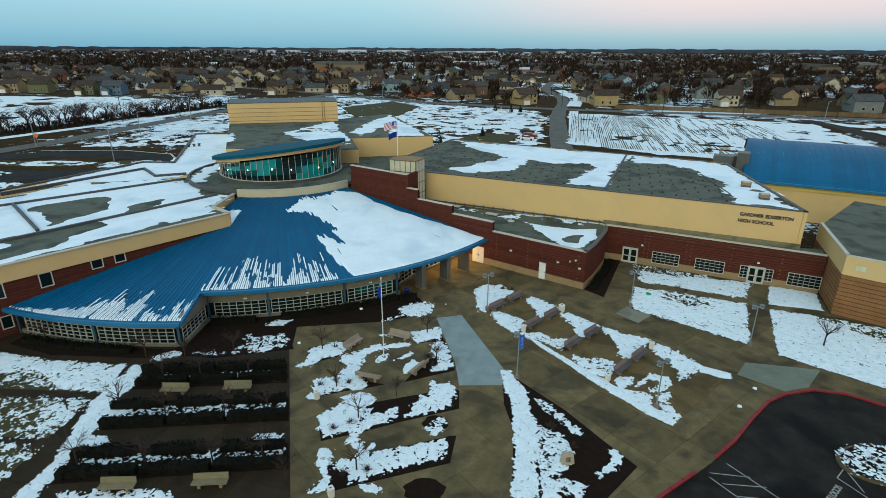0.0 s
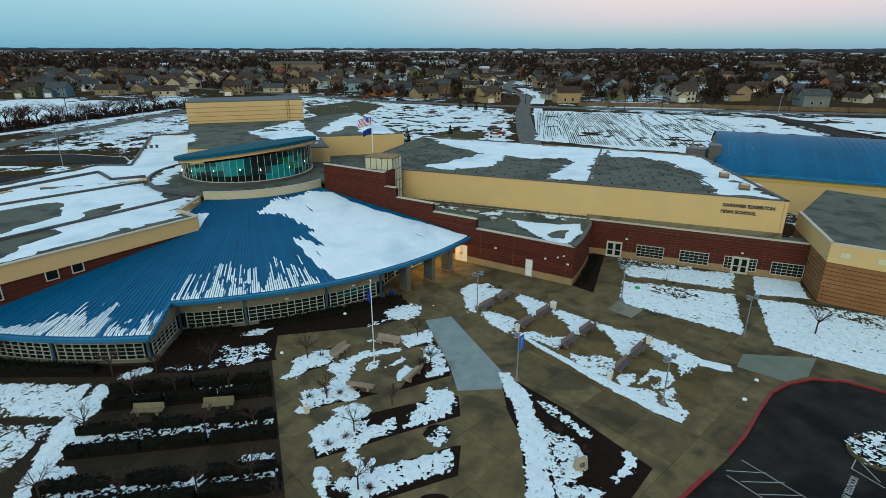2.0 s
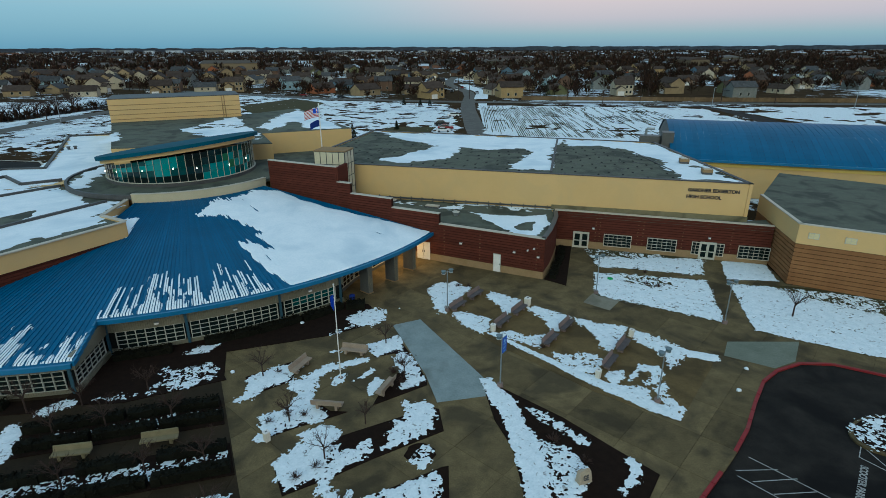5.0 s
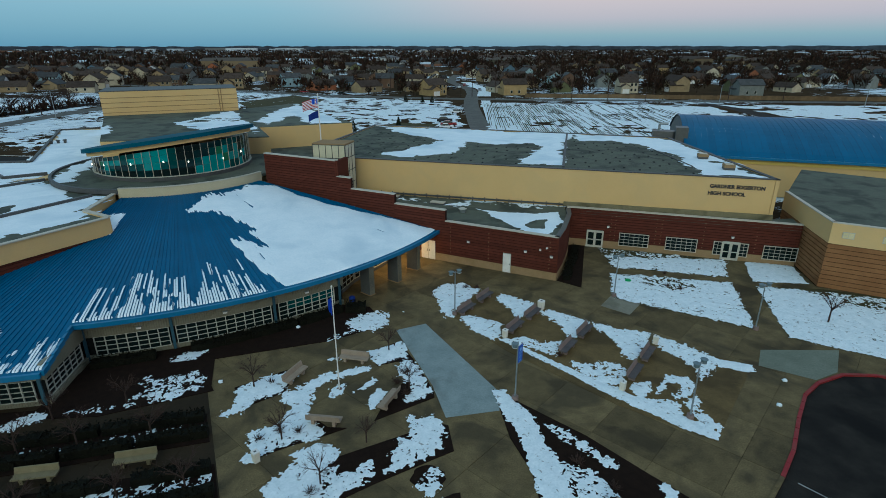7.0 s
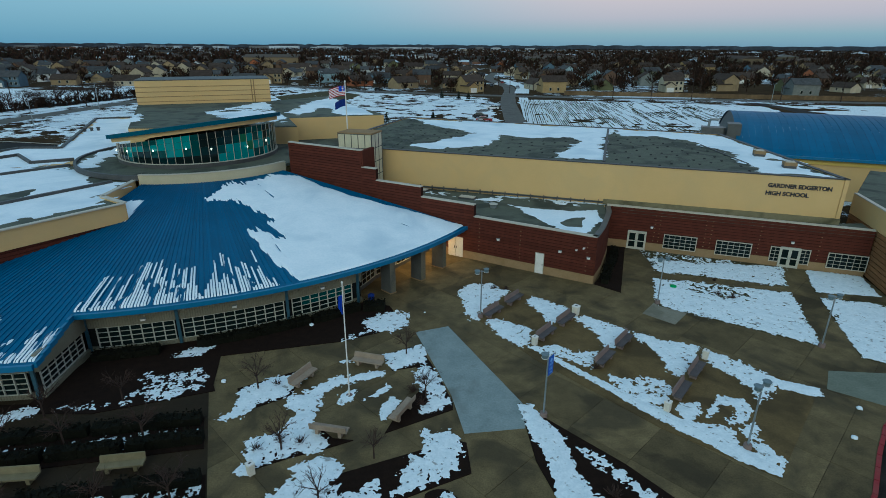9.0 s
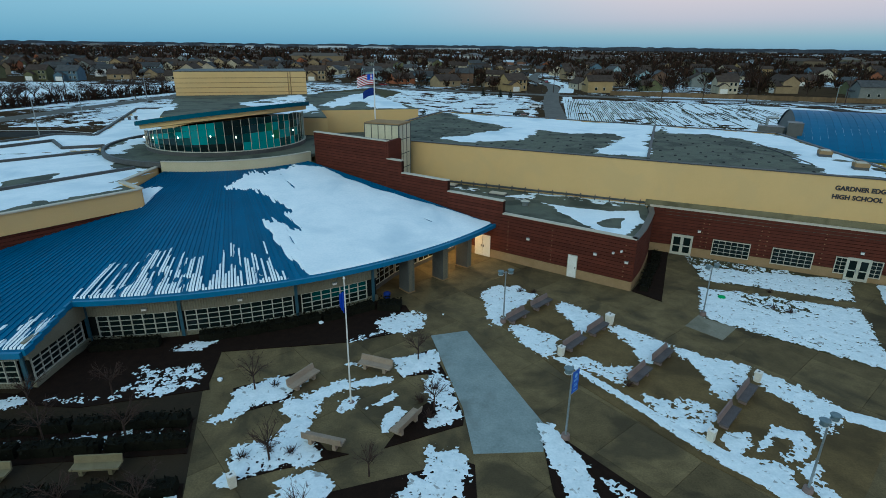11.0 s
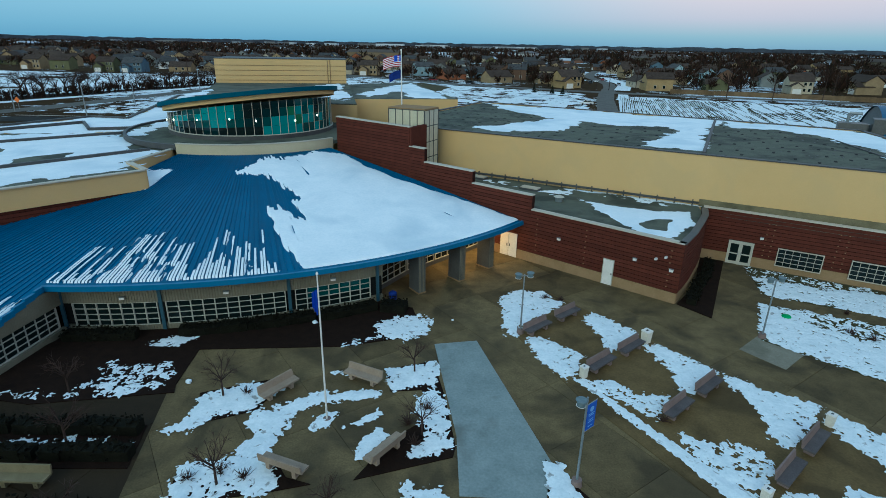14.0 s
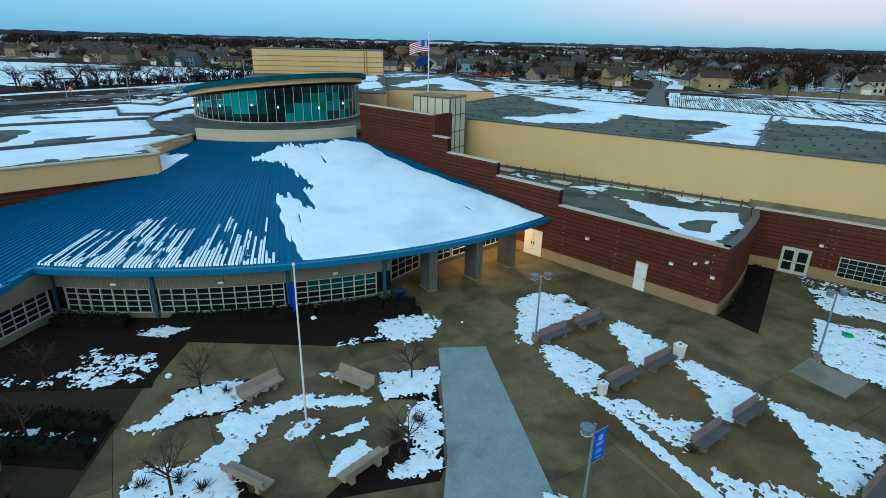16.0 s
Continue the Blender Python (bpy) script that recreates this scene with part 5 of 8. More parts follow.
bed("bed_building", "dark mulch bed along the glazed wall", [(-14.8, 47.3), (-14.5, 46.6), (-21.5, 44.9), (-26.0, 45.4), (-25.2, 49.6), (-24.4, 52.2), (-18.6, 53.2), (-11.4, 55.5), (-5.2, 58.9), (-2.8, 58.0), (-2.0, 55.5), (-3.1, 53.6), (-6.6, 52.2), (-15.3, 51.0)], "mulch", 0.05)
bed("bed_building_west", "dark mulch bed below the west windows", [(-26.4, 44.7), (-25.6, 46.3), (-31, 46.6), (-37, 47.6), (-42.0, 49.0), (-42.3, 47.2), (-37, 45.3)], "mulch", 0.05)
ROWS_HEDGE = (((-27.2, 43.0), (-14.4, 43.9), (-13.6, 41.0), (-26.4, 39.9)), ((-27.0, 38.0), (-12.9, 38.9), (-12.1, 35.9), (-26.6, 34.6)), ((-26.4, 32.4), (-11.4, 33.3), (-10.7, 30.8), (-26.4, 29.2)))
for k, poly in enumerate(ROWS_HEDGE):
    bed("bed_hedge_%d" % (k + 1), "long dark mulch bed planted with low hedges", poly, "mulch", 0.05)
bed("bed_flag_west", "planting bed with thin snow by the flagpole", [(-13.1, 46.7), (-9.5, 48.4), (-9.0, 47.7), (-9.5, 45.5), (-12.1, 44.2)], "mulch")
bed("bed_flag_south", "planting bed with thin snow", [(-11.4, 41.4), (-9.1, 42.1), (-7.6, 42.6), (-6.4, 41.1), (-5.2, 40.8), (-6.9, 40.2), (-8.7, 39.7), (-10.8, 38.9)], "mulch")
bed("bed_flag_east", "planting bed with thin snow beside the walk", [(-3.4, 49.9), (-0.7, 51.1), (0.2, 47.7), (1.0, 43.7), (0.9, 43.0), (-3.4, 41.2), (-2.2, 43.9), (-1.0, 45.2), (-0.7, 46.8), (-1.1, 48.1), (-2.8, 47.8)], "mulch")
bed("bed_middle", "long planting bed with patchy snow", [(-9.9, 36.4), (-6.2, 38.1), (0.7, 40.2), (1.3, 39.9), (1.2, 37.5), (-3.7, 35.7), (-6.2, 34.6), (-9.1, 33.6)], "mulch")
bed("bed_lower", "long planting bed with patchy snow", [(-8.2, 31.2), (0.5, 34.2), (0.9, 34.2), (0.4, 31.4), (-3.4, 30.1), (-7.3, 28.8), (-7.6, 29.2)], "mulch")
bed("bed_round_upper", "round bare mulch bed at the end of a planting bed", [(-0.7 + (0.95 + 0.1 * math.sin(k * 1.7)) * math.cos(k * .2618), 35.6 + 1.0 * math.sin(k * .2618)) for k in range(24)], "mulch")
bed("bed_round", "round dark mulch bed", [(-1.3 + (1.35 + 0.15 * math.sin(k * 1.9)) * math.cos(k * .2618), 28.9 + 1.05 * math.sin(k * .2618)) for k in range(24)], "mulch")
bed("bed_long", "long bench terrace between two walks", [(3.6, 60.5), (7.6, 61.7), (12.6, 55.6), (18.0, 49.6), (25.6, 42.6), (17.5, 35.4), (13.1, 40.0), (7.7, 48.1), (3.7, 56.4)], "terrace", 0.03, "terrace")
bed("bed_triangle", "triangular mulch bed with snow and a carved stone", [(5.2, 43.2), (4.9, 38), (5.3, 35), (4.4, 28.4), (2.8, 21), (6.8, 24.6), (13.4, 31.1), (11.8, 33.7), (9.7, 37.3)], "mulch", 0.06)
bed("bed_wing", "narrow bare mulch bed beside the wing", [(16.9, 60.7), (18.7, 63.2), (20.3, 66.1), (22.2, 70.8), (23.3, 71.0), (24.2, 70.2), (18.7, 58.6)], "mulch", 0.05)
bed("lawn_gym", "snowy lawn before the gym", [(25.6, 69.2), (38.0, 62.9), (35.3, 58.4), (24.4, 63.1)], "grass", 0.04, "lawn")
bed("lawn_gym_south", "snowy lawn with bare brown patches", [(23.3, 61.5), (34.6, 57.0), (30.1, 47.7), (20.8, 55.7)], "grass", 0.04, "lawn")
bed("lawn_east", "small snowy lawn before the gym", [(40.0, 62.0), (44.3, 59.8), (42.2, 55.2), (36.9, 56.8)], "grass", 0.04, "lawn")
bed("lawn_far_east", "snowy lawn with a young tree", [(36.4, 55.7), (42.4, 53.9), (46.6, 51.3), (61, 38.8), (52, 32), (37.9, 40.5), (31.8, 45.9)], "grass", 0.04, "lawn")
bed("lawn_west_a", "lawn half under snow", [(-43, 46), (-36, 44.4), (-29.0, 43.6), (-28.3, 39.4), (-37.5, 39.9), (-46, 40.5)], "grass", 0.04, "lawn")
bed("lawn_west_b", "brown lawn with thin snow", [(-46, 39.2), (-36.6, 38.7), (-29.2, 38.2), (-29.3, 33.7), (-33, 33.9), (-45, 35)], "grass", 0.04, "lawn")
bed("lawn_west_c", "brown lawn with thin snow", [(-45, 33.5), (-32.2, 33.0), (-29.2, 32.7), (-29.6, 28.5), (-29.5, 18), (-45, 18)], "grass", 0.04, "lawn")
bed("strip_west", "snow-covered strip beside the hedges", [(-28.1, 43.5), (-27.2, 43.2), (-26.7, 39.5), (-27.0, 37.8), (-26.7, 34.4), (-26.5, 32.2), (-26.5, 20), (-28.0, 20), (-27.2, 31), (-28.7, 38)], "grass", 0.04, "lawn")
# paler new concrete
bed("walk_new", "paler new concrete walk", [(-0.8, 53.1), (1.9, 53.8), (5.5, 43.0), (5.0, 40.8), (1.3, 40.7), (1.0, 44.5)], "new_concrete", 0.022, "pavement")
bed("walk_patch", "paler concrete panel", [(26.2, 42.6), (28.0, 44.6), (34.2, 43.4), (31.4, 40.7), (29.0, 40.1)], "patch_concrete", 0.018, "pavement")
bed("walk_pad", "paler concrete pad beside the lawn", [(22.2, 57.6), (22.6, 54.0), (20.6, 52.2), (18.8, 54.4)], "pad_concrete", 0.02, "pavement")
structure("manhole", Shape().tube((20.6, 39.0, -0.02), (20.6, 39.0, 0.015), 0.45, 0.45, 20), M["dark_coping"], "dark round manhole cover in concrete", "manhole")

# drive with red kerb
DRIVE = [Vector(p) for p in KERB] + [Vector((60, 18)), Vector((60, -30)), Vector((-30, -30)), Vector((-30, 12)), Vector((-2, 15.6)), Vector((2, 20))]
structure("road_drive", Shape().prism(DRIVE, -0.115, -0.10), M["asphalt"], "dark patched asphalt drive", "road")
kerb = structure("kerb_red", Shape().bar(Vector((2, 20.3)), Vector((4.2, 22.0)), 0.3, -0.1, 0.04), M["red_paint"], "red-painted concrete kerb along the drive", "kerb")
for k, (a, b) in enumerate(zip(KERB, KERB[1:])):
    plain_piece = k == 3
    n = max(1, round((Vector(b) - Vector(a)).length / 1.2))
    for i in range(n):
        p, q = Vector(a).lerp(Vector(b), i / n), Vector(a).lerp(Vector(b), (i + 1) / n - 0.012)
        part("kerb_stone", Shape().bar(p, q, 0.24, -0.1, 0.045), M["concrete" if plain_piece else "red_paint"], kerb)
isle = thing("traffic_island", "small oval traffic island with snow and bare shrubs", "traffic island", pose(31.0, 31.4, -0.1), kind="structure")
oval = [Vector((3.3 * math.cos(k * math.pi / 14), 2.1 * math.sin(k * math.pi / 14))) for k in range(28)]
part("kerb", Shape().prism(oval, 0, 0.14), M["concrete"], isle)
part("planting", Shape().prism([p * 0.9 for p in oval], 0.14, 0.2), M["mulch"], isle)
# painted bay lines
for a, b in (((19.9, 31.6), (23.6, 25.4)), ((18.1, 30.3), (20.8, 25.6)), ((18.3, 30.7), (20.9, 30.3)), ((18.7, 29.7), (21.5, 29.4)), ((19.2, 28.6), (21.8, 28.3)), ((19.8, 27.5), (22.4, 27.2)), ((27.9, 31.2), (26.8, 30.3)), ((26.8, 30.3), (27.6, 28.5)), ((27.9, 31.2), (27.7, 29.0))):
    structure("bay_line", Shape().bar(Vector(a), Vector(b), 0.065, -0.1, -0.094), M["line_paint"], "white painted bay line on asphalt", "road marking")
tagged(lettering("SCOOTER PARKING", Matrix.Translation((26.3, 29.7, -0.092)) @ Matrix.Rotation(math.atan2(-2.4, -2.9), 4, "Z") @ Matrix.Rotation(radians(-90), 4, "X"), 0.4, M["line_paint"], depth=0.002, width=4.2), "white painted lettering on asphalt", "road marking")

# ---- snow on the court ----


def snow(poly, amount=0.9, seed=1, size=1.1, z=0.045, ragged=0.55, cell=0.075, thick=0.05):
    sh = snow_on(Shape(), poly, z, amount, seed, cell, size, ragged, thick)
    tagged(part("snow_patch", sh, M["snow"], None, "", True), "patch of melting snow over a bed or paving", "snow", "", "stuff")


snow([(-6.5, 52.2), (-4.8, 53.4), (-5.0, 55.2), (-2.6, 57.2), (-1.3, 56.3), (-1.3, 54.1), (-2.7, 53.2), (-3.8, 53.6)], 0.9, 61, z=0.055)
snow([(-24, 45.6), (-21.4, 45.4), (-20.1, 46.1), (-19.5, 48.1), (-19.8, 49.3), (-18.3, 48.7), (-16.5, 49.3), (-15.6, 48.3), (-15.5, 47.0), (-17.8, 46.0)], 0.52, 62, 0.7, z=0.055)
snow([(-18.8, 51.2), (-17.6, 52.3), (-16.2, 52.4), (-17, 51.2)], 0.75, 63, z=0.055)
snow([(3.6, 27.5), (5.6, 28.0), (6.4, 26.6), (5.4, 24.6), (3.2, 21.6)], 1.0, 186, ragged=0.4, z=0.065)
snow([(-13.6, 43.5), (-12.6, 44.7), (-13.0, 46.7), (-11.3, 47.4), (-9.1, 48.4), (-8.6, 47.5), (-9.3, 46.2), (-9.6, 45.4), (-10.8, 44.9), (-11.8, 44.5), (-12.0, 43.9), (-12.8, 43.3)], 1.1, 51, 1.1, z=0.045, ragged=0.4)
snow([(-9.6, 46.0), (-8.4, 45.7), (-7.7, 46.7), (-6.4, 47.4), (-5.1, 47.6), (-3.4, 47.8), (-3.4, 47.1), (-5.0, 46.7), (-6.1, 46.3), (-7.3, 45.7), (-7.4, 44.2), (-7.7, 43.6), (-7.7, 42.4), (-7.3, 42.0), (-6.7, 40.9), (-6.9, 40.3), (-7.2, 39.8), (-8.1, 40.1), (-8.9, 40.7), (-9.5, 41.8), (-9.2, 42.8), (-8.8, 43.6), (-9.5, 44.7)], 1.05, 52, 1.1, z=0.045, ragged=0.4)
snow([(-6.4, 44.4), (-6.3, 45.2), (-5.7, 45.4), (-5.3, 45.7), (-5.3, 44.9), (-5.8, 44.5), (-6.1, 44.1)], 0.9, 53, 1.1, z=0.045, ragged=0.4)
snow([(-4.7, 44.6), (-4.1, 45.3), (-3.0, 46.3), (-2.8, 45.8), (-3.4, 45.2), (-4.1, 44.8)], 0.9, 54, 1.1, z=0.045, ragged=0.3)
snow([(-6.6, 49.0), (-6.6, 49.6), (-5.7, 49.5), (-5.2, 48.8)], 0.95, 55, 1.1, z=0.045, ragged=0.3)
snow([(-3.5, 49.9), (-2.1, 50.5), (-0.6, 51.1), (-0.1, 49.7), (-0.5, 48.6), (-1.5, 48.3), (-2.8, 47.8), (-3.3, 48.5)], 1.05, 56, 1.1, z=0.045, ragged=0.3)
snow([(-1.4, 47.5), (-0.7, 48.2), (-0.3, 48.8), (0.4, 46.6), (1.0, 43.7), (0.3, 43.2), (-0.7, 42.8), (-1.6, 42.8), (-1.2, 43.2), (-0.7, 43.7), (-0.6, 44.6), (-1.0, 45.8)], 0.85, 57, 1.1, z=0.045, ragged=0.4)
snow([(-3.7, 42.4), (-3.7, 43.5), (-3.0, 44.7), (-2.7, 44.8), (-2.3, 44.2), (-2.8, 43.2), (-3.3, 42.4)], 1.2, 58, 1.1, z=0.045, ragged=0.2)
snow([(-11.4, 41.3), (-9.6, 42.0), (-8.7, 42.1), (-8.2, 40.3), (-8.7, 39.7), (-9.8, 39.5), (-10.9, 39.2)], 0.9, 59, 1.1, z=0.045, ragged=0.4)
snow([(-10.6, 36.5), (-9.9, 36.6), (-8.8, 37.6), (-8.3, 38.0), (-8.3, 39.3), (-6.8, 39.7), (-6.1, 39.3), (-5.7, 38.4), (-6.3, 37.6), (-6.4, 36.2), (-6.0, 34.6), (-6.3, 34.1), (-7.1, 34.5), (-8.2, 34.1), (-9.0, 33.7), (-9.8, 35.9)], 1.1, 64, 1.1, z=0.045, ragged=0.4)
snow([(-6.4, 36.4), (-6.1, 37.5), (-5.5, 37.8), (-5.8, 36.9), (-4.9, 36.8), (-4.3, 37.5), (-3.9, 37.6), (-3.7, 36.7), (-4.6, 35.7), (-5.4, 35.3), (-6.1, 34.9)], 0.74, 65, 1.1, z=0.045, ragged=0.4)
snow([(-2.7, 37.2), (-2.5, 38.2), (-1.9, 39.1), (-1.2, 39.9), (-1.4, 40.9), (-1.0, 41.4), (-0.5, 40.9), (0.5, 41.1), (0.8, 40.2), (1.0, 39.4), (0.6, 37.8), (-0.3, 37.2), (-1.6, 36.7), (-3.1, 36.4)], 0.95, 66, 1.1, z=0.045, ragged=0.4)
snow([(-6.9, 34.1), (-6.5, 34.6), (-6.2, 33.8), (-5.7, 33.4), (-5.5, 32.5), (-5.3, 31.7), (-5.9, 31.4), (-6.2, 31.9), (-6.4, 32.8), (-7.2, 33.6)], 1.05, 67, 1.1, z=0.045, ragged=0.4)
snow([(-5.5, 32.6), (-5.4, 33.5), (-5.1, 33.5), (-5.0, 32.8), (-5.3, 32.4)], 1.0, 68, 1.1, z=0.045, ragged=0.2)
snow([(-1.5, 35.2), (-0.9, 35.7), (-0.3, 36.2), (0.2, 36.4), (0.3, 35.7), (-0.2, 34.9), (-0.7, 34.2), (-1.3, 34.5)], 0.68, 69, 1.1, z=0.045, ragged=0.4)
snow([(-8.2, 31.2), (-5.9, 32.1), (-2.8, 33.0), (0.3, 34.1), (0.1, 32.2), (-0.3, 31.6), (-2.3, 31.1), (-4.1, 30.3), (-5.2, 29.8), (-6.3, 29.4), (-6.7, 30.3), (-7.8, 30.7)], 0.9, 70, 1.1, z=0.045, ragged=0.4)
snow([(-8.8, 31.1), (-8.9, 32.7), (-8.3, 32.6), (-8.0, 32.0), (-7.9, 31.2), (-8.3, 30.9), (-7.9, 30.1), (-7.6, 29.5), (-7.7, 28.7), (-8.9, 28.6), (-8.3, 29.4), (-8.3, 30.1)], 1.0, 74, 1.1, z=0.045, ragged=0.4)
snow([(-5.6, 29.1), (-5.2, 29.4), (-4.6, 29.3), (-4.1, 28.9), (-4.3, 28.5), (-5.1, 28.6)], 0.95, 60, 1.1, z=0.045, ragged=0.3)
snow([(-11.5, 38.9), (-11.2, 39.5), (-10.9, 39.3), (-10.7, 38.7), (-11.0, 38.6)], 1.0, 63, 1.1, z=0.045, ragged=0.2)
# bench terrace
snow([(3.4, 60.1), (4.8, 61.8), (6.9, 61.8), (8.4, 59.8), (7.2, 58.6), (6.1, 57.1), (5.1, 55.6), (4.6, 54.5), (3.8, 54.7), (3.6, 57.1), (3.8, 58.6)], 1.0, 71, 1.1, z=0.045, ragged=0.4)
snow([(5.1, 54.3), (6.1, 54.8), (7.8, 53.2), (8.6, 52.6), (7.9, 50.5), (7.0, 49.7), (6.3, 51.1), (5.6, 52.3)], 1.0, 72, 1.1, z=0.045, ragged=0.4)
snow([(9.3, 57.8), (10.2, 58.6), (11.9, 57.1), (12.8, 55.6), (10.9, 53.6), (10.2, 53.2), (10.2, 54.9), (9.8, 56.3)], 1.0, 73, 1.1, z=0.045, ragged=0.4)
snow([(12.5, 54.2), (13.5, 54.5), (15.1, 53.2), (16.1, 51.7), (15.2, 50.4), (14.0, 49.1), (13.3, 49.5), (13.6, 51.7), (13.1, 52.7)], 0.95, 75, 1.1, z=0.045, ragged=0.4)
snow([(7.6, 49.9), (8.5, 49.9), (9.9, 49.9), (10.8, 48.7), (12.5, 48.7), (11.8, 46.8), (11.2, 46.6), (10.5, 47.1), (9.4, 48.5), (8.3, 49.1)], 0.8, 76, 1.1, z=0.045, ragged=0.4)
snow([(16.2, 51.9), (18.2, 49.8), (20.7, 48.7), (19.5, 47.1), (18.3, 46.0), (17.1, 44.8), (16.6, 45.3), (17.1, 47.6), (16.8, 49.0), (16.3, 50.1)], 0.95, 77, 1.1, z=0.045, ragged=0.4)
snow([(20.1, 47.4), (21.1, 47.7), (22.5, 46.2), (23.4, 44.2), (23.3, 43.1), (21.8, 42.2), (20.6, 41.6), (21.0, 43.1), (20.7, 44.5), (19.9, 46.0)], 0.92, 78, 1.1, z=0.045, ragged=0.4)
snow([(23.2, 44.5), (23.8, 43.9), (25.6, 42.6), (25.3, 41.9), (24.6, 41.9), (23.1, 42.9)], 1.2, 79, 1.1, z=0.045, ragged=0.15)
snow([(7.5, 50.1), (8.2, 49.8), (11.4, 45.3), (13.7, 42.1), (16.8, 38.3), (18.1, 35.9), (17.6, 35.4), (15.9, 37.2), (13.3, 40.8), (10.8, 44.8)], 1.2, 80, 1.1, z=0.045, ragged=0.15)
snow([(12.1, 45.8), (13.0, 45.1), (14.4, 45.3), (15.7, 44.6), (15.6, 43.2), (14.7, 42.3), (13.8, 41.7), (13.0, 43.2), (12.3, 44.4)], 0.8, 180, 1.1, z=0.045, ragged=0.4)
snow([(15.0, 41.6), (15.7, 42.1), (16.6, 42.0), (16.3, 41.2), (15.3, 40.2), (15.0, 40.6)], 1.0, 181, 1.1, z=0.045, ragged=0.3)
snow([(16.1, 40.6), (17.3, 41.6), (18.4, 42.6), (19.8, 42.1), (19.6, 40.9), (18.3, 39.8), (17.3, 39.6), (17.3, 40.3), (18.4, 40.8), (18.7, 41.4), (18.0, 41.6), (17.3, 41.0), (16.6, 40.3)], 0.9, 182, 1.1, z=0.045, ragged=0.25)
snow([(15.1, 40.1), (16.4, 39.8), (17.4, 39.4), (17.3, 38.2), (16.2, 37.9), (15.3, 38.9)], 0.78, 183, 1.1, z=0.045, ragged=0.4)
snow([(17.9, 39.3), (19.1, 39.8), (18.4, 38.2), (18.5, 36.9), (18.9, 36.8), (18.4, 36.0), (17.4, 36.0), (17.3, 37.4)], 0.85, 187, 1.1, z=0.045, ragged=0.4)
# triangle
snow([(5.1, 42.9), (6.0, 43.1), (6.4, 41.5), (7.1, 39.6), (7.0, 38.3), (6.8, 36.3), (7.0, 34.6), (6.9, 32.5), (6.4, 30.8), (6.3, 28.2), (4.3, 28.2), (5.0, 32.5), (5.4, 36.3), (5.5, 39.2), (5.1, 40.0)], 1.15, 81, 1.1, z=0.065, ragged=0.25)
snow([(6.8, 36.6), (7.5, 35.2), (8.7, 34.5), (9.3, 32.5), (8.3, 30.8), (6.6, 29.5), (6.7, 32.5)], 0.7, 82, 0.9, z=0.065, ragged=0.4)
snow([(7.5, 38.8), (8.5, 38.2), (9.9, 36.0), (10.4, 34.7), (9.9, 34.4), (9.0, 35.8), (7.9, 37.2)], 0.72, 83, 1.1, z=0.065, ragged=0.3)
snow([(11.8, 32.9), (12.6, 32.6), (12.6, 31.7), (11.7, 30.8), (10.5, 30.0), (10.3, 30.4), (11.8, 31.4)], 0.9, 188, 1.1, z=0.065, ragged=0.3)
snow([(6.5, 29.9), (8.1, 29.9), (9.6, 29.3), (8.9, 28.2), (6.4, 28.2)], 0.8, 189, 0.9, z=0.065, ragged=0.4)
# lawns
snow([(25.2, 66.9), (29.5, 64.9), (33.0, 64.3), (38.0, 62.9), (35.3, 58.4), (24.4, 63.1)], 0.86, 84, 1.6, ragged=0.5)
snow([(25.6, 69.0), (34.5, 64.6), (33.0, 64.0), (29.5, 64.6), (25.2, 66.6)], 0.34, 184, 0.8)
snow([(23.3, 61.5), (25.9, 60.4), (25.4, 58.6), (27.6, 56.4), (30.2, 56.6), (29.6, 59.0), (34.6, 57.0), (30.1, 47.7), (20.8, 55.7)], 0.95, 85, 1.4, ragged=0.3)
snow([(25.8, 60.5), (25.2, 58.4), (27.6, 56.2), (30.4, 56.4), (29.8, 58.9)], 0.56, 185, 0.7)
snow([(40.0, 62.0), (44.3, 59.8), (42.2, 55.2), (36.9, 56.8)], 1.2, 86, 1.4, ragged=0.15)
snow([(36.4, 55.7), (40, 54.3), (44, 48.5), (52, 40), (52, 32), (37.9, 40.5), (31.8, 45.9)], 0.95, 87, 1.3, ragged=0.2)
snow([(40, 54.3), (46.3, 51.0), (60.5, 38.8), (52, 36)], 0.46, 88, 1.0, ragged=0.3)
snow([(-42, 45.6), (-36, 44.2), (-29.0, 43.6), (-28.3, 39.4), (-32, 39.7), (-36, 42.2), (-44, 42)], 0.86, 89, 1.2, ragged=0.4)
snow([(-43, 42), (-36, 42.3), (-31, 39.8), (-45, 40.4)], 0.42, 90, 0.7)
snow([(-46, 39.2), (-36.6, 38.7), (-29.2, 38.2), (-29.3, 33.7), (-33, 33.9), (-45, 35)], 0.34, 91, 0.6)
snow([(-33, 38.5), (-29.2, 38.2), (-29.3, 33.7), (-30.2, 33.7)], 0.6, 92, 0.5)
snow([(-45, 33.5), (-32.2, 33.0), (-29.2, 32.7), (-29.6, 28.5), (-29.5, 18), (-45, 18)], 0.40, 93, 0.7)
snow([(-28.3, 43.6), (-27.0, 43.6), (-26.4, 40.5), (-26.7, 38.6), (-25.0, 37.0), (-26.6, 34.2), (-24.4, 33.6), (-26.2, 32.0), (-26.3, 20), (-28.2, 20), (-27.3, 31), (-28.8, 38)], 1.1, 94, 1.0, ragged=0.35)
snow([(-27.5, 44.4), (-25.8, 46.0), (-24.9, 45.4), (-26, 44.2)], 0.9, 95, z=0.055)
snow([(-25, 28.4), (-19, 28.7), (-17.5, 28.0), (-24, 27.4)], 0.7, 96)
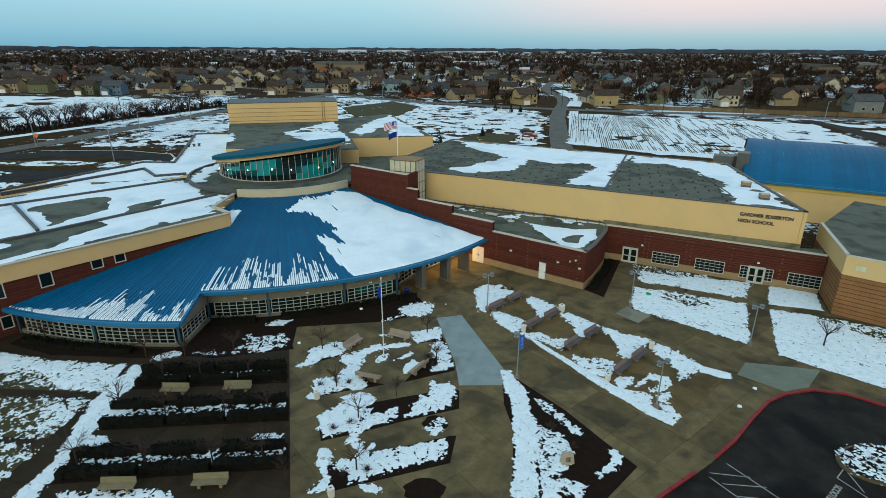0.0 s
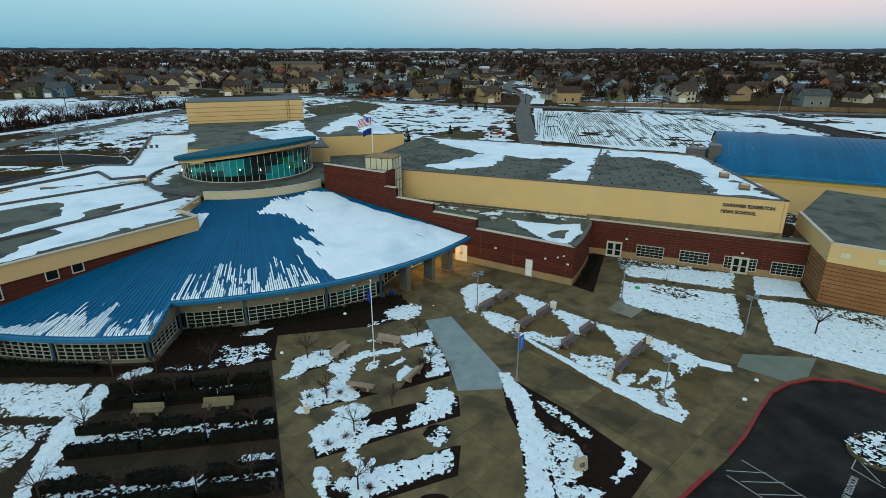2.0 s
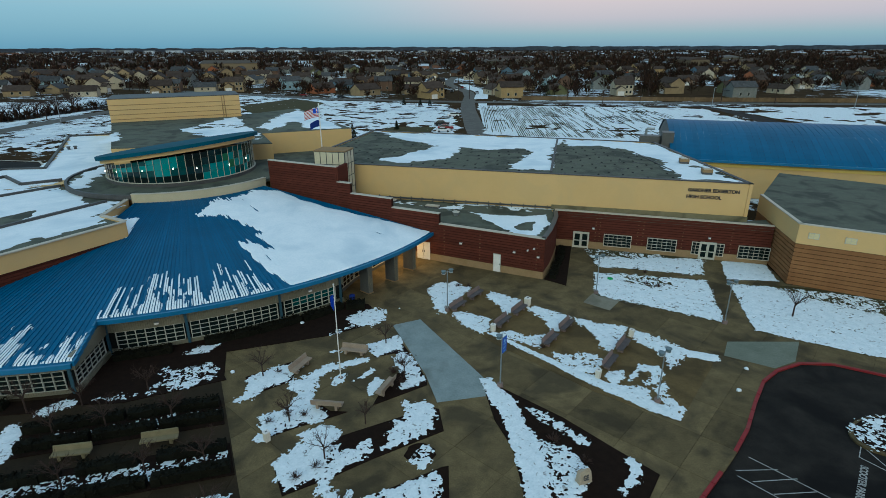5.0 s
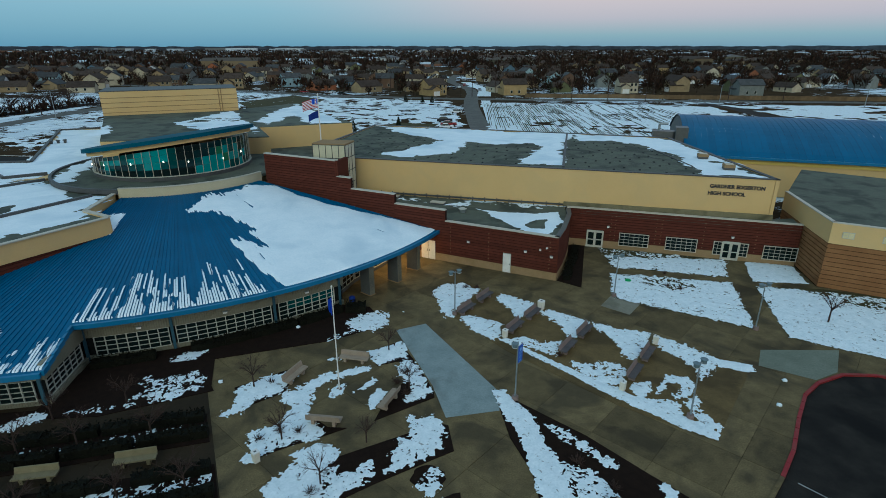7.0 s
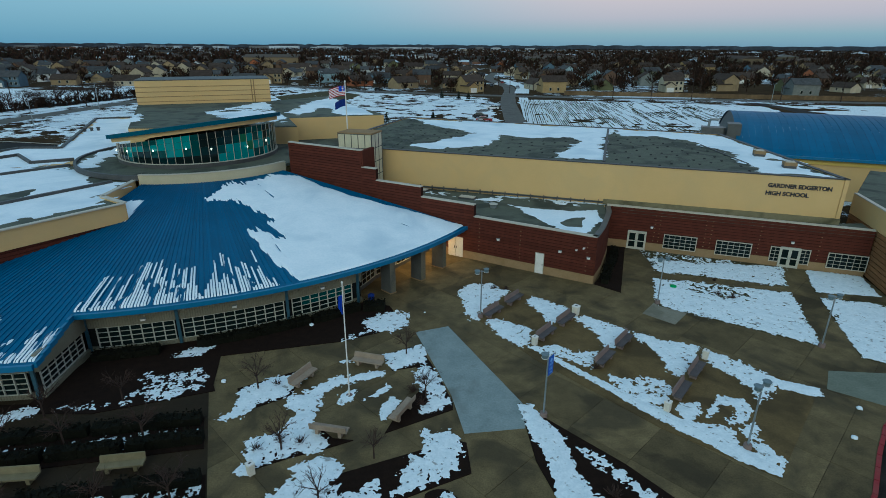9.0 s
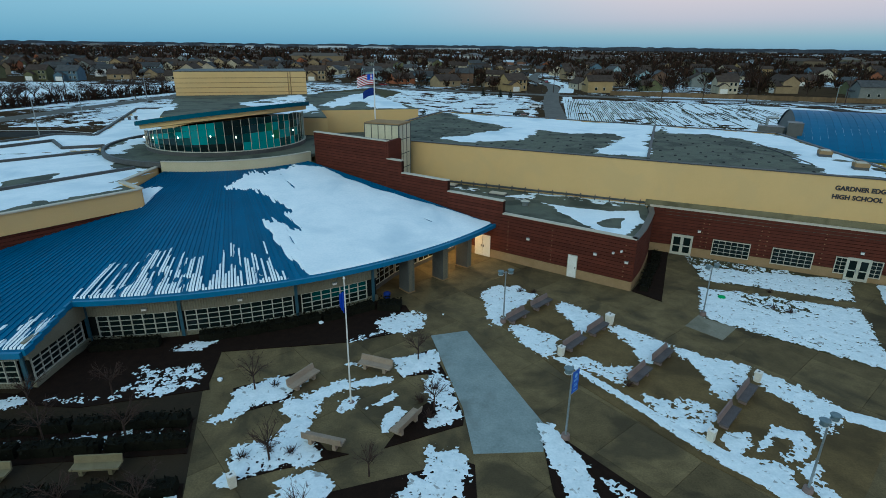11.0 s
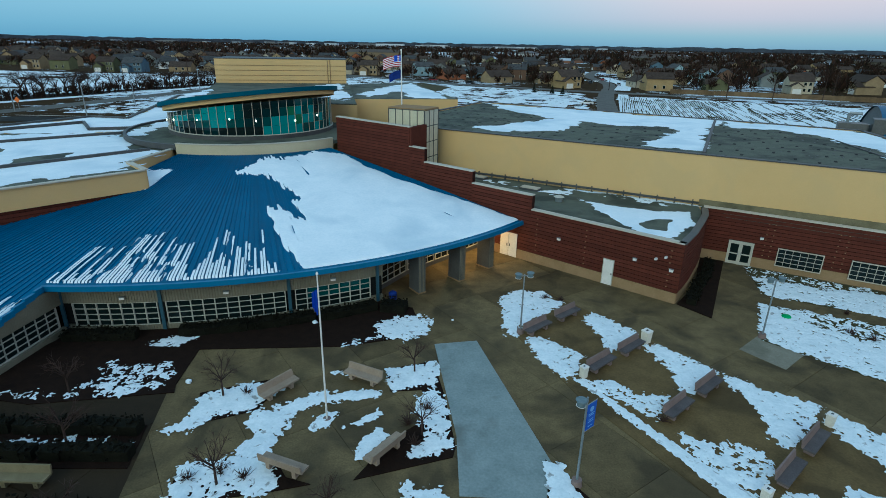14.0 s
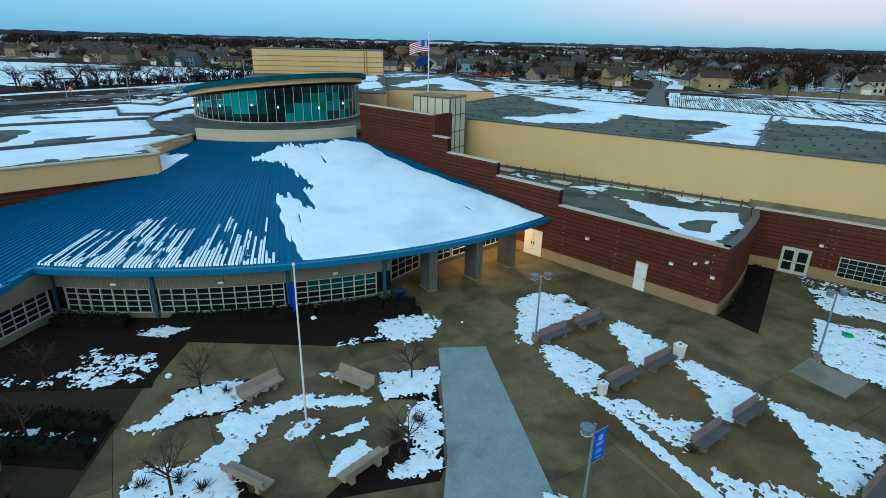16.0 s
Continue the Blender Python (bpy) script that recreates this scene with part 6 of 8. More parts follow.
# between hedges
for a, b, w, am, sd in (((-24.5, 41.3), (-14.3, 42.4), 0.45, 0.46, 97), ((-25.6, 36.2), (-13, 37.5), 0.75, 0.44, 98), ((-25.6, 30.9), (-11.6, 32.1), 0.7, 0.47, 99), ((-14.2, 33.6), (-12.0, 33.8), 0.4, 0.8, 101)):
    snow([(a[0], a[1] - w), (b[0], b[1] - w), (b[0], b[1] + w), (a[0], a[1] + w)], am, sd, 0.9, z=0.06)
iso = [(31.0 + 3.1 * math.cos(k * .45), 31.4 + 2.0 * math.sin(k * .45)) for k in range(14)]
snow(iso, 0.5, 102, 0.6, z=0.105)

# ---- furniture of the court ----
def plaza_bench():
    """Pale stone bench with a low back, of one slab each on two feet."""
    b = thing("park_bench", "", "bench")
    part("seat", Shape().box(-1.15, 1.15, -0.28, 0.24, 0.36, 0.46), M["bench_seat_shade"], b, "stone slab seat")
    back = Shape()
    back.add([(-1.15, 0.2, 0.40), (1.15, 0.2, 0.40), (1.15, 0.3, 0.40), (-1.15, 0.3, 0.40), (-1.13, 0.3, 0.82), (1.13, 0.3, 0.82), (1.13, 0.38, 0.82), (-1.13, 0.38, 0.82)], [(3, 2, 1, 0), (4, 5, 6, 7), (0, 1, 5, 4), (1, 2, 6, 5), (2, 3, 7, 6), (3, 0, 4, 7)])
    part("backrest", back, M["bench_stone"], b)
    for x in (-0.7, 0.7):
        part("leg", Shape().box(x - 0.1, x + 0.1, -0.2, 0.26, 0, 0.36), M["bench_stone"], b)
    return b


def put_bench(model, x, y, turn, label, group):
    o = copy_thing(model, pose(x, y, 0.03, 0, 0, turn))
    return tagged(o, label, "bench", group)


model = plaza_bench()
BENCHES = ((6.0, 55.4, 44), (8.3, 57.6, 44), (9.4, 51.3, 44), (11.7, 53.4, 44), (12.6, 47.3, 44), (15.0, 49.5, 44), (16.1, 43.0, 44), (18.4, 45.2, 44))
first = True
# a bench faces its local -y
for x, y, turn in BENCHES:
    if first:
        model.matrix_basis = pose(x, y, 0.03, 0, 0, turn)
        tagged(model, "pinkish-grey stone bench with a low slanted back on the terrace", "bench", "terrace benches")
        first = False
    else:
        put_bench(model, x, y, turn, "pinkish-grey stone bench with a low slanted back on the terrace", "terrace benches")
for x, y, turn in ((-8.8, 47.1, 57), (-4.5, 48.6, -22), (-6.6, 41.5, 162), (-2.3, 42.9, 237), (-22.5, 39.3, 0), (-17.4, 39.7, 3), (-21.3, 28.7, 2), (-15.4, 29.1, 4)):
    o = put_bench(model, x, y, turn, "pale tan stone bench with a low back on the paving", "flag plaza benches")
    for c in o.children:
        c.data = c.data.copy()
        c.data.materials[0] = M["bench_pale" if y < 40 else "bench_tan"]

bin_model = None
for x, y in ((12.95, 54.7), (8.15, 50.25), (20.1, 47.0), (14.3, 41.5), (-10.5, 38.7), (-7.3, 28.3)):
    b = thing("litter_bin", "square pale concrete litter bin with a dark top opening", "litter bin", pose(x, y, 0.02, 0, 0, 38) @ Matrix.Diagonal((0.74, 0.74, 0.84, 1)), "litter bins") if bin_model is None else copy_thing(bin_model, pose(x, y, 0.02, 0, 0, 38) @ Matrix.Diagonal((0.74, 0.74, 0.84, 1)))
    if bin_model is None:
        bin_model = b
        sh = Shape()
        sh.add([(-0.3, -0.3, 0), (0.3, -0.3, 0), (0.3, 0.3, 0), (-0.3, 0.3, 0), (-0.34, -0.34, 0.95), (0.34, -0.34, 0.95), (0.34, 0.34, 0.95), (-0.34, 0.34, 0.95)], [(3, 2, 1, 0), (4, 5, 6, 7), (0, 1, 5, 4), (1, 2, 6, 5), (2, 3, 7, 6), (3, 0, 4, 7)])
        part("body", sh, M["bin_white"], b)
        part("lid", Shape().box(-0.36, 0.36, -0.36, 0.36, 0.95, 1.05), M["white_paint"], b, "white square lid")
        part("opening", Shape().box(-0.14, 0.14, -0.1, 0.1, 1.05, 1.058), M["dark_coping"], b)


def street_lamp(x, y, turn, heads=2, tall=4.3, banner=False):
    lamp = thing("lamp_post", "slim grey lamp post with a blue banner and drum head" if banner else "slim grey lamp post with two round drum heads", "lamp post", pose(x, y, 0.0, 0, 0, turn), "court lamp posts")
    part("footing", Shape().tube((0, 0, 0), (0, 0, 0.32), 0.25, 0.22, 14), M["bench_stone"], lamp)
    part("pole", Shape().tube((0, 0, 0.32), (0, 0, tall), 0.06, 0.045, 10), M["pole_metal"], lamp)
    for sx in ((-1, 1) if heads == 2 else (-1,)):
        arm = part("arm", Shape().tube((0, 0, tall - 0.1), (sx * 0.3, 0, tall - 0.1), 0.035, 0.035, 6), M["pole_metal"], lamp)
        head = part("lamp_head", Shape().tube((sx * 0.42, 0, tall - 0.2), (sx * 0.42, 0, tall + 0.06), 0.18, 0.18, 16), M["lamp_teal"], lamp)
        part("head_cap", Shape().tube((sx * 0.42, 0, tall + 0.06), (sx * 0.42, 0, tall + 0.09), 0.25, 0.22, 16), M["lamp_teal"], head)
        part("lens", Shape().tube((sx * 0.42, 0, tall - 0.23), (sx * 0.42, 0, tall - 0.2), 0.19, 0.21, 16), M["white_paint"], head)
    if banner:
        flag = part("banner", Shape().box(0.1, 0.72, -0.015, 0.015, tall - 1.75, tall - 0.45), M["sign_blue"], lamp, "bright blue vertical banner")
        for z in (tall - 0.42, tall - 1.78):
            part("banner_arm", Shape().tube((0, 0, z), (0.76, 0, z), 0.018, 0.018, 6), M["pole_metal"], lamp)
        M.setdefault("banner_pale", plain("banner_pale", (0.25, 0.45, 0.75), 0.6))
        for z, w in ((tall - 1.0, 0.4), (tall - 1.08, 0.34), (tall - 1.3, 0.3), (tall - 1.4, 0.38), (tall - 1.62, 0.32)):
            part("text_bar", Shape().box(0.41 - w / 2, 0.41 + w / 2, -0.022, -0.015, z, z + 0.04), M["banner_pale"], flag)
        part("emblem", Shape().tube((0.41, -0.022, tall - 0.75), (0.41, -0.015, tall - 0.75), 0.13, 0.13, 16), M["banner_pale"], flag)
    return lamp


street_lamp(4.8, 55.1, 20)
street_lamp(21.0, 56.1, 15)
street_lamp(30.0, 47.7, 10)
street_lamp(17.2, 37.8, 25)
street_lamp(6.4, 41.8, 44, 1, 4.6, True)

# flagpole in the court with a slack blue flag
M["flag_blue"] = surface("flag_blue", (0.015, 0.05, 0.40), (0.03, 0.09, 0.55), 2, 9, 0.7, bump=0.05)
M["flag_navy"] = surface("flag_navy", (0.008, 0.02, 0.12), (0.015, 0.035, 0.2), 2, 9, 0.7, bump=0.05)
M["flag_red"] = surface("flag_red", (0.28, 0.012, 0.018), (0.38, 0.02, 0.03), 2, 9, 0.7, bump=0.05)
M["flag_white"] = surface("flag_white", (0.7, 0.7, 0.72), (0.82, 0.82, 0.84), 2, 9, 0.7, bump=0.05)


def cloth(width, height, m, z0=0.0, sag=0.15, nx=14, nz=1):
    sh = Shape()
    for side in (0,):
        pts = []
        for j in range(nz + 1):
            for i in range(nx + 1):
                u = i / nx
                p = m @ Vector((width * u, 0.12 * u * math.sin(u * 9 + 2), z0 + height * j / nz - sag * u * u))
                pts.append(p)
        th = m.to_3x3() @ Vector((0, 0.01, 0))
        back = [p + th for p in pts]
        k = len(pts)
        fs = []
        for j in range(nz):
            for i in range(nx):
                a = j * (nx + 1) + i
                fs += [(a, a + 1, a + nx + 2, a + nx + 1), (k + a + nx + 1, k + a + nx + 2, k + a + 1, k + a)]
        rim = [(i, i + 1) for i in range(nx)] + [(nz * (nx + 1) + i + 1, nz * (nx + 1) + i) for i in range(nx)]
        fs += [(b, a, k + a, k + b) for a, b in rim]
        sh.add(pts + back, fs)
    return sh


pole = thing("flagpole", "white tapered flagpole with a slack blue flag", "flagpole", pose(-5.65, 45.15, 0))
part("shaft", Shape().tube((0, 0, 0.05), (0, 0, 8.0), 0.052, 0.032, 12), M["white_paint"], pole)
part("ball", Shape().tube((0, 0, 8.0), (0, 0, 8.1), 0.03, 0.07, 10).tube((0, 0, 8.1), (0, 0, 8.2), 0.07, 0.03, 10), M["white_paint"], pole)
part("collar", Shape().tube((0, 0, 0), (0, 0, 0.1), 0.24, 0.2, 14), M["bench_stone"], pole)
slack = Shape()
for k in range(5):
    slack.add([(-0.06 - 0.05 * k, 0.04 * (-1) ** k, 7.3 - 0.02 * k), (-0.11 - 0.05 * k, -0.04 * (-1) ** k, 7.3 - 0.05 * k), (-0.13 - 0.045 * k, -0.05 * (-1) ** k, 6.0 + 0.1 * k), (-0.08 - 0.045 * k, 0.05 * (-1) ** k, 5.95 + 0.08 * k)], [(0, 1, 2, 3)])
part("flag", slack, M["flag_blue"], pole, "slack blue flag")

pole = thing("roof_flagpole", "white flagpole behind the lantern with two flags in the wind", "flagpole", pose(-7.2, 84.3, 5.0))
part("shaft", Shape().tube((0, 0, 0), (0, 0, 12.3), 0.1, 0.06, 12), M["white_paint"], pole)
part("ball", Shape().tube((0, 0, 12.3), (0, 0, 12.42), 0.06, 0.12, 10).tube((0, 0, 12.42), (0, 0, 12.54), 0.12, 0.05, 10), M["white_paint"], pole)
mfl = Matrix.Rotation(radians(187), 4, "Z") @ Matrix.Translation((0.08, 0, 0))
star = part("flag", cloth(1.9, 1.15, mfl, 10.75, 0.45, 14, 1), M["flag_red"], pole, "red and white striped flag with a blue corner")
for k in range(6):
    part("stripe", cloth(1.91, 1.15 / 13, mfl @ Matrix.Translation((0, 0.012, 0)), 10.75 + (2 * k + 1) * 1.15 / 13, 0.45), M["flag_white"], star)
    part("stripe", cloth(1.91, 1.15 / 13, mfl @ Matrix.Translation((0, -0.012, 0)), 10.75 + (2 * k + 1) * 1.15 / 13, 0.45), M["flag_white"], star)
part("canton", cloth(0.8, 0.62, mfl @ Matrix.Translation((0, 0.024, 0)), 11.28, 0.08), M["flag_blue"], star)
part("canton", cloth(0.8, 0.62, mfl @ Matrix.Translation((0, -0.024, 0)), 11.28, 0.08), M["flag_blue"], star)
second = part("flag", cloth(1.25, 0.85, mfl, 9.5, 0.5, 12, 1), M["flag_navy"], pole, "dark blue flag with a pale emblem")

# carved stone in the triangle bed
st = thing("carved_stone", "upright tan stone slab with two carved letters", "stone", pose(8.6, 31.4, 0.05, 0, 0, 12) @ Matrix.Diagonal((0.62, 0.7, 0.95, 1)))
sh = Shape()
sh.add([(-0.75, -0.3, 0), (0.75, -0.3, 0), (0.75, 0.35, 0), (-0.75, 0.35, 0), (-0.62, -0.12, 0.95), (0.3, -0.15, 1.15), (0.66, -0.1, 0.8), (0.6, 0.25, 0.8), (-0.6, 0.28, 0.9)],
       [(3, 2, 1, 0), (0, 1, 6, 5, 4), (1, 2, 7, 6), (2, 3, 8, 7), (3, 0, 4, 8), (4, 5, 6, 7, 8)])
part("slab", sh, M["stone"], st)
lettering("GE", Matrix.Translation((-0.3, -0.29, 0.3)) @ Matrix.Rotation(radians(-11), 4, "X"), 0.36, M["dark_coping"], st, 0.02, 0.6)
st = thing("utility_box", "blue plastic bin beside the porch", "bin", pose(-4.4, 58.9, 0))
part("body", Shape().tube((0, 0, 0), (0, 0, 0.75), 0.26, 0.3, 12), M["flag_navy"], st)
part("lid", Shape().tube((0, 0, 0.75), (0, 0, 0.85), 0.31, 0.2, 12), M["flag_navy"], st)
M["green_plastic"] = surface("green_plastic", (0.02, 0.25, 0.06), (0.03, 0.36, 0.09), 2, 9, 0.5, bump=0.03)
st = thing("valve_cover", "small green plastic valve cover in the snowy lawn", "valve cover", pose(24.2, 59.3, 0.05))
part("body", Shape().tube((0, 0, 0), (0, 0, 0.14), 0.35, 0.28, 12), M["green_plastic"], st)
part("lid", Shape().tube((0, 0, 0.14), (0, 0, 0.17), 0.22, 0.2, 12), M["green_plastic"], st)
rs = np.random.RandomState(9)
for x, y, sc in ((-14.2, 47.6, 0.2), (0.2, 56.4, 0.1), (-2.2, 56.8, 0.2), (-9.2, 55.1, 0.2), (-12.6, 54.2, 0.2), (26.6, 40.4, 0.2), (24.0, 37.9, 0.2)):
    lump = Shape()
    k = 9
    rows_ = [(1.0, 0.0), (0.85, 0.45), (0.4, 0.75)]
    vs = [(sc * r * math.cos(i * 6.283 / k) * rs.uniform(.7, 1.2), sc * r * math.sin(i * 6.283 / k) * rs.uniform(.7, 1.2), sc * h) for r, h in rows_ for i in range(k)]
    lump.add(vs, [(i, (i + 1) % k, k + (i + 1) % k, k + i) for i in range(k)] + [(k + i, k + (i + 1) % k, 2 * k + (i + 1) % k, 2 * k + i) for i in range(k)] + [tuple(range(2 * k, 3 * k))])
    o = part("snow_lump", lump, M["snow"], None, "", True)
    o.location = (x, y, 0.04)
    tagged(o, "small lump of old snow on the paving", "snow lump", "snow lumps")

# ---- plants ----
def twiggy(shape_wood, rs, base, height, spread, levels=3, lean=0.0, thick=0.07, kids=4):
    """Grows a bare tree: tapered limbs that fork into thin twigs."""
    def grow(p, d, length, r, level):
        q = p + d * length
        shape_wood.tube(p, q, r, r * 0.62, 6 if level < 2 else 3, cap=level == 0)
        if level >= levels:
            return
        n = kids if level else kids + 1
        for i in range(n):
            t = rs.uniform(0.45, 1.0) if level else rs.uniform(0.5, 1.0)
            az = rs.uniform(0, 6.283)
            up = rs.uniform(0.35, 0.9)
            nd = (d * up + Vector((math.cos(az), math.sin(az), rs.uniform(-0.1, 0.5))) * spread).normalized()
            grow(p + d * (length * t), nd, length * rs.uniform(0.5, 0.8), r * rs.uniform(0.38, 0.55), level + 1)
    grow(Vector(base), Vector((lean, 0, 1)).normalized(), height * 0.42, thick, 0)


def young_tree(seed, height):
    rs = np.random.RandomState(seed)
    wood, twigs = Shape(), Shape()
    wood.tube((0, 0, 0), (0, 0, height * 0.38), 0.06, 0.045, 8)
    for i in range(7):
        az = i * 2.4 + rs.uniform(-.4, .4)
        p = Vector((0, 0, height * rs.uniform(0.24, 0.38)))
        d = Vector((math.cos(az) * 0.75, math.sin(az) * 0.75, rs.uniform(0.6, 1.1))).normalized()
        q = p + d * height * rs.uniform(0.28, 0.42)
        wood.tube(p, q, 0.032, 0.014, 5)
        for j in range(7):
            a = p.lerp(q, rs.uniform(0.3, 1.0))
            d2 = (d + Vector(rs.uniform(-.8, .8, 3))).normalized()
            b = a + d2 * height * rs.uniform(0.1, 0.22)
            twigs.tube(a, b, 0.013, 0.006, 3, False)
            for k in range(3):
                c = a.lerp(b, rs.uniform(0.4, 1))
                twigs.tube(c, c + (d2 + Vector(rs.uniform(-.9, .9, 3))).normalized() * height * rs.uniform(.05, .12), 0.008, 0.004, 3, False)
    return wood, twigs


tree_models = []
for seed in (3, 8, 14):
    w, t = young_tree(seed, 3.0)
    tree_models.append((w.mesh("trunk", M["bark"]), t.mesh("crown", M["twig"])))
SPOTS = ((-11.7, 46.5, 1.0), (-9.2, 40.4, 1.0), (-6.7, 36.2, 0.95), (-6.0, 30.6, 1.0), (-4.0, 39.2, 0.8), (-1.7, 49.8, 0.95), (-0.7, 44.4, 0.9), (37.2, 47.6, 1.3), (-17.3, 42.2, 1.1), (-21.5, 42.0, 1.0), (-24.6, 41.6, 1.1), (-26.0, 37.4, 1.1), (-22, 36.6, 1.0), (-17.5, 37.0, 1.0), (-14.0, 37.0, 1.1), (-25.4, 31.0, 1.1), (-20.6, 31.0, 1.0), (-16.2, 31.4, 1.0), (-12.8, 31.8, 1.1), (-30.0, 37.0, 0.9), (-28.6, 31.4, 0.9), (-27.8, 44.9, 1.2), (-20.0, 46.0, 1.0), (-24.2, 45.0, 1.0), (-38.8, 47.4, 1.2), (-10.6, 29.6, 0.9))
for k, (x, y, sc) in enumerate(SPOTS):
    tr = thing("young_tree", "small bare young tree in a planting bed", "tree", pose(x, y, 0.03, 0, 0, k * 77) @ Matrix.Diagonal((sc, sc, sc, 1)), "young trees")
    w, t = tree_models[k % 3]
    part("trunk", w, None, tr)
    part("crown", t, None, tr)


def hedge(name, label, poly_line, width, height, seed, group, twig=0.5):
    """A clipped evergreen hedge of many small leaf clumps over a dark core."""
    rs = np.random.RandomState(seed)
    h = thing(name, label, "hedge", group=group)
    core, leaves = Shape(), Shape()
    for a, b in zip(poly_line, poly_line[1:]):
        a, b = Vector(a), Vector(b)
        n = max(1, int((b - a).length / 0.5))
        for i in range(n):
            p, q = a.lerp(b, i / n), a.lerp(b, (i + 1) / n)
            core.bar(p, q, width * 0.72 * rs.uniform(0.85, 1.1), 0, height * rs.uniform(0.72, 0.9))
        d = (b - a).normalized()
        nn = Vector((-d.y, d.x))
        for i in range(int((b - a).length * width * 42)):
            c = a.lerp(b, rs.rand()) + nn * rs.uniform(-.5, .5) * width
            edge = abs((c - a).dot(nn)) / (width / 2)
            z = height * (rs.uniform(0.15, 1.02) if edge > 0.8 else rs.uniform(0.82, 1.08))
            v = Vector((c.x, c.y, z))
            u = Vector(rs.normal(0, 1, 3)).normalized() * 0.11
            w = Vector(rs.normal(0, 1, 3)).normalized() * 0.09
            leaves.add([v - u, v + w, v + u, v - w * 0.8], [(0, 1, 2, 3)])
    part("core", core, M["hedge"], h)
    part("foliage", leaves, M["hedge"], h)
    return h


HG = "low hedges"
for k, (a, b) in enumerate((((-26.4, 40.6), (-13.8, 41.7)), ((-26.8, 42.5), (-14.4, 43.4)), ((-26.2, 35.1), (-12.4, 36.4)), ((-26.6, 37.3), (-13.0, 38.4)), ((-26.0, 29.9), (-11.0, 31.2)), ((-26.2, 31.8), (-11.6, 32.9)))):
    a, b = Vector(a), Vector(b)
    gaps = (0.0, 0.34, 0.36, 0.66, 0.68, 1.0) if k != 1 else (0.0, 0.5, 0.52, 1.0)
    if k in (3, 5):
        gaps = (0.0, 0.30, 0.37, 0.62, 0.7, 1.0)
    for i in range(0, len(gaps), 2):
        hedge("hedge", "low dark clipped evergreen hedge in a mulch bed", [a.lerp(b, gaps[i]), a.lerp(b, gaps[i + 1])], 0.95, 0.75, 100 + k * 7 + i, HG)
for k, pts in enumerate(([polar(40.7, t) for t in (-85.5, -82, -79.2)], [polar(40.6, t) for t in (-75.6, -72, -69, -66, -63.5)], [polar(40.8, t) for t in (-63.2, -60, -57.3)], [polar(46.3, t) for t in (-107, -102, -97, -92.5)])):
    hedge("foundation_hedge", "dark evergreen hedge against the glazed wall", pts, 1.2, 0.7, 200 + k, "foundation hedges")
hedge("foundation_hedge", "dark evergreen shrubs beside the porch", [(-5.0, 57.6), (-3.2, 57.4)], 1.5, 0.8, 207, "foundation hedges")
hedge("foundation_hedge", "dark evergreen hedge beside the brick wing", [(17.9, 60.6), (19.4, 63.6), (21.2, 66.4), (22.6, 69.4)], 1.1, 0.6, 208, "foundation hedges")
rs = np.random.RandomState(77)
for x, y, sc in ((-8.4, 34.9, .5), (-7.2, 35.6, .45), (-10.6, 40.6, .45), (-9.4, 41.2, .5), (-8.2, 40.9, .5), (-1.0, 43.8, .45), (-0.6, 46.4, .5), (-1.5, 45.2, .6), (-10.6, 46.9, .4), (-6.9, 30.2, .5), (-5.3, 30.6, .45), (8.2, 35.2, .6), (9.4, 33.0, .5), (29, 60.3, .4), (27.4, 57.2, .5), (28.4, 56.4, .5), (7.0, 60.6, .5), (8.2, 60.4, .4), (31.0, 31.2, .5), (32.4, 31.4, .45), (30.2, 31.8, .4), (11.6, 46.6, .45)):
    sh = Shape()
    for i in range(46):
        az, el = rs.uniform(0, 6.283), rs.uniform(0.1, 1.4)
        d = Vector((math.cos(az) * math.cos(el), math.sin(az) * math.cos(el), math.sin(el)))
        a = Vector((rs.uniform(-.2, .2) * sc, rs.uniform(-.2, .2) * sc, 0))
        sh.tube(a, a + d * sc * rs.uniform(0.6, 1.2), 0.018, 0.008, 3, False)
    o = part("shrub", sh, M["twig"], None)
    o.location = (x, y, 0.03)
    tagged(o, "small bare brown shrub in snow", "shrub", "bare shrubs")

# ---- roads, fields and the town beyond ----
def ribbon(name, label, pts, width, mat, z=-0.1, category="road"):
    sh = Shape()
    left_, right_ = [], []
    for k, p in enumerate(pts):
        a, b = Vector(pts[max(0, k - 1)]), Vector(pts[min(len(pts) - 1, k + 1)])
        d = (b - a).normalized()
        n = Vector((-d.y, d.x)) * width / 2
        left_.append(Vector(p) + n)
        right_.append(Vector(p) - n)
    for k in range(len(pts) - 1):
        q = [left_[k], right_[k], right_[k + 1], left_[k + 1]]
        sh.add([(v.x, v.y, z) for v in q] + [(v.x, v.y, z - 0.05) for v in q], [(0, 1, 2, 3), (7, 6, 5, 4), (0, 4, 5, 1), (2, 6, 7, 3)])
    return structure(name, sh, M[mat], label, category)


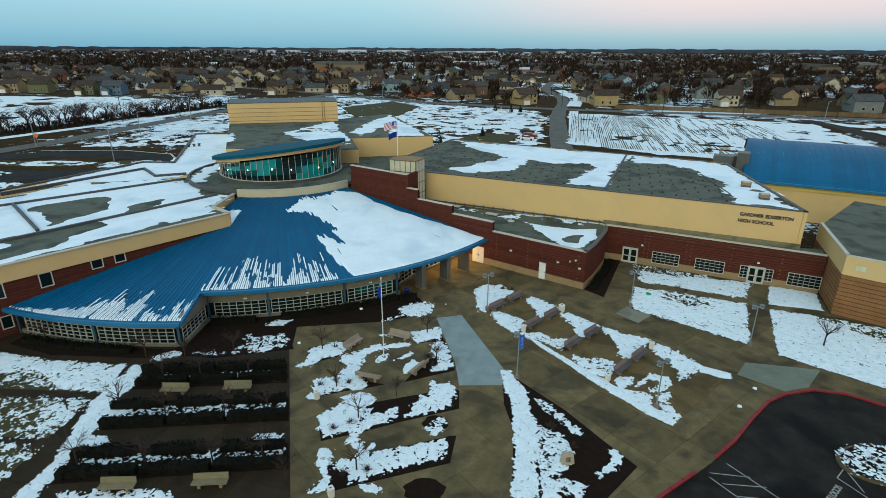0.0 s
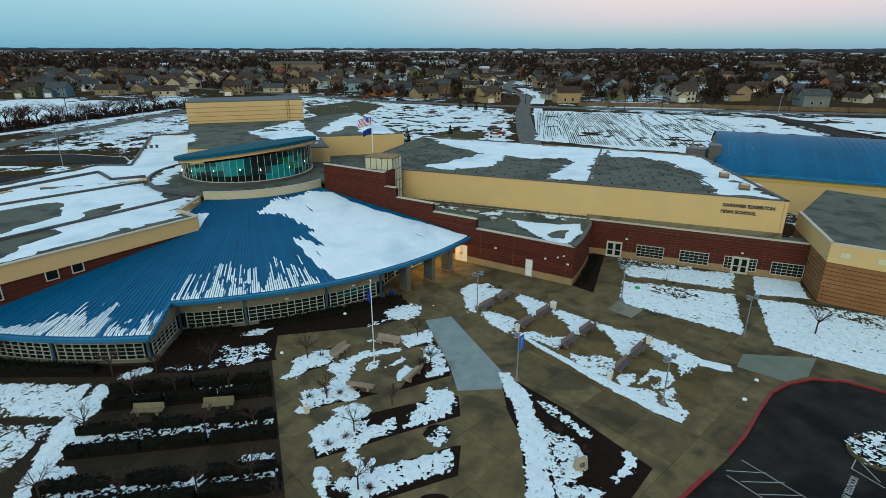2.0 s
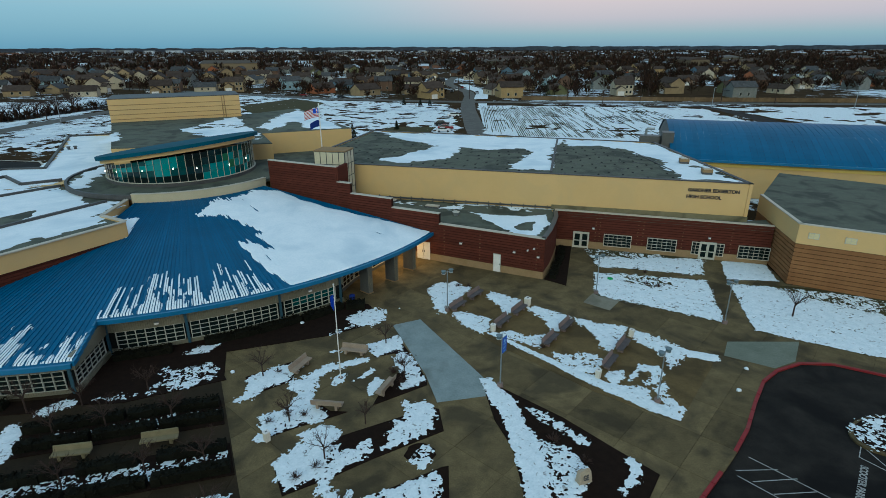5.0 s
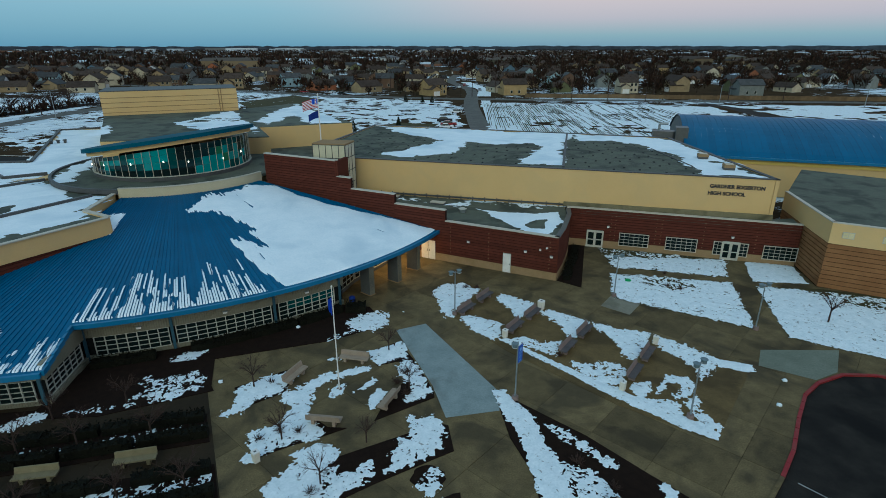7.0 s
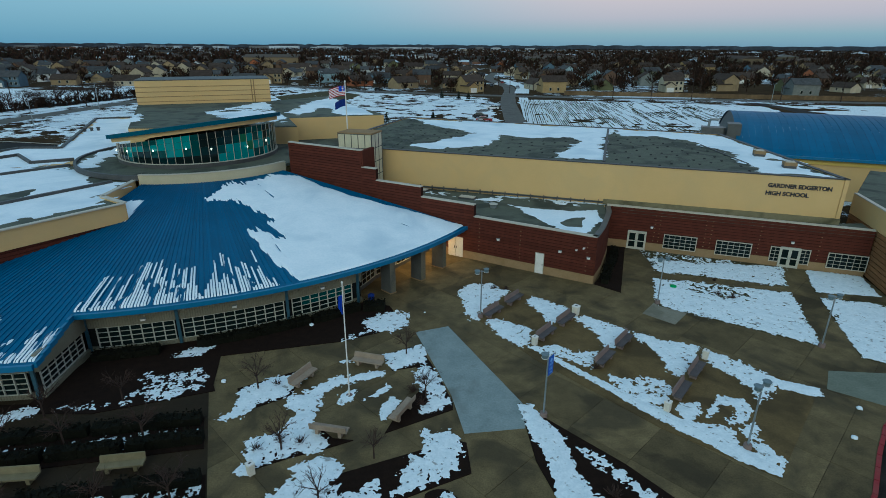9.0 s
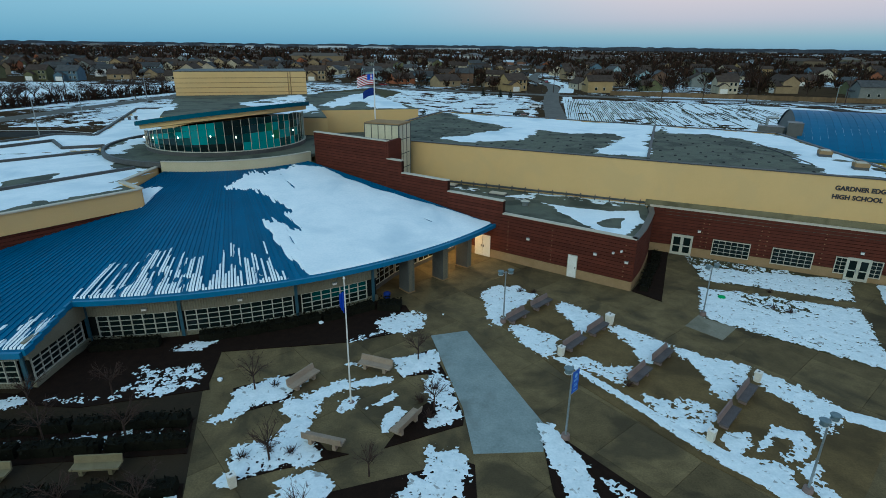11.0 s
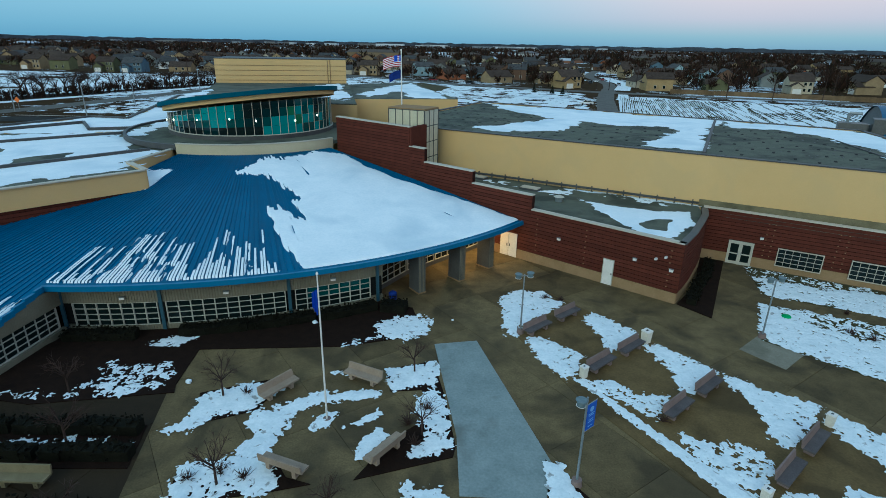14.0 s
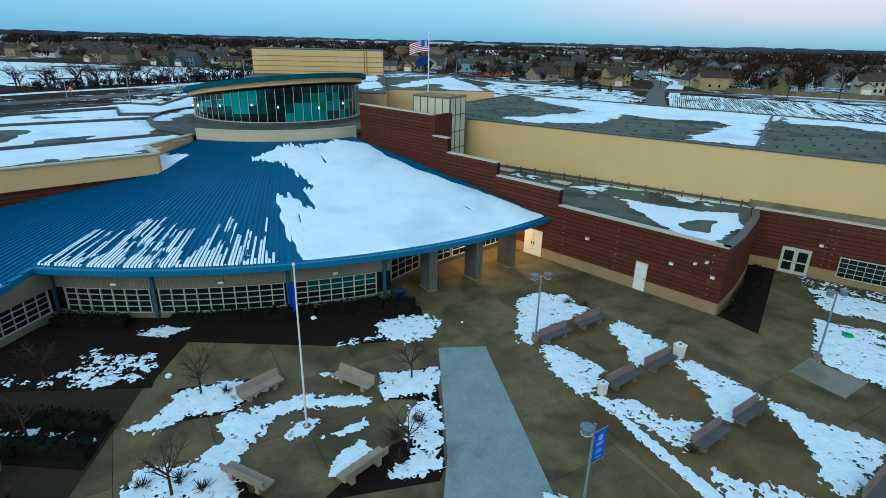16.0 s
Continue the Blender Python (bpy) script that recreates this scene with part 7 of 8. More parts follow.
ribbon("road_street", "grey town street running into the houses", [(33, 150), (38.6, 185), (48, 235), (55, 266), (64, 300), (69.5, 330), (71, 365), (72, 400), (82, 450), (97, 504)], 6.4, "road", -0.085)
ribbon("road_cross", "grey cross street along the fields", [(-330, 470), (-160, 420), (-82, 364), (-57, 342), (-11, 302), (45, 275), (83, 262), (131, 250), (185, 234), (330, 190)], 9, "road", -0.09)
ribbon("road_west", "dark road west of the school", [(-140, 90), (-128, 140), (-118, 168), (-112, 204), (-103, 248), (-88, 300), (-72, 350)], 8, "road", -0.095)
ribbon("bank_west", "dark brushy bank under the roadside trees", [(-160, 150), (-152, 176), (-133, 222), (-113, 272), (-100, 300)], 9, "mulch", -0.07, "bank")
ribbon("verge_west", "snowy verge between bank and road", [(-150, 140), (-141, 172), (-124, 214), (-108, 262)], 5, "snow", -0.075, "verge")
ribbon("road_access", "dark access drive with kerbs", [(-122, 140), (-108, 146), (-90, 148), (-76, 143), (-70, 130), (-72, 116), (-80, 100), (-90, 90)], 9, "asphalt", -0.088)
ribbon("road_access_b", "dark asphalt car park drive", [(-150, 118), (-118, 122), (-95, 120), (-78, 122)], 12, "asphalt", -0.092)
ribbon("road_east", "dark farm track beside the field", [(150, 232), (152, 214), (146, 190), (140, 165), (150, 140)], 7, "asphalt", -0.09)
ribbon("walk_street", "snowy verge along the street", [(42, 168), (45, 190), (56, 240), (61, 262)], 4.0, "snow", -0.08, "verge")
ribbon("verge_street", "snowy verge beside the street", [(66, 285), (77, 325), (80, 360), (82, 400)], 7, "snow", -0.08, "verge")
ribbon("kerb_access", "pale kerb along the access drive", [(-112, 151.5), (-90, 153), (-74, 147.5), (-66.5, 136)], 0.5, "coping", 0.02, "kerb")
for x, y, rx, ry in ((-77, 133.5, 9, 5), (-98, 134, 14, 3.5), (-96, 110, 12, 4)):
    structure("verge_island", Shape().prism([(x + rx * math.cos(k * .3), y + ry * math.sin(k * .3)) for k in range(21)], -0.1, 0.06), M["grass"], "grassy kerbed island with thin snow", "traffic island")

fields = Shape()
FIELD = [(57, 253), (147, 221), (131, 165), (79, 140), (38, 168), (47, 205)]
snow_on(fields, FIELD, -0.1, 0.86, 301, 1.5, 9, 2.0, 0.06)
snow_on(fields, [(-60, 165), (28, 160), (34, 195), (44, 262), (-10, 292), (-60, 330), (-80, 260)], -0.1, 0.58, 302, 1.1, 6, 3.0, 0.06)
snow_on(fields, [(-106, 160), (-66, 160), (-60, 200), (-80, 290), (-97, 240)], -0.1, 0.46, 303, 0.8, 3.5, 2.0, 0.06)
snow_on(fields, [(-420, 190), (-150, 190), (-128, 250), (-118, 300), (-190, 325), (-420, 330)], -0.1, 0.8, 304, 3.0, 30, 4.0, 0.06)
snow_on(fields, [(153, 225), (330, 178), (330, 120), (150, 150)], -0.1, 0.72, 305, 2.2, 16, 3.0, 0.06)
for k, (x, y, rx, ry) in enumerate(((-77, 133.5, 8.6, 4.6), (-98, 134, 13, 3), (-96, 110, 11, 3.6), (-105, 122, 8, 3))):
    snow_on(fields, [(x + rx * math.cos(i * .5), y + ry * math.sin(i * .5)) for i in range(12)], 0.062, 0.52, 310 + k, 0.6, 3, 1.0, 0.05)
tagged(part("field_snow", fields, M["snow"], None, "", True), "snow over fields and verges", "snow", "", "stuff")
rs = np.random.RandomState(41)
stub = Shape()
row_d = Vector((0.23, 0.973))
for k in range(190):
    base = Vector((30 + k * 0.6, 158.0)) + Vector((0, -0.35 * k * 0.6 + 10))
    t = 0.0
    while t < 105:
        ln = rs.uniform(3, 18)
        p, q = base + row_d * t, base + row_d * (t + ln)
        mid_ = p.lerp(q, .5)
        keep = 1.15 - 0.0085 * k - (0.0 if t < 60 else 0.006 * (t - 60)) + 0.35 * float(wave(np.array([mid_.x]), np.array([mid_.y]), 14, 43)[0])
        if inside(FIELD, np.array([p.x, q.x]), np.array([p.y, q.y])).all() and rs.rand() < keep:
            stub.bar(p, q, rs.uniform(0.06, 0.30 if k < 90 else 0.18), -0.1, rs.uniform(0.0, 0.12))
        t += ln + rs.uniform(0.2, 1.4)
tagged(part("stubble_rows", stub, M["grass"]), "rows of brown crop stubble through snow", "stubble", "", "stuff")
structure("lawn_verge", Shape().prism([(-50, 272), (-28, 306), (-12, 280), (-20, 238), (-38, 236)], -0.1, -0.03), M["grass"], "bare olive-brown grass patch", "lawn")
structure("lawn_verge_near", Shape().prism([(0, 168), (18, 166), (26, 186), (12, 190)], -0.1, -0.03), M["grass"], "bare olive-brown grass patch", "lawn")

# houses
PAINTS = [("tan", (0.36, 0.27, 0.15)), ("gold", (0.42, 0.30, 0.14)), ("grey", (0.23, 0.24, 0.22)), ("cream_siding", (0.52, 0.45, 0.32)), ("olive", (0.16, 0.16, 0.08)), ("blue_grey", (0.13, 0.20, 0.26)), ("pale_blue", (0.38, 0.52, 0.56)), ("rust", (0.35, 0.13, 0.06)), ("white_siding", (0.62, 0.62, 0.60)), ("brown", (0.16, 0.10, 0.065))]
for n_, c in PAINTS:
    M["siding_" + n_] = surface("siding_" + n_, tuple(v * 0.65 for v in c), tuple(v * 0.95 for v in c), 0.4, 3, 0.8, bump=0.1, rand=0.08)
M["shingle"] = surface("shingle", (0.030, 0.022, 0.017), (0.075, 0.056, 0.043), 0.6, 4, 0.9, bump=0.2, rand=0.2)
M["shingle_grey"] = surface("shingle_grey", (0.035, 0.036, 0.037), (0.085, 0.085, 0.084), 0.6, 4, 0.9, bump=0.2, rand=0.2)


def gable(sh, x0, x1, y0, y1, z0, rise, over=0.4, along="x"):
    """A gabled roof with thickness."""
    if along == "x":
        ym = (y0 + y1) / 2
        pr = [(y0 - over, z0 - 0.12), (ym, z0 + rise), (y1 + over, z0 - 0.12), (y1 + over, z0 - 0.3), (ym, z0 + rise - 0.2), (y0 - over, z0 - 0.3)]
        a = [(x0 - over, y, z) for y, z in pr]
        b = [(x1 + over, y, z) for y, z in pr]
    else:
        xm = (x0 + x1) / 2
        pr = [(x0 - over, z0 - 0.12), (xm, z0 + rise), (x1 + over, z0 - 0.12), (x1 + over, z0 - 0.3), (xm, z0 + rise - 0.2), (x0 - over, z0 - 0.3)]
        a = [(x, y1 + over, z) for x, z in pr]
        b = [(x, y0 - over, z) for x, z in pr]
    sh.add(a + b, [(0, 1, 4, 5), (1, 2, 3, 4), (11, 10, 7, 6), (10, 9, 8, 7)] + [(i, 6 + i, 6 + (i + 1) % 6, (i + 1) % 6) for i in range(6)])
    return sh


def gable_wall(sh, x0, x1, y0, y1, h, rise, along="x"):
    """Walls with their gables, as one closed body."""
    if along == "x":
        pr = [(y0, -0.2), (y1, -0.2), (y1, h - 0.3), ((y0 + y1) / 2, h + rise - 0.3), (y0, h - 0.3)]
        vs = [(x0, y, z) for y, z in pr] + [(x1, y, z) for y, z in pr]
    else:
        pr = [(x0, -0.2), (x1, -0.2), (x1, h - 0.3), ((x0 + x1) / 2, h + rise - 0.3), (x0, h - 0.3)]
        vs = [(x, y1, z) for x, z in pr] + [(x, y0, z) for x, z in pr]
    return sh.add(vs, [(4, 3, 2, 1, 0), (5, 6, 7, 8, 9)] + [(i, (i + 1) % 5, 5 + (i + 1) % 5, 5 + i) for i in range(5)])


def house_meshes(w, d, h, wing):
    main_w, main_r = Shape(), Shape()
    gable_wall(main_w, -w / 2, w / 2, -d / 2, d / 2, h, d * 0.33)
    gable(main_r, -w / 2, w / 2, -d / 2, d / 2, h, d * 0.33)
    gx0, gx1 = (w * 0.02, w / 2) if wing > 0 else (-w / 2, -w * 0.02)
    gable_wall(main_w, gx0, gx1, -d / 2 - 3.2, -d / 2 + 0.5, h * 0.62 if h > 4 else h, (gx1 - gx0) * 0.34, "y")
    gable(main_r, gx0, gx1, -d / 2 - 3.2, 0, h * 0.62 if h > 4 else h, (gx1 - gx0) * 0.34, 0.35, "y")
    wins = []
    fx0, fx1 = (-w / 2, w * 0.0) if wing > 0 else (0, w / 2)
    for fl in range(2 if h > 4 else 1):
        for i in range(2):
            cx = fx0 + (fx1 - fx0) * (0.3 + 0.42 * i)
            wins.append((cx, -d / 2 - 0.05, 1.0 + 2.7 * fl))
    door = ((gx0 + gx1) / 2, -d / 2 - 3.25)
    return main_w, main_r, wins, door


WIN_MESH = Shape().box(-0.62, 0.62, 0, 0.06, -0.08, 1.4).mesh("window", M["white_frame"])
WIN_PANE = Shape().box(-0.5, 0.5, -0.03, 0.0, 0, 1.3).mesh("pane", M["glass"])
GAR_MESH = Shape().box(-2.2, 2.2, 0, 0.06, 0, 2.2).mesh("garage_door", M["white_paint"])
CHIM = Shape().box(-0.4, 0.4, -0.4, 0.4, 0, 2.2).mesh("chimney", M["tan_brick"])
KINDS = []
for w, d, h, wing in ((12, 8, 5.4, 1), (11, 9, 5.2, -1), (13, 8.5, 3.0, 1), (10, 8, 5.6, -1), (14, 9, 3.2, -1)):
    mw_, mr_, wins, door = house_meshes(w, d, h, wing)
    KINDS.append((mw_, mr_, wins, door, d, h, {}))


def put_house(x, y, turn, kind, paint, scale=1.0, grey=False, words=""):
    mw_, mr_, wins, door, d, h, cache = KINDS[kind]
    key = (paint, grey)
    if ("w", paint) not in cache:
        cache[("w", paint)] = mw_.mesh("wall", M["siding_" + paint])
    if ("r", grey) not in cache:
        cache[("r", grey)] = mr_.mesh("roof", M["shingle_grey" if grey else "shingle"])
    hs = thing("house", words or "%s house with a %s gabled roof and a garage wing" % (paint.replace("_", " ").replace(" siding", ""), "grey" if grey else "brown"), "house", pose(x, y, -0.05, 0, 0, turn) @ Matrix.Diagonal((scale, scale, scale, 1)), "town houses")
    part("wall", cache[("w", paint)], None, hs)
    part("roof", cache[("r", grey)], None, hs)
    for wx, wy, wz in wins:
        o = part("window", WIN_MESH, None, hs)
        o.location = (wx, wy - 0.02, wz)
        part("pane", WIN_PANE, None, o)
    for wx, wz in ((-2, 1.0), (2, 1.0)):
        o = part("window", WIN_MESH, None, hs)
        o.matrix_basis = pose(wx, d / 2 + 0.05, wz, 0, 0, 180)
        part("pane", WIN_PANE, None, o)
    o = part("garage_door", GAR_MESH, None, hs)
    o.location = (door[0], door[1] - 0.02, 0)
    o.scale = (0.8, 1, 1)
    return hs


FRONT = ((42.3, 298, 205, 1, "gold", 0), (83.4, 292, 180, 0, "gold", 0), (9.6, 324, 215, 4, "tan", 0), (-14.7, 344, 210, 2, "rust", 0), (-35, 378, 205, 0, "pale_blue", 1), (-72, 468, 195, 0, "gold", 0), (-104, 352, 190, 1, "tan", 0), (-84, 402, 190, 4, "tan", 0), (-143, 349, 188, 2, "cream_siding", 0), (-181, 360, 185, 2, "tan", 0), (-217, 344, 184, 3, "olive", 0), (-201, 345, 184, 1, "blue_grey", 1), (-271, 356, 180, 3, "tan", 0), (-253, 355, 183, 0, "olive", 0), (147.6, 294, 172, 3, "cream_siding", 0), (199.6, 266, 168, 0, "grey", 1), (99, 410, 190, 1, "tan", 0), (43, 463, 195, 0, "tan", 0))
for x, y, turn, kind, paint, grey in FRONT:
    put_house(x, y, turn + 180 * (kind % 2), kind, paint, 1.0, bool(grey))
rs = np.random.RandomState(61)
taken = [(f[0], f[1]) for f in FRONT]
count = 0
weights = np.array([5, 2, 3, 4, 2, 1, .6, .7, 1.4, 3.5])
weights = weights / weights.sum()
for row in range(13):
    y0 = 330 + row * 34
    half = 200 + y0 * 0.62
    x = -half
    while x < half:
        x += rs.uniform(16, 27)
        yy = y0 + rs.uniform(-7, 7) - 0.10 * x + (0 if x < 60 else -0.12 * (x - 60))
        street_x = 63 + (yy - 300) * 0.12
        cross_y = 275 - 0.3 * (x - 45) if x > 45 else 302 - 0.6 * (x + 11) if x > -82 else 352 - 0.05 * x
        if abs(x - street_x) < 13 or yy < cross_y + 16 or any((x - a) ** 2 + (yy - b) ** 2 < 330 for a, b in taken) or rs.rand() < 0.12:
            continue
        if x > 120 and rs.rand() < 0.35:
            continue
        taken.append((x, yy))
        put_house(x, yy, rs.choice([0, 90, 180, 270]) + rs.uniform(-14, 14), int(rs.randint(5)), PAINTS[int(rs.choice(10, p=weights))][0], rs.uniform(0.85, 1.08), rs.rand() < 0.35)
        count += 1
        if count >= 270:
            break


# the far town, too many to count
def island_material(name, stops):
    m, n, l, b = nodes_of(name)
    g = n.new("ShaderNodeNewGeometry")
    r = n.new("ShaderNodeValToRGB")
    r.color_ramp.interpolation = "CONSTANT"
    els = r.color_ramp.elements
    els[0].position, els[0].color = 0, (*stops[0], 1)
    els[1].position, els[1].color = 1 / len(stops), (*stops[1], 1)
    for i, c in enumerate(stops[2:]):
        e = els.new((i + 2) / len(stops))
        e.color = (*c, 1)
    l.new(g.outputs["Random Per Island"], r.inputs[0])
    l.new(r.outputs[0], b.inputs["Base Color"])
    b.inputs["Roughness"].default_value, b.inputs["Specular IOR Level"].default_value = 0.9, 0.03
    return m


M["far_walls"] = island_material("far_walls", [(0.20, 0.15, 0.09), (0.15, 0.12, 0.08), (0.32, 0.28, 0.21), (0.11, 0.10, 0.07), (0.45, 0.45, 0.43), (0.14, 0.15, 0.16), (0.18, 0.14, 0.10), (0.22, 0.12, 0.08)])
M["far_roofs"] = island_material("far_roofs", [(0.07, 0.055, 0.045), (0.10, 0.085, 0.07), (0.05, 0.045, 0.04), (0.14, 0.14, 0.14), (0.45, 0.50, 0.55), (0.08, 0.06, 0.05)])
walls_, roofs_ = Shape(), Shape()
for k in range(1750):
    y = 300 * math.exp(rs.uniform(0.86, 2.35))
    x = rs.uniform(-0.95, 1.3) * y
    if y < 720 and abs(x) < 420:
        continue
    w, d, h = rs.uniform(9, 15), rs.uniform(8, 11), rs.choice([3.0, 5.2])
    if rs.rand() < 0.035:
        w, d, h = rs.uniform(30, 80), rs.uniform(20, 40), rs.uniform(5, 9)
    m = Matrix.Translation((x, y, 0)) @ Matrix.Rotation(rs.uniform(0, 3.1), 4, "Z")
    walls_.box(-w / 2, w / 2, -d / 2, d / 2, -0.5, h, m)
    vs = [m @ Vector(p) for p in ((-w / 2 - .4, -d / 2 - .4, h - .1), (w / 2 + .4, -d / 2 - .4, h - .1), (w / 2 + .4, d / 2 + .4, h - .1), (-w / 2 - .4, d / 2 + .4, h - .1), (-w / 2, 0, h + min(d, 11) * .3), (w / 2, 0, h + min(d, 11) * .3))]
    roofs_.add(vs, [(0, 1, 5, 4), (2, 3, 4, 5), (1, 2, 5), (3, 0, 4), (3, 2, 1, 0)])
tagged(part("far_houses", walls_, M["far_walls"]), "distant town house walls in many pale colours", "houses", "", "stuff")
tagged(part("far_roofs", roofs_, M["far_roofs"]), "distant brown and grey house roofs", "roofs", "", "stuff")

# bare woods: crowns of thin upright twigs
M["wood_far"] = island_material("wood_far", [(0.026, 0.015, 0.011), (0.040, 0.023, 0.017), (0.020, 0.014, 0.011), (0.052, 0.028, 0.017), (0.018, 0.017, 0.010)])


def woods(places, seed, twigs, girth):
    rs = np.random.RandomState(seed)
    v, f = [], []
    for x, y, h in places:
        v += [(x - 0.2, y, -0.2), (x + 0.2, y, -0.2), (x, y, h * 0.7)]
        f.append((len(v) - 3, len(v) - 2, len(v) - 1))
        az = rs.uniform(0, 6.283, twigs)
        t0 = rs.uniform(0.15, 0.55, twigs) * h
        reach = rs.uniform(0.15, 0.42, twigs) * h
        rise = rs.uniform(0.12, 0.5, twigs) * h
        for a, z0, r, u in zip(az, t0, reach, rise):
            px, py = x + 0.15 * r * math.cos(a), y + 0.15 * r * math.sin(a)
            ex, ey, ez = x + r * math.cos(a), y + r * math.sin(a), z0 + u
            k = len(v)
            v += [(px, py, z0), (ex - girth * math.sin(a), ey + girth * math.cos(a), ez - girth), (ex, ey, ez + girth)]
            f.append((k, k + 1, k + 2))
    sh = Shape()
    sh.v, sh.f = v, f
    return sh


rs = np.random.RandomState(71)
near_w, far_w = [], []
while len(near_w) < 2600:
    y = rs.uniform(285, 900)
    x = rs.uniform(-0.9, 1.25) * y
    cross_y = 275 - 0.3 * (x - 45) if x > 45 else 302 - 0.6 * (x + 11) if x > -82 else 352
    if y < cross_y + 12 or abs(x - 66 - (y - 300) * .10) < 14 or min((x - a) ** 2 + (y - b) ** 2 for a, b in taken) < 55:
        continue
    if x < 100 and rs.rand() < 0.25:
        continue
    near_w.append((x, y, rs.uniform(4, 8.5) * (1.15 if x > 90 else 1.0)))
tagged(part("town_trees", woods(near_w, 72, 55, 0.26), M["wood_far"]), "bare brown trees among the houses", "trees", "", "stuff")
for k in range(11500):
    y = 700 * math.exp(rs.uniform(0.0, 1.86))
    x = rs.uniform(-1.0, 1.4) * y
    far_w.append((x, y, rs.uniform(7, 14)))
tagged(part("far_woods", woods(far_w, 73, 11, 1.1), M["wood_far"]), "distant bare brown woods", "woods", "", "stuff")
horizon = Shape()
pts = []
for k in range(721):
    a = radians(20 + 140 * k / 720)
    pts.append((4400 * math.cos(a), 60 + 4400 * math.sin(a), 29 + 3 * float(wave(np.array([k * 1.0]), np.array([0.0]), 24, 81)[0]) + 4 * float(wave(np.array([k * 1.0]), np.array([0.0]), 2.3, 82)[0])))
# no air volume: distance haze is mixed into the wood's bluish colour
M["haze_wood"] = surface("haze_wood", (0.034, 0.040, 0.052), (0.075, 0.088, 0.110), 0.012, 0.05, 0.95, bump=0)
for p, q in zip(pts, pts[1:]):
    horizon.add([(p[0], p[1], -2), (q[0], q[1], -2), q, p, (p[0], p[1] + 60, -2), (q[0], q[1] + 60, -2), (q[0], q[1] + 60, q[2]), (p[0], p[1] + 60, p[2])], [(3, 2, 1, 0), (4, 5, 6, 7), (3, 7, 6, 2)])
structure("backdrop", horizon, M["haze_wood"], "distant wooded horizon with bluish haze in its colour", "backdrop")

# long pale boxes standing in for sheds and snowfields low on the horizon
M["far_pale"] = island_material("far_pale", [(0.42, 0.46, 0.50), (0.24, 0.27, 0.30), (0.52, 0.55, 0.58), (0.16, 0.16, 0.16)])
pale_boxes = Shape()
for k in range(46):
    y = rs.uniform(3200, 4200)
    x = y * (rs.uniform(-0.75, 0.10) if k < 34 else rs.uniform(0.1, 0.75))
    w = rs.uniform(20, 170) if k < 34 else rs.uniform(15, 50)
    pale_boxes.box(x - w / 2, x + w / 2, y, y + 50, -0.5, rs.uniform(11, 18))
tagged(part("far_sheds", pale_boxes, M["far_pale"]), "long pale boxes standing in for snowfields and sheds on the horizon", "warehouses", "", "stuff")

# board fences behind the gardens along the cross street
M["fence_wood"] = surface("fence_wood", (0.10, 0.068, 0.036), (0.19, 0.130, 0.070), 0.4, 6, 0.9, bump=0.2, rand=0.15)
FENCE = [(84, 274), (108, 267), (134, 259), (160, 250), (188, 242), (216, 233), (250, 222)]
for a, b in zip(FENCE, FENCE[1:]):
    a, b = Vector(a), Vector(b)
    fence = thing("board_fence", "weathered brown board fence along the gardens", "fence", group="garden fences")
    n = int((b - a).length / 2.4)
    for i in range(n):
        p, q = a.lerp(b, i / n), a.lerp(b, (i + 1) / n)
        part("panel", Shape().bar(p, q - (q - p) * 0.02, 0.06, -0.1, 1.75 + 0.06 * (i % 3)), M["fence_wood"], fence)
        part("post", Shape().box(p.x - 0.07, p.x + 0.07, p.y - 0.07, p.y + 0.07, -0.1, 1.95), M["fence_wood"], fence)

# row of bare trees by the west road
models = []
for sd in (5, 6, 7):
    sh = Shape()
    twiggy(sh, np.random.RandomState(sd), (0, 0, 0), 9.0, 0.75, 4, 0.05, 0.24, 4)
    models.append(sh.mesh("trunk", M["bark"]))
rs = np.random.RandomState(90)
for k in range(44):
    t = k / 43
    x, y = -152 + 38 * t + rs.uniform(-5, 5), 172 + 98 * t + rs.uniform(-4, 4)
    sc = rs.uniform(0.9, 1.4) * (1.0 if t < 0.45 else 0.85)
    tr = thing("roadside_tree", "tall bare deciduous tree beside the road", "tree", pose(x, y, -0.1, 0, 0, rs.uniform(0, 360)) @ Matrix.Diagonal((sc, sc, sc, 1)), "roadside trees")
    part("trunk", models[k % 3], None, tr)
brush = []
for k in range(230):
    t = rs.rand()
    brush.append((-146 + 36 * t + rs.uniform(-4, 4), 178 + 100 * t + rs.uniform(-4, 4), rs.uniform(1.5, 4.2)))
tagged(part("roadside_brush", woods(brush, 95, 40, 0.1), M["wood_far"]), "tangled bare brush along the road", "brush", "", "stuff")


def conifer(seed, h):
    rs = np.random.RandomState(seed)
    sh = Shape()
    for i in range(420):
        z = h * (0.08 + 0.92 * rs.rand() ** 1.2)
        r = 0.30 * h * (1 - z / h) + 0.08
        a = rs.uniform(0, 6.283)
        d = Vector((math.cos(a), math.sin(a), -0.25))
        p = Vector((0, 0, z)) + d * r * rs.uniform(0.1, 0.6)
        q = Vector((0, 0, z)) + d * r * rs.uniform(0.8, 1.15)
        s_ = Vector((-math.sin(a), math.cos(a), 0.3)) * 0.16
        sh.add([p, q - s_, q + d * 0.15, q + s_], [(0, 1, 2, 3)])
    return sh


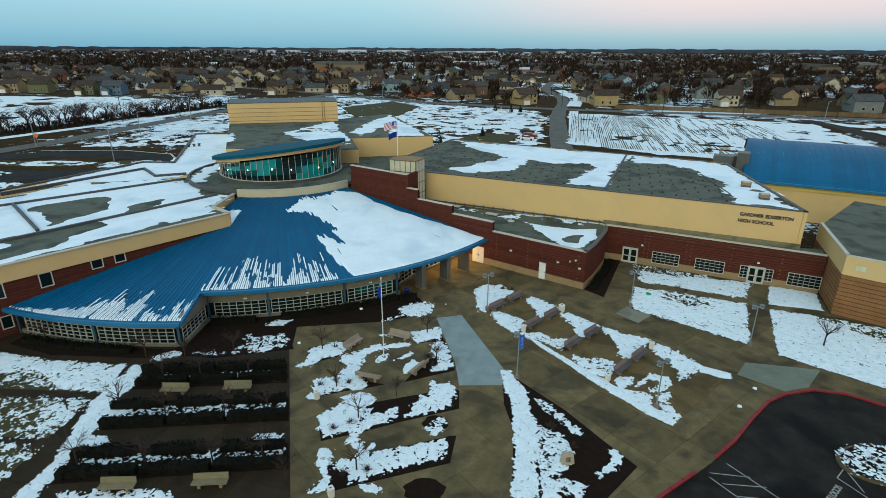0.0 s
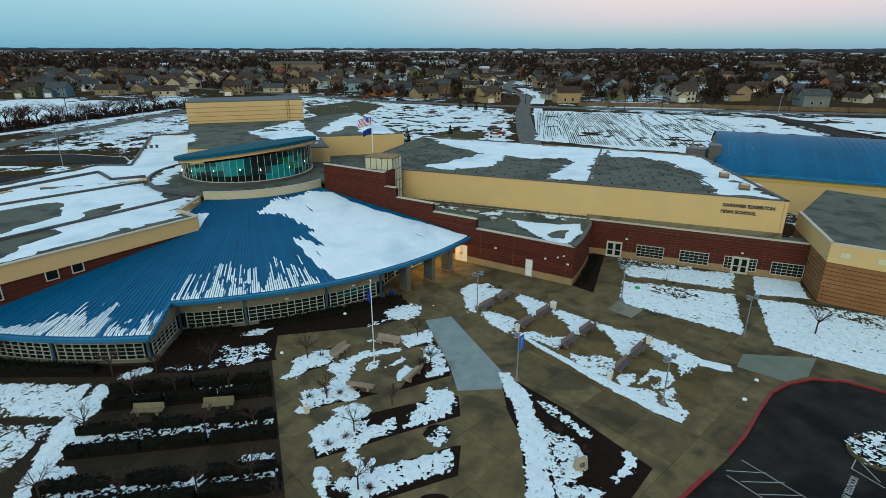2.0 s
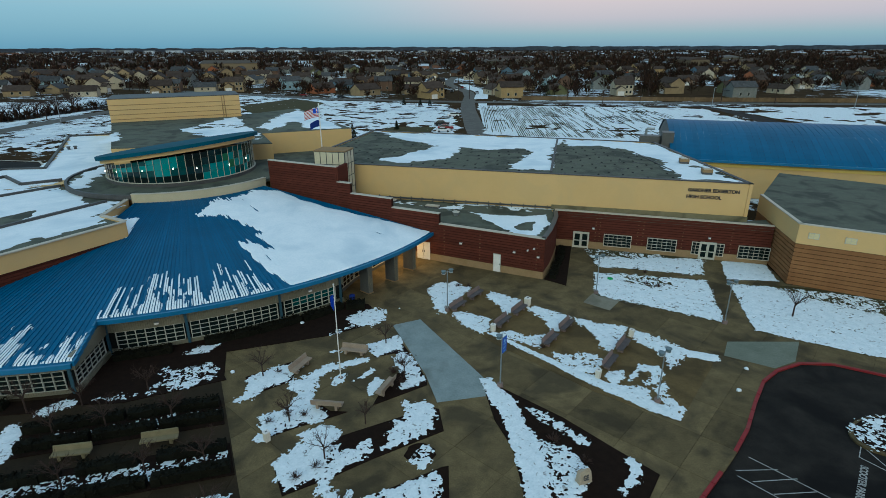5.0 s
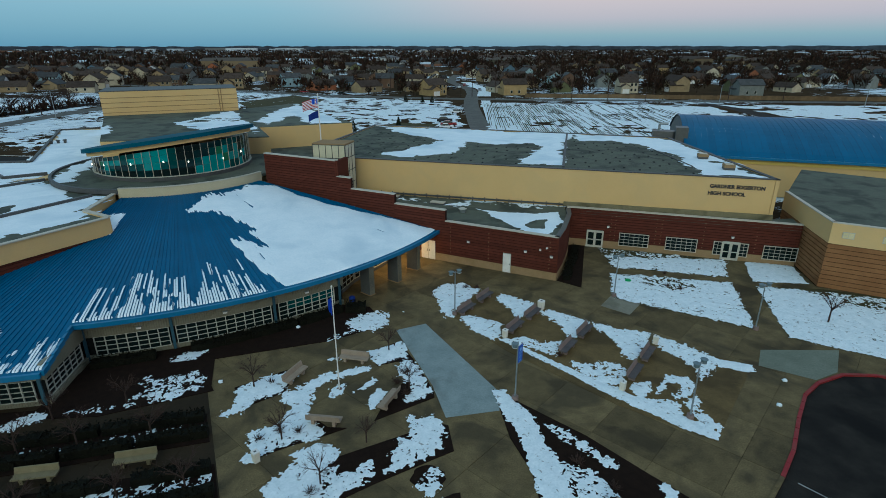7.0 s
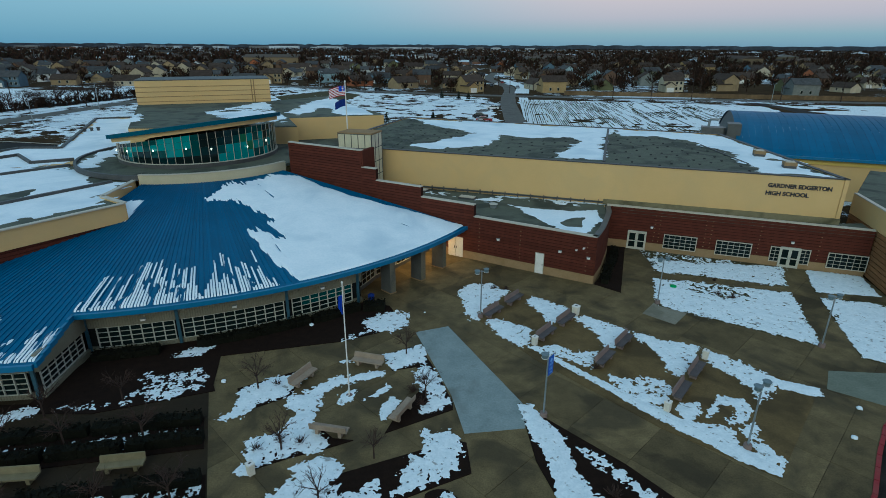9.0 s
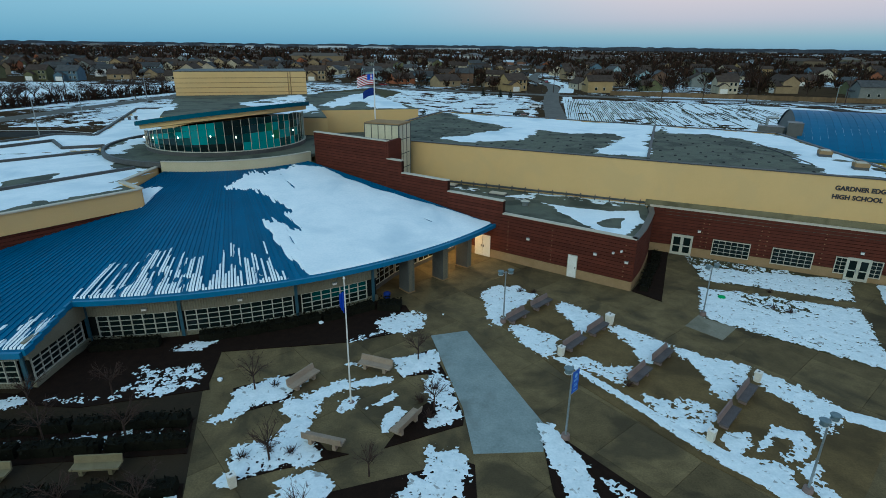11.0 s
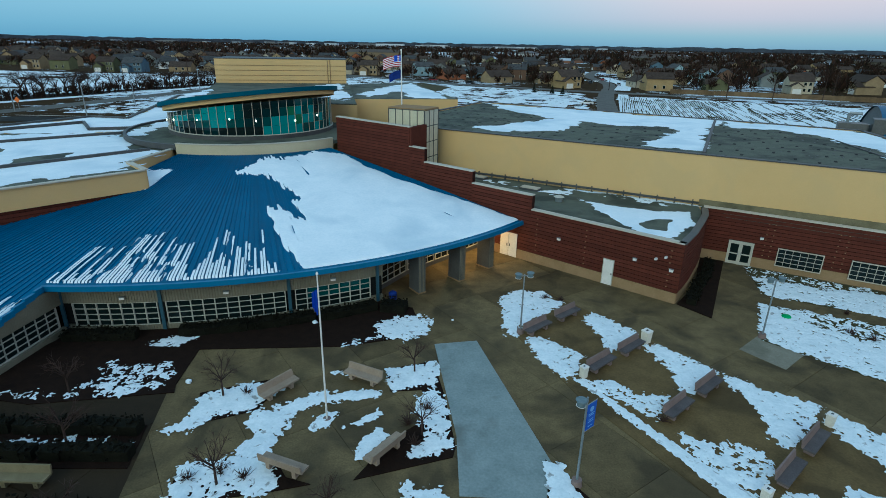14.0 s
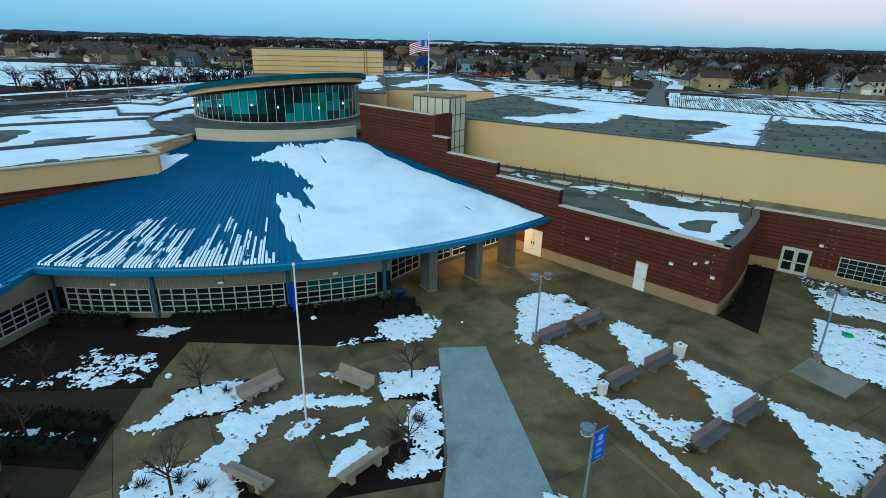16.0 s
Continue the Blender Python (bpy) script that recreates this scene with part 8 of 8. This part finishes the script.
for k, (x, y, h) in enumerate(((-1.6, 166, 4.5), (-4.4, 164, 2.6), (12.8, 184, 2.8), (24, 262, 3.4), (31, 258, 3.2), (35, 256, 3.2), (104, 292, 7))):
    tr = thing("conifer", "small dark evergreen conifer", "tree", pose(x, y, -0.1), "conifers")
    part("trunk", Shape().tube((0, 0, 0), (0, 0, h * .9), 0.12, 0.03, 7), M["bark"], tr)
    part("foliage", conifer(300 + k, h), M["pine"], tr)

# poles and street lamps
for k, (x, y, h) in enumerate(((100, 255, 11), (132, 246, 9), (116, 251, 8), (168, 238, 11), (60, 285, 11), (53, 279, 10), (-98, 288, 11), (-112, 236, 11), (-124, 214, 10), (-60, 356, 10), (192, 233, 11), (145, 262, 10), (-86, 330, 9), (20, 292, 10), (76, 300, 10))):
    po = thing("utility_pole", "tall wooden utility pole with a crossarm", "utility pole", pose(x, y, -0.1, 0, 0, 60), "utility poles")
    part("shaft", Shape().tube((0, 0, 0), (0, 0, h), 0.17, 0.11, 8), M["bark"], po)
    part("crossarm", Shape().box(-1.1, 1.1, -0.06, 0.06, h - 0.8, h - 0.65), M["bark"], po)
for k, (x, y, h, tn) in enumerate(((-84, 138, 9, 30), (-118, 158, 8, 0), (-103, 226, 9, 20), (-97, 176, 8, 0), (152, 222, 8, 40), (206, 205, 9, 60), (-125, 132, 7, 0), (-36, 330, 8, 40))):
    po = thing("street_lamp", "slim grey street lamp with a long arm", "street lamp", pose(x, y, -0.1, 0, 0, tn), "street lamps")
    part("pole", Shape().tube((0, 0, 0), (0, 0, h), 0.14, 0.09, 8), M["pole_metal"], po)
    part("arm", Shape().tube((0, 0, h), (1.8, 0, h + 0.3), 0.05, 0.05, 6), M["pole_metal"], po)
    part("lamp_head", Shape().box(1.6, 2.4, -0.18, 0.18, h + 0.2, h + 0.38), M["pole_metal"], po)
st = thing("warning_sign", "orange diamond road sign on a post", "road sign", pose(-121, 163, -0.1))
M["orange"] = surface("orange_paint", (0.7, 0.16, 0.02), (0.85, 0.22, 0.03), 1, 6, 0.6, bump=0.02)
part("post", Shape().tube((0, 0, 0), (0, 0, 2.4), 0.05, 0.05, 6), M["pole_metal"], st)
part("board", Shape().box(-0.55, 0.55, -0.03, 0.03, -0.55, 0.55, Matrix.Translation((0, -0.08, 2.5)) @ Matrix.Rotation(radians(45), 4, "Y")), M["orange"], st)

# cars
CAR_PAINT = {n_: plain("car_" + n_, c, 0.3, 0.2) for n_, c in (("white", (0.65, 0.65, 0.66)), ("black", (0.012, 0.012, 0.014)), ("red", (0.22, 0.015, 0.015)), ("silver", (0.32, 0.33, 0.35)))}
M["tyre"] = plain("tyre", (0.012, 0.012, 0.012), 0.8)
CARS = {}
for n_ in CAR_PAINT:
    body = Shape()
    pr = [(-2.2, 0.35), (-2.2, 0.85), (-2.0, 0.95), (-1.0, 1.0), (1.6, 1.0), (2.15, 0.92), (2.2, 0.35)]
    body.add([(x, -0.88, z) for x, z in pr] + [(x, 0.88, z) for x, z in pr], [tuple(range(6, -1, -1)), tuple(range(7, 14))] + [(i, (i + 1) % 7, 7 + (i + 1) % 7, 7 + i) for i in range(7)])
    cab = Shape()
    pr = [(-1.1, 1.0), (-0.4, 1.48), (1.0, 1.48), (1.7, 1.0)]
    cab.add([(x, -0.8 + 0.1 * (z > 1.2), z) for x, z in pr] + [(x, 0.8 - 0.1 * (z > 1.2), z) for x, z in pr], [(3, 2, 1, 0), (4, 5, 6, 7)] + [(i, (i + 1) % 4, 4 + (i + 1) % 4, 4 + i) for i in range(4)])
    CARS[n_] = (body.mesh("body", CAR_PAINT[n_]), cab.mesh("cabin", M["glass"]), Shape().box(-0.35, 0.95, -0.66, 0.66, 1.48, 1.52).mesh("car_roof", CAR_PAINT[n_]))
WHEEL = Shape().tube((0, -0.1, 0), (0, 0.1, 0), 0.34, 0.34, 12).mesh("wheel", M["tyre"])
for x, y, tn, n_, sc in ((28.0, 180.0, 170, "red", 1.15), (28.6, 190, 170, "black", 1.15), (37.4, 214, 350, "white", 1), (26.4, 175, 170, "white", 1), (72, 318, 70, "silver", 1), (66, 345, 75, "white", 1), (60, 330, 75, "black", 1), (-4, 306, 155, "black", 1), (-9, 318, 60, "white", 1), (-24, 324, 150, "red", 1), (-30, 340, 60, "silver", 1), (84, 376, 80, "silver", 1), (-52, 348, 140, "white", 1), (-115, 366, 10, "white", 1), (73, 362, 75, "red", 1)):
    c = thing("car", "%s car parked on the street" % n_, "car", pose(x, y, -0.08, 0, 0, tn) @ Matrix.Diagonal((sc, sc, sc, 1)), "parked cars")
    part("body", CARS[n_][0], None, c)
    part("cabin", CARS[n_][1], None, c)
    part("car_roof", CARS[n_][2], None, c)
    for wx in (-1.35, 1.35):
        for wy in (-0.82, 0.82):
            o = part("wheel", WHEEL, None, c)
            o.location = (wx, wy, 0.34)

# ---- paving slabs, last ----
# west of this line the paving is darker and browner
EDGE_N, EDGE_C = Vector((0.965, 0.262)), -2.18
full = [Vector(q) for q in PLAZA]
east_part = clip(full, (EDGE_C, 1e4, -1e4, 1e4), EDGE_N, Vector((-0.262, 0.965)))
west_part = clip(full, (-1e4, EDGE_C, -1e4, 1e4), EDGE_N, Vector((-0.262, 0.965)))
paving(plaza, east_part, 3.9, 38, M["concrete"], 0.0)
paving(plaza, west_part, 4.2, -15, M["concrete_dark"], 0.0)
